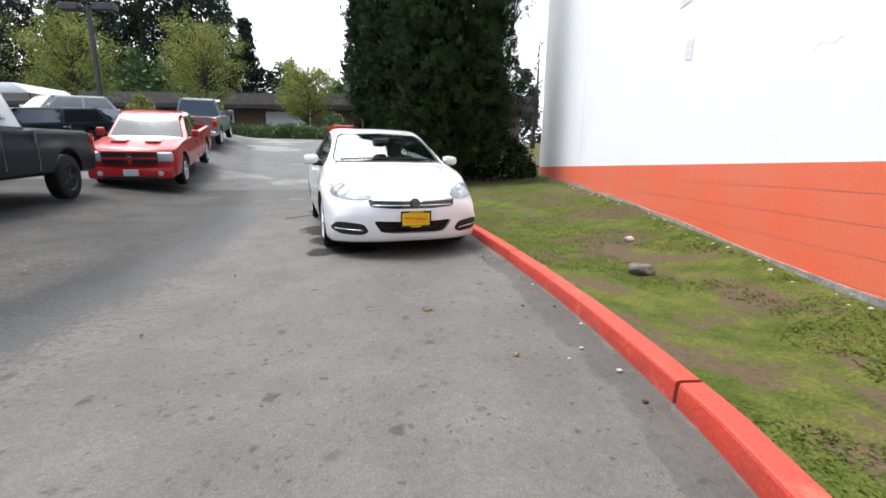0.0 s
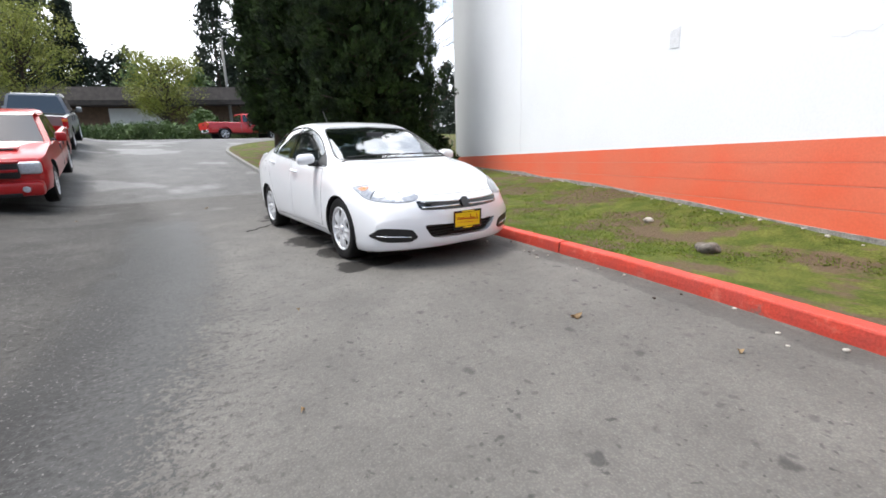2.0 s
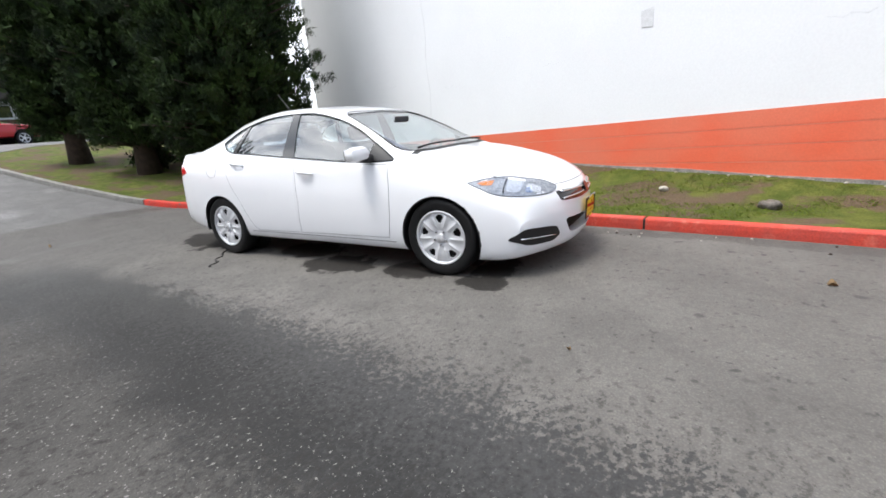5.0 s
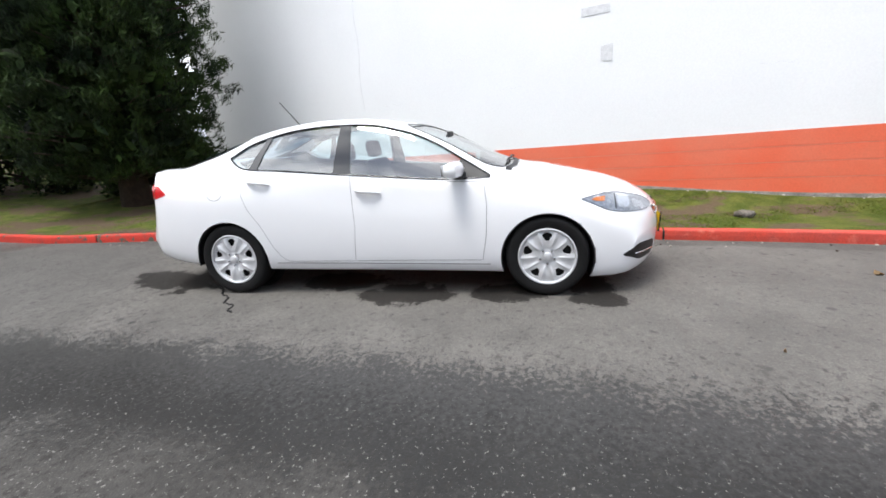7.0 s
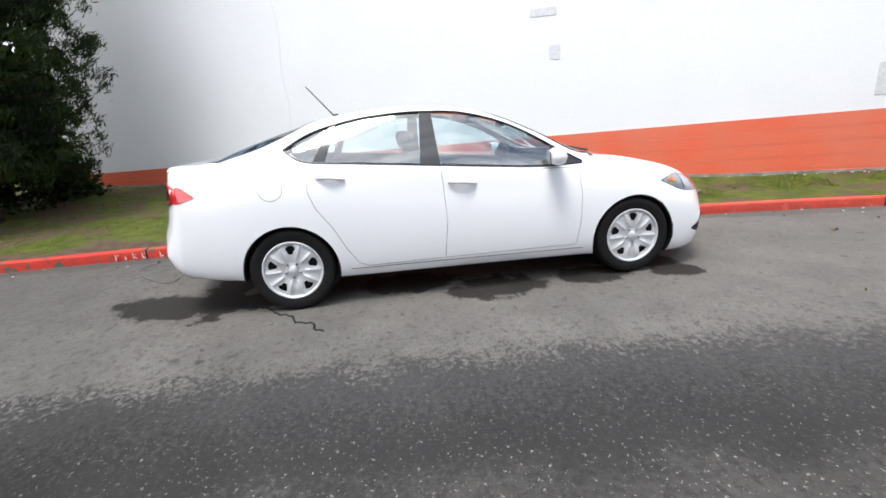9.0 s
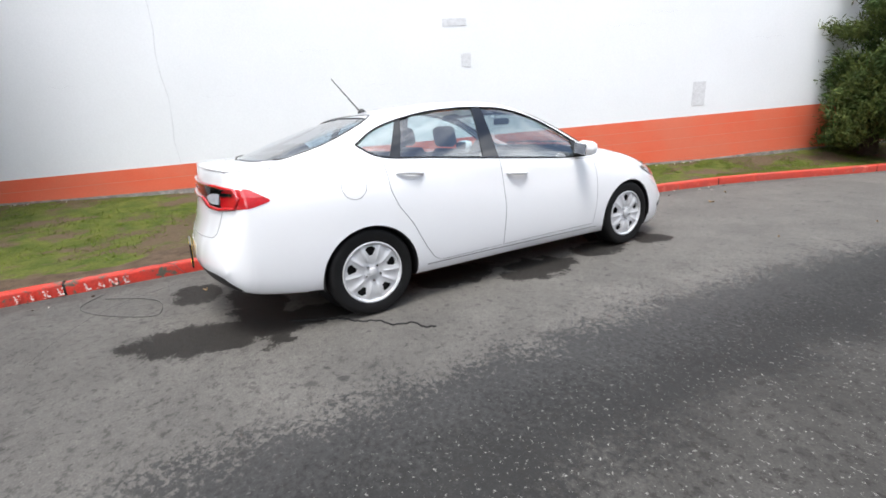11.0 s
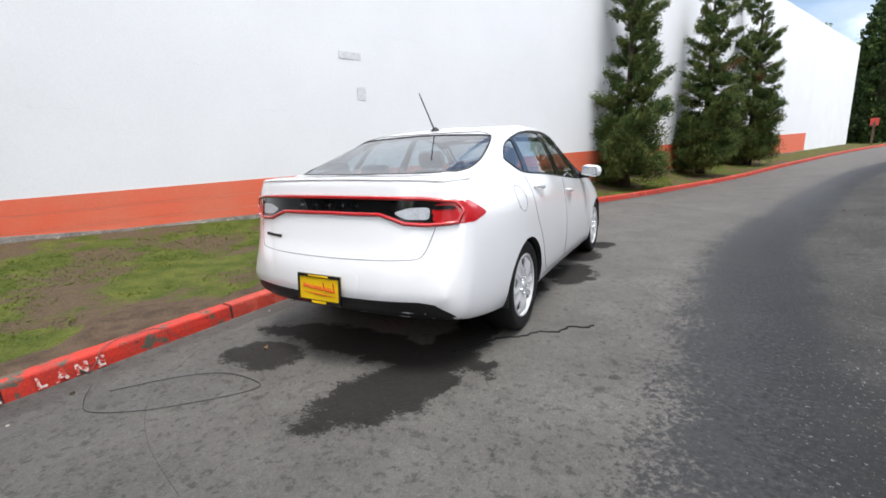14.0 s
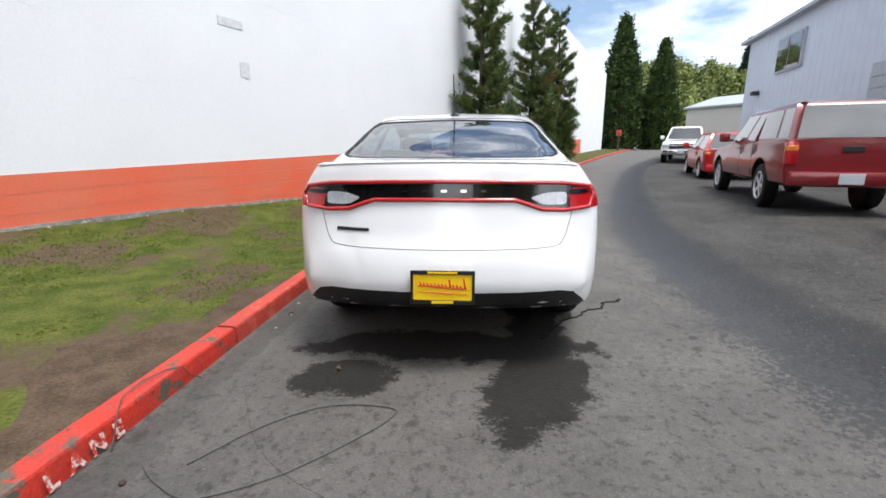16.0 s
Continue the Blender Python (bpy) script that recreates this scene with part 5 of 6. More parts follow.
G1 = "large evergreens by the building"
big = lambda u: min(1, 0.74 + u * 2.2) * (1 - max(0, u - 0.45) / 0.55) ** 0.7 if u < 0.999 else 0
for x, y, h, r, bare, s_, tufts, label in ((5.12, 13.95, 13.5, 1.95, 0.75, 3, 4200, "broad dark evergreen tree with a dense lumpy crown"), (4.3, 17.1, 14.5, 1.40, 0.95, 4, 2600, "dark columnar evergreen tree with a bare trunk foot"), (4.0, 20.2, 14.5, 1.40, 1.0, 5, 2400, "dark columnar evergreen tree with a bare trunk foot")):
    conifer("evergreen_tree", x, y, verge_z(x, y), h, r, bare, label, M_LEAF_DARK, s_, tufts, 62, 0.052, big, G1, 0.125, 1.0, 0.22, lumps=0.34, core=1, long=2.0, wide=0.17)
conifer("shrub", 6.9, 14.6, 0.42, 1.5, 1.4, 0.05, "dark dense shrub at the building corner", M_LEAF_DARK, 6, 260, 30, 0.07, lambda u: (1 - u * u) ** 0.5, "", 0.2, 0.4, 0.05, category="shrub")
conifer("shrub", 5.6, 17.5, 0.70, 1.3, 1.3, 0.05, "dark dense shrub behind the trees", M_LEAF_DARK, 7, 220, 30, 0.07, lambda u: (1 - u * u) ** 0.5, "", 0.2, 0.4, 0.05, category="shrub")


M_NEEDLE_DRY = mat("dry_brown_needles", (0.16, 0.085, 0.035), 0.85, var=0.35, scale=3, bscale=12, col2=(0.10, 0.07, 0.03), island=0.4, spec=0.15)


def ragged_pine(x, y, z, h, r, seed, label):
    """A ragged pine: bushy at the foot, then upswept shelves of foliage with gaps, spiky leaders at the top."""
    rnd = random.Random(seed)
    t = empty("pine_tree", pose(x, y, z - 0.05), label, "tree", "ragged pines along the wall")
    part("trunk", trunk_mesh(h, 0.11, 0.015, (0.12 * math.sin(seed), 0.1), seed), M_BARK, t, "slim brown trunk", smooth="all")
    limbs = bmesh.new()
    green, dry = ([], [], []), ([], [], [])
    leaders = [(0.0, 0.0, 1.0)] + ([(0.38 * math.cos(seed * 2.0), 0.38 * math.sin(seed * 2.0), 0.86)] if seed % 2 else [(0.42 * math.cos(seed), 0.42 * math.sin(seed), 0.93), (-0.3, 0.3, 0.78)])
    for q, (lx, ly, lh) in enumerate(leaders):
        n = int((74 if q == 0 else 46) * lh)
        low_limbs = 22 if q == 0 else 0
        for i in range(n + low_limbs):
            u = (i + rnd.random()) / n if i < n else rnd.random() * 2.1 / h
            zz = 0.22 + (h * lh - 0.3) * u
            a = i * 2.4 + rnd.uniform(-0.5, 0.5)
            shelf = noise.noise((math.cos(a) * 1.0, math.sin(a) * 1.0, zz * 1.25 + seed * 5))
            if zz > 1.9 and shelf < -0.24:
                continue
            foot = smooth01((2.3 - zz) / 0.5) if q == 0 else 0.0
            env = (0.55 + 0.45 * math.sin(min(zz * 2.2, 1.57))) * (0.24 + 0.76 * (1 - u) ** 0.9) * (0.75 + 1.0 * max(0, shelf + 0.2) + 0.25 * foot)
            ln = min(r * env * rnd.uniform(0.72, 1.25) + 0.10, r * 1.12)
            bx, by = lx * min(1, zz / 2), ly * min(1, zz / 2)
            rise = 0.12 + 0.55 * u
            tip = (bx + ln * math.cos(a), by + ln * math.sin(a), zz + ln * rise)
            tube([(bx, by, zz), ((bx + tip[0]) / 2, (by + tip[1]) / 2, zz + ln * rise * 0.3), tip], [0.022, 0.014, 0.005], 5, limbs)
            C, D, S = dry if rnd.random() < 0.05 and ln < r * 0.8 else green
            k = max(3, int(ln / 0.10))
            for j in range(k):
                f = 0.28 + 0.78 * (j + 0.5) / k
                side = rnd.uniform(-0.5, 0.5) * ln * 0.45 * (1 - abs(f - 0.65))
                C.append((bx + ln * f * math.cos(a) - side * math.sin(a), by + ln * f * math.sin(a) + side * math.cos(a), zz + ln * rise * f * f + rnd.uniform(-0.01, 0.05)))
                D.append((math.cos(a) * 0.9, math.sin(a) * 0.9, 0.55))
                S.append(0.095 + 0.06 * (1 - u) + 0.05 * foot)
    part("branchwork", limbs, M_BARK, t, "thin upswept limbs", smooth="all")
    leaf_mesh("crown", *green[:2], 0.054, 95, green[2], M_LEAF_PINE, t, "ragged green needles in shelves", seed, 2.0, 0.2)
    if dry[0]:
        leaf_mesh("dry_twigs", *dry[:2], 0.05, 40, dry[2], M_NEEDLE_DRY, t, "dry brown needles", seed + 9, 2.0, 0.2)
    return t


def bare_tree(x, y, z, h, seed):
    """A leafless tree with fine twigs."""
    rnd = random.Random(seed)
    t = empty("bare_tree", pose(x, y, z - 0.05), "leafless tree with fine grey-brown twigs", "tree")
    part("trunk", trunk_mesh(h * 0.8, 0.14, 0.02, (0.2, 0.1), seed), M_BARK, t, "grey-brown trunk", smooth="all")
    twigs = bmesh.new()

    def grow(p, d, ln, rad, depth):
        q = p + d * ln
        tube([p, p.lerp(q, 0.5) + Vector((0, 0, 0.04 * ln)), q], [rad, rad * 0.75, rad * 0.5], 4, twigs)
        if depth:
            for _ in range(3):
                nd = (d + Vector((rnd.gauss(0, 0.45), rnd.gauss(0, 0.45), rnd.gauss(0.1, 0.35)))).normalized()
                grow(p.lerp(q, rnd.uniform(0.45, 1.0)), nd, ln * rnd.uniform(0.5, 0.8), rad * 0.55, depth - 1)

    for i in range(13):
        a, u = i * 2.4, 0.22 + 0.55 * i / 12
        grow(Vector((0, 0, h * u)), Vector((math.cos(a), math.sin(a), 0.7)).normalized(), h * 0.17, 0.035, 3)
    part("branchwork", twigs, M_BARK, t, "fine bare twigs", smooth="all")


ragged_pine(0.82, -2.6, WALL_FOOT(-2.6) - 0.05, 6.8, 0.84, 21, "ragged green pine close to the white wall")
ragged_pine(-1.10, -7.0, WALL_FOOT(-7) - 0.06, 6.4, 0.78, 22, "ragged green pine with several leaders by the wall")
ragged_pine(-2.85, -11.3, WALL_FOOT(-11.3) - 0.06, 7.0, 0.82, 24, "ragged green pine with a brown patch by the wall")

col = lambda u: min(1, 0.8 + u * 2) * (1 - max(0, u - 0.35) / 0.65) ** 0.75 if u < 0.999 else 0
for x, y, h, r, s in ((-13.6, -36.5, 12.6, 2.2, 31), (-17.4, -36.0, 10.2, 1.6, 32)):
    conifer("cypress_tree", x, y, ground_z(x, y), h, r, 0.15, "tall dense green cypress at the end of the lane", M_LEAF_CYP, s, 1100, 22, 0.16, col, "cypresses at the lane end", 0.36, 0.9, 0.2, lumps=0.14)


def broadleaf(x, y, z, h, r, seed, label, dens=520):
    """A young deciduous tree just coming into leaf."""
    rnd = random.Random(seed)
    t = empty("maple_tree", pose(x, y, z - 0.05), label, "tree", "spring trees beside the street")
    part("trunk", trunk_mesh(h * 0.75, 0.17, 0.03, (0.2, 0.1), seed), M_BARK, t, "grey-brown trunk", smooth="all")
    limbs = bmesh.new()
    C, D = [], []
    for i in range(60):
        a, u = rnd.uniform(0, 6.28), rnd.uniform(0.2, 0.75)
        ln = r * rnd.uniform(0.6, 1.08) * (1 - 0.45 * abs(u - 0.4) / 0.4)
        base = Vector((0, 0, h * u))
        tip = base + Vector((ln * math.cos(a), ln * math.sin(a), ln * rnd.uniform(0.25, 1.0)))
        tip.z = min(tip.z, h * 1.02)
        mid = base.lerp(tip, 0.5) + Vector((0, 0, -0.1))
        tube([base, mid, tip], [0.05, 0.03, 0.008], 5, limbs)
        for j in range(dens // 60):
            p = base.lerp(tip, rnd.uniform(0.35, 1.05)) + Vector((rnd.gauss(0, 0.25), rnd.gauss(0, 0.25), rnd.gauss(0, 0.2)))
            C.append(tuple(p))
            D.append((0, 0, 0.3))
    part("branchwork", limbs, M_BARK, t, "spreading bare limbs", smooth="all")
    leaf_mesh("crown", C, D, 0.085, 40, 0.5, M_LEAF_SPRING, t, "yellow-green spring leaves", seed, 1.2)


F0, R0 = Vector((0.3256, 0.9455, 0)), Vector((0.9455, -0.3256, 0))


def at0(px, depth):
    """A place by its bearing and its distance ahead of the walk's start."""
    p = F0 * depth + R0 * ((px - 784) / 778 * depth)
    return p.x, p.y


for px_, dp, h, r, s in ((160, 34, 9.2, 3.7, 41), (380, 38, 10.8, 3.3, 42), (550, 42, 8.2, 3.3, 43), (-40, 36, 9.0, 3.4, 44), (735, 55, 12, 4, 45), (-330, 40, 9.5, 3.6, 46)):
    x, y = at0(px_, dp)
    broadleaf(x, y, ground_z(x, y), h, r, s, "young tree with yellow-green spring leaves beside the street")
x, y = at0(270, 33)
conifer("shrub", x, y, ground_z(x, y), 2.6, 1.1, 0.1, "pale green roundish shrub beside the lot", M_LEAF_SPRING, 50, 120, 22, 0.12, lambda u: (1 - u * u) ** 0.5, "", 0.35, 0.4, 0.05, category="shrub")


x, y = at0(935, 27)
bare_tree(x, y, ground_z(x, y), 8.5, 57)


# ---- far woods ----
def fir(px_, dp, h, r, s, dens=420):
    x, y = at0(px_, dp)
    conifer("fir_tree", x, y, ground_z(x, y) + 0.5, h, r, h * 0.12, "tall dark fir tree behind the low building", M_LEAF_FAR, s, dens, 34, 0.24, lambda u: (1 - u) ** 0.9, "firs behind the low building", 0.75, -0.15, 0.3, gaps=0.10, lumps=0.5)


for px_, dp, h, r, s in ((15, 66, 34, 4.6, 61), (60, 74, 36, 5, 62), (110, 70, 38, 5, 63), (205, 72, 37, 5, 64), (255, 78, 38, 5, 65), (305, 76, 36, 5, 66), (385, 70, 32, 4.4, 67), (415, 74, 29, 4, 68), (455, 68, 17, 3.2, 69), (350, 84, 38, 5, 70), (-60, 70, 36, 5, 71), (160, 86, 38, 5, 72), (-150, 78, 38, 5.5, 73), (640, 72, 24, 4, 74), (690, 80, 26, 4, 75), (20, 60, 38, 5, 181), (182, 62, 38, 5, 182), (232, 64, 38, 5.5, 183), (285, 63, 38, 5.5, 184), (335, 66, 38, 5, 185), (380, 64, 36, 4.6, 186), (-20, 64, 38, 5, 187), (145, 66, 38, 4.4, 188)):
    fir(px_, dp, h, r, s)


def woods(name, label, spots, material, leaf, per, seed, spread):
    C, D = [], []
    rnd = random.Random(seed)
    for x, y, z, h, r in spots:
        for _ in range(46):
            u, a = rnd.random(), rnd.uniform(0, 6.28)
            rr = r * (1 - u) ** 0.7 * rnd.uniform(0.5, 1)
            C.append((x + rr * math.cos(a), y + rr * math.sin(a), z + h * (0.05 + 0.95 * u)))
            D.append((math.cos(a) * 0.5, math.sin(a) * 0.5, 0.4))
    ob = leaf_mesh(name, C, D, leaf, per, spread, material, None, "", seed)
    return tagged(ob, label, "woods", kind="stuff")


rnd = random.Random(9)
spots = []
for i in range(130):
    px_ = rnd.uniform(-900, 1100)
    dp = rnd.uniform(84, 125)
    x, y = at0(px_, dp)
    spots.append((x, y, 2.0, rnd.uniform(13, 19) * dp / 100, rnd.uniform(2.5, 4)))
woods("far_woods", "dark belt of distant evergreen woods", spots, M_LEAF_FAR, 0.5, 20, 5, 1.1)
spots = []
for i in range(40):
    px_ = rnd.uniform(120, 330)
    x, y = at0(px_, rnd.uniform(56, 62))
    spots.append((x, y, 2.0, rnd.uniform(6, 11), 3))
for i in range(16):
    x, y = at0(rnd.uniform(500, 620), rnd.uniform(58, 66))
    spots.append((x, y, 2.0, rnd.uniform(6, 9), 3))
woods("near_woods", "mixed green trees behind the low building", spots, M_LEAF_HEDGE, 0.28, 30, 6, 0.9)


def hill_z(x, y):
    d = -y - 62
    return 1.3 + 17 * smooth01(d / 70) if d > 0 else 1.3


spots = []
for i in range(260):
    x, y = rnd.uniform(-130, 30), rnd.uniform(-150, -66)
    spots.append((x, y, hill_z(x, y) - 1, rnd.uniform(4, 9.5), rnd.uniform(2.2, 4.2)))
woods("hill_woods", "pale green and olive bushes on the hillside", spots, M_LEAF_HILL, 0.45, 24, 7, 1.2)
hx = list(np.arange(-200, 101, 10.0))
hill = grid_mesh([[(x, y, hill_z(x, y) + 0.6 * noise.noise((x * 0.05, y * 0.05, 0))) for x in hx] for y in np.arange(-200, -60, 6.0)])
tagged(part("hillside", hill, M_GRASS, smooth="all"), "green hillside beyond the lane", "hill", kind="structure")
for x, y, h in ((-27, -74, 13), (-60, -98, 14)):
    conifer("fir_tree", x, y, hill_z(x, y), h, 3.0, 0.8, "dark fir on the hillside", M_LEAF_FAR, int(80 - x), 320, 16, 0.35, lambda u: (1 - u) ** 0.9, "firs on the hillside", 0.6, -0.1, 0.25, lumps=0.4)

# hedge bank beyond the crest
C, D = [], []
for i in range(2600):
    px_ = rnd.uniform(330, 760)
    dp = rnd.uniform(36.5, 40)
    x, y = at0(px_, dp)
    C.append((x, y, 2.05 + 1.35 * rnd.random() * (0.85 + 0.3 * noise.noise((x * 0.4, y * 0.4, 0)))))
    D.append((0, 0, 0.6))
hedge = leaf_mesh("hedge", C, D, 0.085, 44, 0.3, M_LEAF_HEDGE, None, "", 8)
tagged(hedge, "low green hedge on a bank beside the street", "hedge", kind="stuff")
x, y = at0(598, 40)
conifer("shrub", x, y, 2.9, 1.5, 1.1, 0.05, "clipped round green shrub above the hedge", M_LEAF_HEDGE, 52, 160, 24, 0.11, lambda u: (1 - u * u) ** 0.5, "", 0.25, 0.4, 0.05, category="shrub")


# ---- buildings ----
M_ROOF_BROWN = mat("brown_shingle_roof", (0.050, 0.042, 0.038), 0.85, var=0.35, scale=3, bscale=25, bump=0.01)
M_SIDING = mat("brown_wood_siding", (0.12, 0.075, 0.05), 0.8, var=0.3, scale=3, bscale=20)
M_PANEL_WHITE = mat("white_window_panels", (0.62, 0.64, 0.66), 0.5, var=0.1)
M_DARK_GLASS = mat("dark_window_glass", (0.012, 0.015, 0.018), 0.04, var=0.2, coat=1.0, spec=0.9)
M_METAL_GREY = mat("pale_blue_grey_metal_siding", (0.52, 0.56, 0.62), 0.5, var=0.05, scale=1.5, bscale=14)
M_DOOR_GREY = mat("grey_roller_door", (0.36, 0.38, 0.41), 0.5, var=0.08)
M_BEIGE = mat("beige_wall", (0.50, 0.47, 0.42), 0.8, var=0.08)

ang0 = -19.0
low = empty("low_building", Matrix.Translation((*at0(300, 47), 2.05)) @ pose(0, 0, 0, 0, 0, ang0), "long low building with a brown shingled roof", "building")
part("wall", boxed((0, 4, 1.75), (74, 8, 3.5), 0.03), M_SIDING, low, "brown timber wall")
bm = prism([(-1.6, 3.4), (-1.6, 3.8), (-1.2, 4.9), (9, 5.1), (9, 3.4)], "X", -38, 38)
part("roof", bm, M_ROOF_BROWN, low, "brown shingled mansard roof")
for x0, w, kind in ((-16, 6.5, 0), (-9.5, 0, 0), (5.5, 4.2, 0), (13.2, 4.6, 1), (-26, 7, 0), (24, 4, 0), (30, 4, 1)):
    if not w:
        continue
    wn = part("window", boxed((x0, -0.06, 2.75 if not kind else 1.65), (w, 0.16, 1.25 if not kind else 3.2), 0.03), M_PANEL_WHITE, low, "white framed window band" if not kind else "white garage door")
    n = int(w / 1.3)
    for k in range(n):
        if not kind:
            part("pane", boxed((x0 - w / 2 + w * (k + 0.5) / n, -0.15, 2.65), (w / n - 0.28, 0.04, 0.8), 0.01), M_DARK_GLASS, wn, "dark pane")
        else:
            part("panel", boxed((x0 - w / 2 + w * (k + 0.5) / n, -0.15, 1.6), (w / n - 0.06, 0.03, 2.9), 0.01), M_PANEL_WHITE, wn)

# grey metal building east of the far parking row
gm = Matrix.Translation((-15.5, -18.5, 0.2)) @ pose(0, 0, 0, 0, 0, 0) @ Matrix.Rotation(math.atan2(0.98, 0.2), 4, "Z")
shed = empty("metal_building", gm, "large pale blue-grey metal building with upper windows", "building")
part("wall", boxed((17, 9, 3.45), (34, 18, 7.1), 0.02), M_METAL_GREY, shed, "ribbed metal siding")
for k in range(68):
    part("rib", boxed((0.25 + 0.5 * k, -0.003, 3.45), (0.03, 0.012, 7.05), 0.003), M_METAL_GREY, shed)
part("roof", prism([(-0.4, 6.95), (-0.4, 7.12), (9, 8.4), (18.4, 7.12), (18.4, 6.95)], "X", -0.4, 34.4), M_DOOR_GREY, shed, "grey metal roof")
for s0, s1, z0, z1 in ((4.3, 7.0, 4.6, 6.3), (15.6, 19.5, 4.9, 6.7), (22, 26, 4.6, 6.3)):
    wn = part("window", boxed(((s0 + s1) / 2, -0.05, (z0 + z1) / 2), (s1 - s0, 0.14, z1 - z0), 0.02), M_DOOR_GREY, shed, "grey window frame")
    for k in range(2):
        part("pane", boxed((s0 + (s1 - s0) * (0.26 + 0.48 * k), -0.13, (z0 + z1) / 2), ((s1 - s0) * 0.44, 0.03, z1 - z0 - 0.2), 0.005), M_DARK_GLASS, wn, "dark pane")
part("canopy", boxed((20.6, -0.3, 4.15), (13, 0.6, 0.16), 0.03), M_PANEL_WHITE, shed, "white canopy over the doors")
for s in (14.6, 20, 25.4):
    dr = part("roller_door", boxed((s, -0.05, 1.95), (4.2, 0.12, 3.7), 0.02), M_DOOR_GREY, shed, "pale grey roller door")
    for k in range(9):
        part("slat", boxed((s, -0.12, 0.3 + 0.4 * k), (4.0, 0.03, 0.36), 0.01), M_DOOR_GREY, dr)
part("wall_lamp", boxed((2.3, -0.2, 3.9), (0.4, 0.35, 0.22), 0.04), M_STEEL, shed, "small dark wall lamp")
wh = empty("white_shed", Matrix.Translation((-33, -48, 1.0)) @ pose(0, 0, 0, 0, 0, 28), "small beige building with a shallow gable", "building")
part("wall", boxed((0, 0, 2.4), (11, 9, 4.8), 0.03), M_BEIGE, wh, "plain beige wall")
part("roof", prism([(-5.8, 4.75), (-5.8, 4.95), (0, 6.5), (5.8, 4.95), (5.8, 4.75)], "Y", -4.8, 4.8), M_DOOR_GREY, wh, "pale grey gable roof")

# lamp post at the lot
lx, ly = at0(203, 30)
LAMP_H = 10.0 - ground_z(lx, ly)
post = empty("street_lamp", pose(lx, ly, ground_z(lx, ly), 0, 0, -19), "tall dark square lamp post with a flat head", "lamp")
part("pole", boxed((0, 0, LAMP_H / 2), (0.22, 0.22, LAMP_H), 0.02), M_STEEL, post, "dark steel pole")
part("arm", boxed((0, 0, LAMP_H - 0.15), (2.2, 0.12, 0.12), 0.02), M_STEEL, post, "cross arm")
for s in (-1, 1):
    part("lamp_head", boxed((s * 1.1, 0, LAMP_H - 0.1), (1.25, 0.6, 0.42), 0.06), M_STEEL, post, "flat rectangular lamp head")
px2, py2 = at0(640, 46)
pole = empty("utility_pole", pose(px2, py2, 2.05), "slim grey wooden utility pole beside the street", "pole")
part("shaft", tube([(0, 0, 0), (0, 0, 9)], [0.14, 0.1], 10), M_KERB_GREY, pole, smooth="all")

# red sign on a wooden post at the lane end
sg = empty("sign_post", pose(-11.6, -29.5, ground_z(-11.6, -29.5), 0, 0, 160), "small red sign on a brown wooden post", "sign")
part("post", boxed((0, 0, 0.8), (0.12, 0.12, 1.6), 0.015), M_SIDING, sg, "brown wooden post")
part("sign_board", boxed((0, 0.08, 1.60), (0.44, 0.03, 0.50), 0.01), M_KERB_RED, sg, "red board")
part("bar", boxed((0, 0.10, 1.70), (0.30, 0.01, 0.07), 0.003), M_PANEL_WHITE, sg)
part("bar", boxed((0, 0.10, 1.54), (0.22, 0.01, 0.05), 0.003), M_PANEL_WHITE, sg)


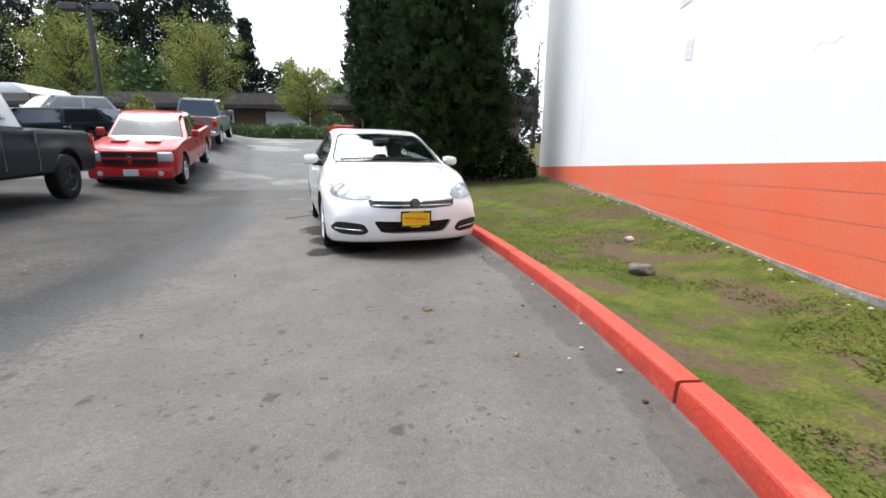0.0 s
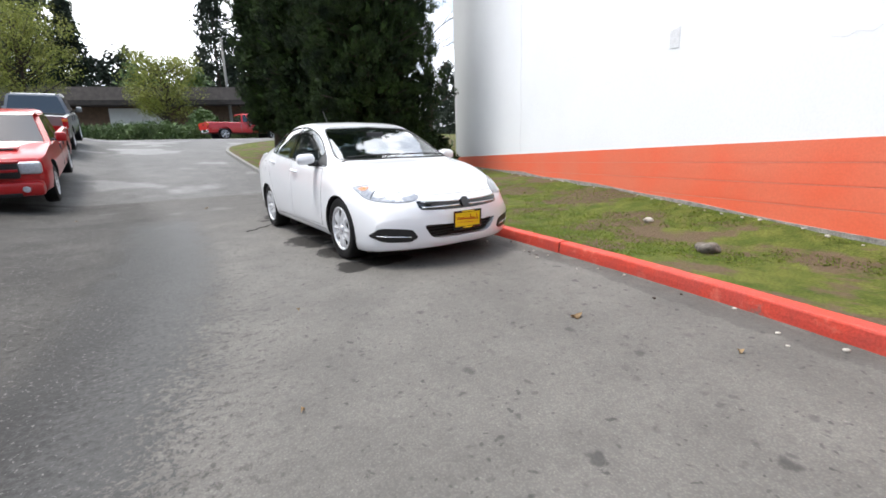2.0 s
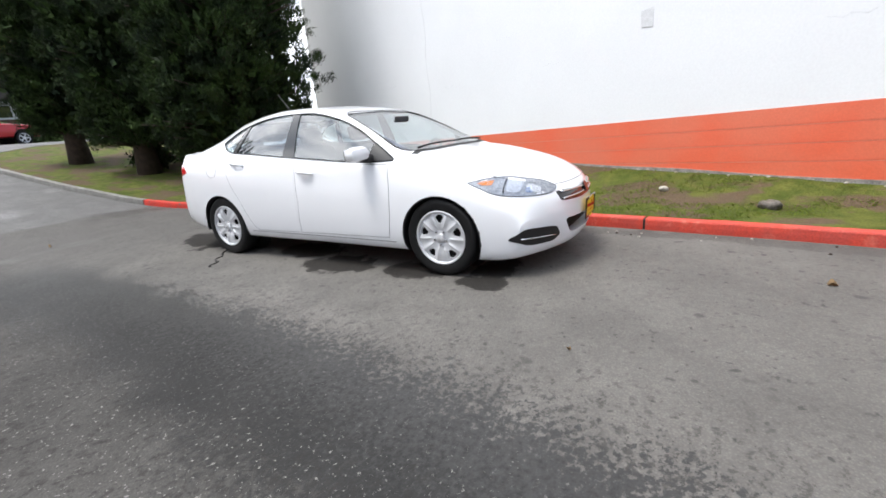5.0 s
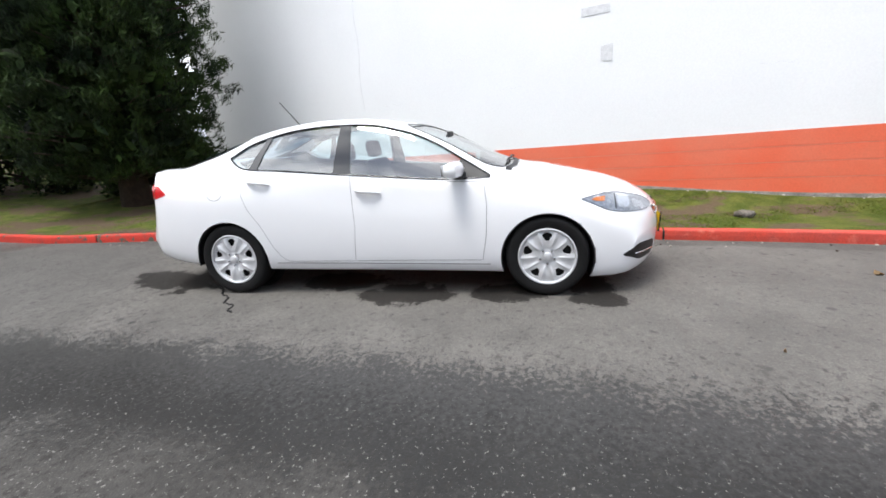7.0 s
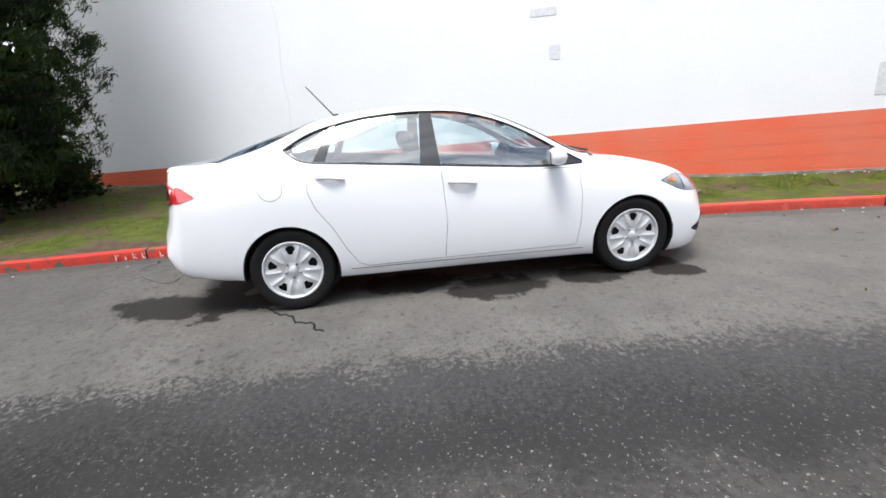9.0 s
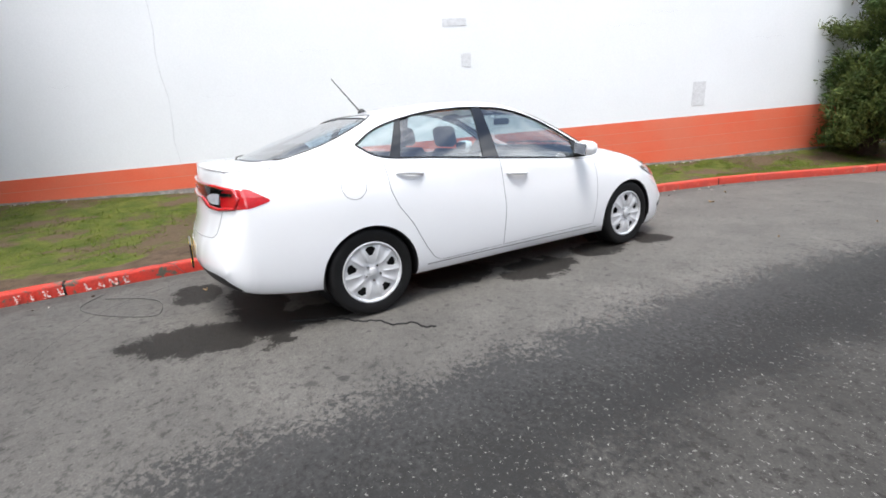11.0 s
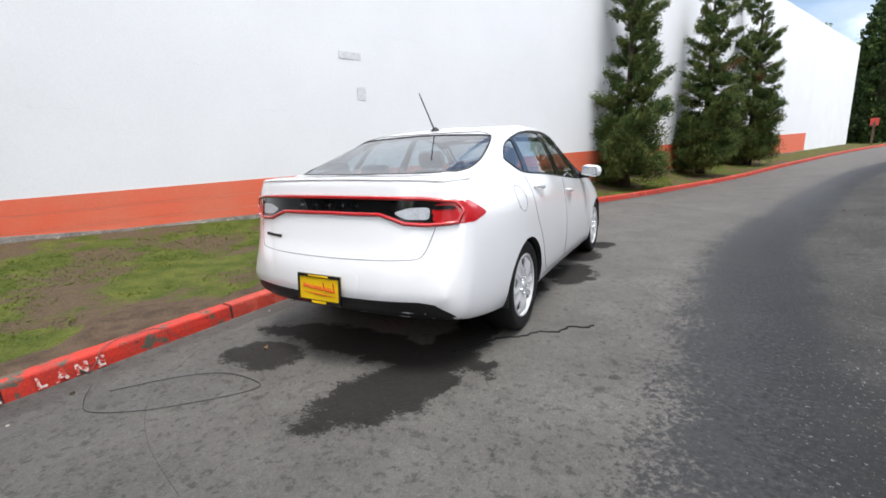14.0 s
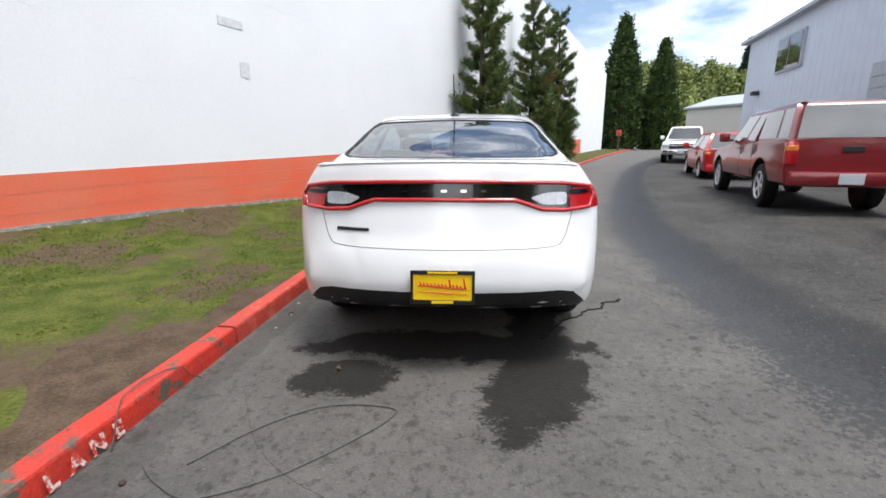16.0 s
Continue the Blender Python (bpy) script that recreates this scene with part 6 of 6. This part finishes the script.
# ---- other vehicles ----
def vehicle(name, label, m, paint, L=5.5, W=0.98, lo=0.42, hood=1.12, belt=1.18, roof=1.86, nose=0.10, ws=(1.05, 0.45), rw=(-1.05, -0.85), bed=True, canopy=False, axles=(1.75, -1.75), tr=0.39, doors=2, grille="bars", category="pickup truck", group="", trim=None):
    """A pickup or estate: body with wheel arches and bed, cab, glass, lamps, bumpers and wheels."""
    v = empty(name, m, label, category, group)
    h = L / 2
    top = pchip([(h, lo + 0.35), (h - 0.03, hood - 0.22), (h - 0.12, hood - 0.10), (h - 0.5, hood - 0.04), (ws[0], hood + 0.04), (ws[0] - 0.1, belt), (rw[0], belt), (rw[0] - 0.1, belt + 0.02), (-h + 0.05, belt + 0.02), (-h, belt)])
    wid = pchip([(h, W - 0.16), (h - 0.12, W - 0.06), (h - 0.5, W - 0.01), (0, W), (-h + 0.15, W - 0.01), (-h, W - 0.03)])
    rows = []
    for y in sorted(set([float(a) for a in np.linspace(-h, h, 46)] + [h - 0.03, h - 0.07, h - 0.12])):
        w, t = wid(y), top(y)
        half = [(0, lo), (w - 0.10, lo), (w - 0.03, lo + 0.05), (w, lo + 0.3 * (t - lo)), (w, lo + 0.62 * (t - lo)), (w - 0.035, lo + 0.72 * (t - lo)), (w - 0.03, t - 0.10), (w - 0.05, t - 0.03), (w - 0.10, t), (w * 0.5, t + 0.02), (0, t + 0.025)]
        bow = nose * smooth01((y - 1.0) / (h - 1.0))
        rows.append([(x, y - bow * (x / w) ** 2, z) for x, z in half] + [(-x, y - bow * (x / w) ** 2, z) for x, z in half[-2:0:-1]])
    bm = grid_mesh(rows, close=True)
    vs = list(bm.verts)
    k = len(rows[0])
    bm.faces.new(vs[:k])
    bm.faces.new(vs[-k:])
    bmesh.ops.recalc_face_normals(bm, faces=bm.faces)
    cutters = []
    for ay in axles:
        for s in (1, -1):
            cutters.append(prism([(ay + (tr + 0.09) * math.cos(a), tr + 0.02 + (tr + 0.09) * math.sin(a)) for a in [2 * math.pi * i / 32 for i in range(32)]], "X", s * (W - 0.32), s * (W + 0.3)))
    if bed and not canopy:
        cutters.append(prism([(-W + 0.12, -h + 0.10), (W - 0.12, -h + 0.10), (W - 0.12, rw[0] - 0.12), (-W + 0.12, rw[0] - 0.12)], "Z", 0.75, 2.5))
    bm = cut(bm, cutters)
    for f in bm.faces:
        c = f.calc_center_median()
        r = min(math.hypot(c.y - a, c.z - tr - 0.02) for a in axles)
        f.material_index = 1 if (r < tr + 0.092 and abs(c.x) < W - 0.045) or c.z < lo + 0.02 or (bed and not canopy and c.z < 0.8 and abs(c.x) < W - 0.13 and c.y < rw[0]) else 0
    part("body", bm, [paint, M_BLACK_PLASTIC], v, "painted body", smooth=True)

    def house(nm, y0b, y0t, y1b, y1t, zb, zt, splits, inset=0.22):
        """A glazed upper body between two slanting ends."""
        bm = bmesh.new()
        wb, wt = W - 0.06, W - inset - 0.04
        P = {}
        rows = []
        for t in (0, 0.5, 0.86, 0.96, 1.0):
            z = zb + (zt - zb) * t
            sh = 0 if t < 0.9 else (0.03 if t < 1 else 0.10)
            ya, yb = y0b + (y0t - y0b) * min(t, 1) - sh, y1b + (y1t - y1b) * min(t, 1) + sh
            w = wb + (wt - wb) * t - sh
            rows.append([(w, ya, z), (w, yb, z), (-w, yb, z), (-w, ya, z)])
        bm = grid_mesh(rows, close=True)
        q = list(bm.verts)
        bm.faces.new(q[-4:])
        bmesh.ops.recalc_face_normals(bm, faces=bm.faces)
        bmesh.ops.bevel(bm, geom=[e for e in bm.edges if abs((e.verts[0].co - e.verts[1].co).normalized().z) > 0.5], offset=0.09, segments=4, affect="EDGES")
        hs = part(nm, bm, paint, v, "painted " + nm.replace("_", " "), smooth=True)

        def quad(a, b, c, d, nm2, lab, off):
            n = (Vector(b) - Vector(a)).cross(Vector(d) - Vector(a)).normalized()
            if n.dot((Vector(a) + Vector(c)) / 2 - Vector((0, (y0b + y1b) / 2, (zb + zt) / 2))) < 0:
                n = -n
            g = bmesh.new()
            g.faces.new([g.verts.new(Vector(p) + n * off) for p in (a, b, c, d)])
            bmesh.ops.recalc_face_normals(g, faces=g.faces)
            if list(g.faces)[0].normal.dot(n) < 0:
                bmesh.ops.reverse_faces(g, faces=g.faces)
            bmesh.ops.solidify(g, geom=list(g.faces), thickness=0.012)
            part(nm2, g, M_DARK_GLASS, hs, lab)

        def side(s, t, yy):
            return (s * (wb + (wt - wb) * t), yy, zb + (zt - zb) * t)

        t0, t1 = 0.06, 0.84
        for s in (1, -1):
            ya = lambda t: y0b + (y0t - y0b) * t
            yb = lambda t: y1b + (y1t - y1b) * t
            for u0, u1 in splits:
                quad(side(s, t0, ya(t0) + (yb(t0) - ya(t0)) * u0), side(s, t0, ya(t0) + (yb(t0) - ya(t0)) * u1), side(s, t1, ya(t1) + (yb(t1) - ya(t1)) * u1), side(s, t1, ya(t1) + (yb(t1) - ya(t1)) * u0), "side_window", "dark side window", 0.006)
        for yb_, yt_, nm2 in ((y0b, y0t, "windscreen"), (y1b, y1t, "rear_window")):
            f = lambda t, sx: (sx * (wb + (wt - wb) * t - 0.09), yb_ + (yt_ - yb_) * t, zb + (zt - zb) * t)
            quad(f(0.05, -1), f(0.05, 1), f(0.88, 1), f(0.88, -1), nm2, "dark reflecting glass", 0.008)
        return hs

    sp = [(0.10, 0.50), (0.54, 0.93)] if doors == 4 else [(0.12, 0.60), (0.66, 0.93)]
    house("cab", ws[0], ws[1], rw[0], rw[1], belt - 0.02, roof, sp)
    if canopy:
        house("canopy", rw[0] - 0.05, rw[0] - 0.07, -h + 0.02, -h + 0.22, belt, roof - 0.02, [(0.06, 0.62), (0.68, 0.95)], 0.13)
    for ay in axles:
        for s in (1, -1):
            wl = new("wheel")
            wl.parent = v
            wl.matrix_basis = pose(s * (W - 0.14), ay, tr) @ pose(0, 0, 0, 0, 0, 0 if s > 0 else 180)
            part("tyre", lathe([(0.24, -0.10), (tr - 0.06, -0.12), (tr - 0.01, -0.10), (tr, -0.06), (tr, 0.06), (tr - 0.01, 0.10), (tr - 0.06, 0.12), (0.26, 0.115), (0.24, 0.09)], 36), M_RUBBER, wl, "black chunky tyre", smooth=True)
            part("wheel_dish", lathe([(0.222, 0.085), (0.20, 0.05), (0.0, 0.05)], 36), M_STEEL, wl, "dark wheel dish", smooth=True)
            part("hub_cap", lathe([(0.075, 0.05), (0.07, 0.085), (0.05, 0.10), (0.0, 0.105)], 24), M_ALLOY if paint is not M_DARK_PAINT else M_STEEL, wl, "round hub cap", smooth=True)
            part("rim", lathe([(0.247, 0.105), (0.245, 0.112), (0.232, 0.117), (0.218, 0.10), (0.214, 0.07)], 36, cap=False), M_ALLOY if paint is not M_DARK_PAINT else M_STEEL, wl, "metal wheel rim", smooth=True)
            for q in range(5):
                an = 2 * math.pi * q / 5
                part("spoke", boxed((0.085, 0.14, 0), (0.03, 0.17, 0.062), 0.012, Matrix.Rotation(an, 4, "X")), M_ALLOY if paint is not M_DARK_PAINT else M_STEEL, wl)
    br = M_CHROME if trim is None else trim
    fb = part("front_bumper", boxed((0, h - 0.06, lo + 0.12), (2 * W - 0.24, 0.26, 0.28), 0.07), br, v, "front bumper", smooth=True)
    part("number_plate", boxed((0, 0.0, 0), (0.31, 0.015, 0.16), 0.004, Matrix.Translation((0, h + 0.08, lo + 0.14))), M_PLATE_WHITE, fb, "pale number plate")
    rb = part("rear_bumper", boxed((0, -h - 0.03, lo + 0.12), (2 * W - 0.16, 0.16, 0.22), 0.05), br, v, "rear bumper", smooth=True)
    part("number_plate", boxed((0, 0, 0), (0.31, 0.015, 0.16), 0.004, Matrix.Translation((0.0, -h - 0.115, lo + 0.13))), M_PLATE_WHITE, rb, "pale number plate")
    gz = (lo + 0.28 + hood - 0.14) / 2
    gh = hood - 0.18 - lo - 0.28
    gr = part("grille", boxed((0, h - 0.02, gz + 0.02), (2 * W - 0.86, 0.10, gh), 0.03), M_BLACK_PLASTIC, v, "dark grille", smooth=True)
    gt = paint if grille == "cross" else M_CHROME
    part("grille_bar", boxed((0, h + 0.035, gz + 0.02), (2 * W - 0.88, 0.03, 0.05), 0.01), gt, gr)
    if grille == "cross":
        for s in (1, -1):
            part("bonnet_scoop", boxed((s * 0.36, h - 0.95, hood + 0.015), (0.34, 0.62, 0.07), 0.03), paint, v, "raised bonnet scoop", smooth=True)
            part("scoop_mouth", boxed((s * 0.36, h - 0.65, hood + 0.018), (0.24, 0.04, 0.035), 0.008), M_BLACK_PLASTIC, v, "black scoop mouth")
            part("fog_light", lathe([(0.0, 0.02), (0.05, 0.015), (0.06, 0.0)], 16, "Z"), M_REFLECTOR, fb, "round fog light").matrix_basis = pose(s * 0.62, h + 0.075, lo + 0.12, -90)
            for dz in (-0.11, 0.11):
                part("grille_mesh", boxed((s * 0.28, h + 0.034, gz + 0.02 + dz * gh * 2), (0.48, 0.012, 0.012), 0.003), M_STEEL, gr)
        part("lower_intake", boxed((0, h + 0.07, lo + 0.02), (1.1, 0.03, 0.07), 0.01), M_BLACK_PLASTIC, fb, "black lower intake")
        part("grille_bar", boxed((0, h + 0.035, gz + 0.02), (0.07, 0.035, gh), 0.01), gt, gr)
        part("grille_rim", boxed((0, h + 0.02, gz + gh / 2 + 0.03), (2 * W - 0.8, 0.08, 0.05), 0.02), gt, gr)
        part("badge_bar", boxed((0, h + 0.055, gz + 0.03), (0.10, 0.02, 0.08), 0.01), M_CHROME, gr)
    for s in (1, -1):
        part("headlight", boxed((s * (W - 0.28), h - 0.10, gz + 0.05), (0.34, 0.20, gh * 0.75), 0.05, None), M_REFLECTOR, v, "clear headlight", smooth=True)
        part("tail_light", boxed((s * (W - 0.10), -h + 0.02, belt - 0.20), (0.16, 0.12, 0.34), 0.02), M_RED_LENS, v, "red tail light", smooth=True)
        part("amber_light", boxed((s * (W - 0.10), -h + 0.015, belt - 0.12), (0.162, 0.125, 0.09), 0.02), M_AMBER, v, "amber lens")
        mi = part("door_mirror", boxed((s * (W + 0.12), ws[0] - 0.30, belt + 0.10), (0.20, 0.12, 0.20), 0.04), paint, v, "door mirror", smooth=True)
        part("mirror_arm", boxed((s * (W + 0.0), ws[0] - 0.30, belt + 0.04), (0.12, 0.06, 0.05), 0.015), M_BLACK_PLASTIC, mi)
        part("door_handle", boxed((s * (W + 0.0), (ws[0] + rw[0]) / 2 - 0.1, belt - 0.13), (0.03, 0.18, 0.04), 0.01), br, v, "door handle")
        part("shut_line", boxed((s * (W - 0.012), (ws[0] + rw[0]) / 2 - 0.22, (lo + belt) / 2 + 0.03), (0.03, 0.008, belt - lo - 0.2), 0), M_SEAM, v)
        part("shut_line", boxed((s * (W - 0.012), rw[0] - 0.06, (lo + belt) / 2 + 0.03), (0.03, 0.010, belt - lo - 0.12), 0), M_SEAM, v)
    if bed:
        part("tailgate_handle", boxed((0, -h - 0.005, belt - 0.14), (0.26, 0.03, 0.09), 0.01), M_BLACK_PLASTIC, v, "black tailgate handle")
    return v


def park(x, y, heading, length):
    """A pose on the lot, following its slope along the vehicle."""
    d = Vector((-math.sin(radians(heading)), math.cos(radians(heading)), 0))
    a, b = Vector((x, y, 0)) + d * 1.6, Vector((x, y, 0)) - d * 1.6
    za, zb = ground_z(a.x, a.y), ground_z(b.x, b.y)
    return pose(x, y, (za + zb) / 2, math.degrees(math.atan2(za - zb, 3.2)), 0, heading)


VG = "parked vehicles on the lot"
vehicle("pickup_truck", "bright red pickup truck with a cross-bar grille", park(-3.6, 15.4, 180, 5.6), M_RED_PAINT, 5.6, 1.0, 0.36, 1.12, 1.14, 1.74, grille="cross", ws=(1.15, 0.38), rw=(-0.75, -0.6), axles=(1.85, -1.72), doors=2, group=VG, trim=M_RED_PAINT)
vehicle("pickup_truck", "silver-grey crew-cab pickup truck with an open bed", park(-3.75, 24.0, 0, 5.7), M_SILVER_PAINT, 5.7, 0.98, 0.45, 1.14, 1.20, 1.90, ws=(1.35, 0.75), rw=(-0.9, -0.75), axles=(1.9, -1.8), doors=4, group=VG)
vehicle("pickup_truck", "dark blue-grey pickup truck with black wheels", park(-4.92, 8.35, 176, 5.6), M_DARK_PAINT, 5.6, 0.98, 0.48, 1.16, 1.24, 1.92, ws=(1.2, 0.6), rw=(-0.8, -0.65), axles=(1.85, -1.75), tr=0.41, doors=4, group=VG, trim=M_BLACK_PLASTIC)
vehicle("pickup_truck", "dark red pickup truck with a glazed canopy", park(-5.33, 1.55, 164, 5.2), M_DARKRED_PAINT, 5.3, 0.87, 0.44, 1.08, 1.15, 1.76, ws=(0.95, 0.35), rw=(-0.95, -0.95), canopy=True, axles=(1.6, -1.55), tr=0.375, group=VG, trim=M_DARKRED_PAINT)
vehicle("hatchback_car", "small bright red hatchback car", park(-7.6, -5.3, 164, 4.0), M_RED_PAINT, 4.0, 0.84, 0.25, 0.92, 0.95, 1.48, ws=(1.05, 0.3), rw=(-1.85, -1.5), bed=False, axles=(1.25, -1.25), tr=0.31, doors=4, category="car", group=VG, trim=M_RED_PAINT)
vehicle("pickup_truck", "white pickup truck facing the lane", park(-10.6, -14.6, -28, 5.4), M_WHITE_PAINT, 5.4, 0.97, 0.45, 1.12, 1.18, 1.84, ws=(1.1, 0.5), rw=(-0.9, -0.75), axles=(1.75, -1.75), group=VG)
vehicle("pickup_truck", "red single-cab pickup truck beside the street hedge", pose(5.6, 35.0, 2.06, 0, 0, -80), M_RED_PAINT, 5.2, 0.92, 0.42, 1.06, 1.10, 1.70, ws=(0.95, 0.4), rw=(-0.45, -0.35), axles=(1.65, -1.6), tr=0.36, group=VG)
x, y = at0(70, 14.0)
vehicle("estate_car", "dark blue estate car on the lot", park(x, y, 140, 4.6), M_DARK_PAINT, 4.6, 0.90, 0.28, 0.92, 0.96, 1.42, ws=(1.1, 0.4), rw=(-2.2, -1.9), bed=False, axles=(1.4, -1.4), tr=0.35, doors=4, category="car", group=VG)
x, y = at0(130, 21)
vehicle("estate_car", "silver estate car on the lot", park(x, y, 140, 4.6), M_SILVER_PAINT, 4.6, 0.90, 0.32, 1.0, 1.02, 1.6, ws=(1.1, 0.4), rw=(-2.2, -1.9), bed=False, axles=(1.4, -1.4), tr=0.33, doors=4, category="car", group=VG)

# white canopy tent on the lot
x, y = at0(45, 25)
tent = empty("canopy_tent", pose(x, y, ground_z(x, y), 0, 0, -19) @ Matrix.Diagonal((1.0, 1.0, 0.6, 1.0)), "white fabric canopy tent on thin poles", "tent")
for a in (-2.6, 2.6):
    for b in (-1.5, 1.5):
        part("pole", tube([(a, b, 0), (a, b, 2.5)], 0.03, 8), M_STEEL, tent)
tb = bmesh.new()
box(tb, (0, 0, 2.75), (5.4, 3.2, 0.5), 0.05)
for vtx in tb.verts:
    if vtx.co.z > 2.8:
        vtx.co.x *= 0.72
        vtx.co.z += 0.35
part("fabric", tb, M_PANEL_WHITE, tent, "white sagging fabric roof", smooth=True)

# grass island with a red kerb among the parked vehicles
isl = empty("island", pose(-9.3, 15.0, ground_z(-9.3, 15.0) - 0.02, 0, 0, -20), "small grass island edged by a red kerb", "island", kind="structure")
part("kerbstone", boxed((0, 0, 0.05), (6.0, 1.8, 0.22), 0.05), M_KERB_RED, isl, "red painted kerb")
part("lawn", boxed((0, 0, 0.16), (5.7, 1.5, 0.10), 0.04), M_GRASS, isl, "green turf")

# ---- small things on the ground ----
rnd = random.Random(12)
bm = bmesh.new()
bmesh.ops.create_icosphere(bm, subdivisions=3, radius=0.095)
for vtx in bm.verts:
    n = noise.noise(vtx.co * 14) * 0.03 + noise.noise(vtx.co * 40) * 0.012
    vtx.co = Vector((vtx.co.x * 1.25, vtx.co.y, min(vtx.co.z, 0.06) * 0.75)) + vtx.co.normalized() * n
st = part("tree_stump", bm, mat("weathered_stump", (0.16, 0.14, 0.12), 0.9, var=0.5, scale=18, bscale=90, bump=0.01), smooth="all")
st.location = (2.85, 2.95, verge_z(2.85, 2.95) + 0.035)
tagged(st, "low weathered grey stump in the lawn", "stump")


def pebble(x, y, z, r, material, label, cat):
    bm = bmesh.new()
    bmesh.ops.create_icosphere(bm, subdivisions=2, radius=r)
    for vtx in bm.verts:
        vtx.co += vtx.co.normalized() * noise.noise(vtx.co * 40 + Vector((x, y, 0))) * r * 0.5
        vtx.co.z *= 0.6
    ob = part(cat, bm, material, smooth="all")
    ob.location = (x, y, z + r * 0.4)
    return tagged(ob, label, cat, "loose stones")


M_STONE = mat("pale_stone", (0.42, 0.39, 0.34), 0.85, var=0.3, scale=20)
pebble(3.62, 3.98, verge_z(3.62, 3.98), 0.06, M_STONE, "pale stone lying in the lawn", "stone")
for i in range(60):
    y = rnd.uniform(0.0, 12)
    pebble(WALL_X(y) - rnd.uniform(0.06, 0.3), y, WALL_FOOT(y) + 0.005, rnd.uniform(0.005, 0.021), M_STONE, "pale rubble at the wall foot", "stone")
for i in range(40):
    y = rnd.uniform(-1, 12)
    x = KERB_X(y) - rnd.uniform(0.03, 0.35)
    pebble(x, y, ground_z(x, y), rnd.uniform(0.006, 0.016), M_STONE if i % 3 else M_BARK, "small stone in the gutter", "stone")
# dry leaves on the asphalt
M_DRY = mat("dry_brown_leaf", (0.30, 0.20, 0.10), 0.8, var=0.3, scale=30)
for i, (x, y) in enumerate([(0.86, 2.83)] + [(rnd.uniform(-3.5, 2.0), rnd.uniform(0.5, 12)) for _ in range(14)]):
    bm = bmesh.new()
    s = 0.04 if i < 1 else rnd.uniform(0.008, 0.022)
    ring = [bm.verts.new((s * math.cos(a) * (1 + 0.4 * math.cos(3 * a)), 0.7 * s * math.sin(a), 0.012 * math.cos(2 * a + i))) for a in [2 * math.pi * k / 10 for k in range(10)]]
    bm.faces.new(ring)
    bmesh.ops.solidify(bm, geom=list(bm.faces), thickness=0.002)
    ob = part("dry_leaf", bm, M_DRY)
    ob.matrix_world = pose(x, y, ground_z(x, y) + 0.014, 0, 0, rnd.uniform(0, 360))
    tagged(ob, "curled dry brown leaf on the asphalt", "leaf", "dry leaves")
# a loop of thin cable behind the car and a tarred crack by its wheel
M_CABLE = mat("grey_cable_sheath", (0.085, 0.083, 0.080), 0.6, var=0.2, scale=20)
loop = [(2.14, 9.85), (1.95, 9.59), (1.72, 9.43), (1.43, 9.43), (1.43, 9.53), (1.60, 9.73), (1.79, 9.90), (2.02, 10.01), (2.19, 9.95), (2.30, 9.87)]
tagged(part("cable", tube([(a, b, ground_z(a, b) + 0.006) for a, b in spline(loop, 5)], 0.0028, 6), M_CABLE, smooth="all"), "thin grey cable lying in a loose loop", "cable")
over = [(-0.05, 9.80, 0.006), (-0.022, 9.74, 0.05), (-0.012, 9.70, 0.12), (0.05, 9.60, 0.126), (0.06, 9.48, 0.126), (0.03, 9.36, 0.124), (-0.014, 9.30, 0.112), (-0.022, 9.27, 0.05), (-0.05, 9.22, 0.006)]
tagged(part("cable", tube([(KERB_X(b) + a, b, c) for a, b, c in over], 0.0028, 6), M_CABLE, smooth="all"), "thin grey cable draped over the red kerb", "cable")
cr = [(0.62, 8.62), (0.52, 8.45), (0.42, 8.30), (0.30, 8.22), (0.22, 8.10), (0.10, 8.05), (0.04, 7.92), (-0.06, 7.90), (-0.10, 7.83)]
tagged(part("tar_seam", tube([(a + 0.012 * math.sin(i * 2.2), b, 0.001) for i, (a, b) in enumerate(spline(cr, 5))], 0.008, 5), M_RUBBER, smooth="all"), "thin black tar seam in the asphalt", "seam", kind="structure")
for pts in ([(2.2, 9.3), (1.9, 9.75), (1.5, 10.0), (1.0, 10.15)],):
    tagged(part("asphalt_crack", tube([(a, b, -0.001) for a, b in spline(pts, 6)], 0.002, 4), M_RUBBER), "hairline crack in the asphalt", "crack", kind="structure")

# white stencilled words on the kerb's street face
M_STENCIL = mat("worn_white_stencil", (0.66, 0.60, 0.56), 0.8, var=0.3, scale=25)
wear(M_STENCIL, (0.5, 0.04, 0.02), 30.0, 0.47, 0.50)


def stencil(word, y0, step):
    for i, ch in enumerate(word):
        if ch == " ":
            continue
        y = y0 - step * i
        cu = bpy.data.curves.new("letter", "FONT")
        cu.body, cu.size, cu.extrude, cu.offset, cu.align_x = ch, 0.088, 0.001, 0.0045, "CENTER"
        cu.materials.append(M_STENCIL)
        ob = new("letter", cu)
        x, z = KERB_X(y), ground_z(KERB_X(y), y)
        d = (KERB_X(y + 0.05) - KERB_X(y - 0.05)) / 0.1
        ob.matrix_world = Matrix.Translation((x - 0.022, y, z + 0.018)) @ pose(0, 0, 0, 82, 0, -90 - math.degrees(math.atan(d)))
        ob.parent = kerb


stencil("FIRE LANE", 10.50, 0.098)
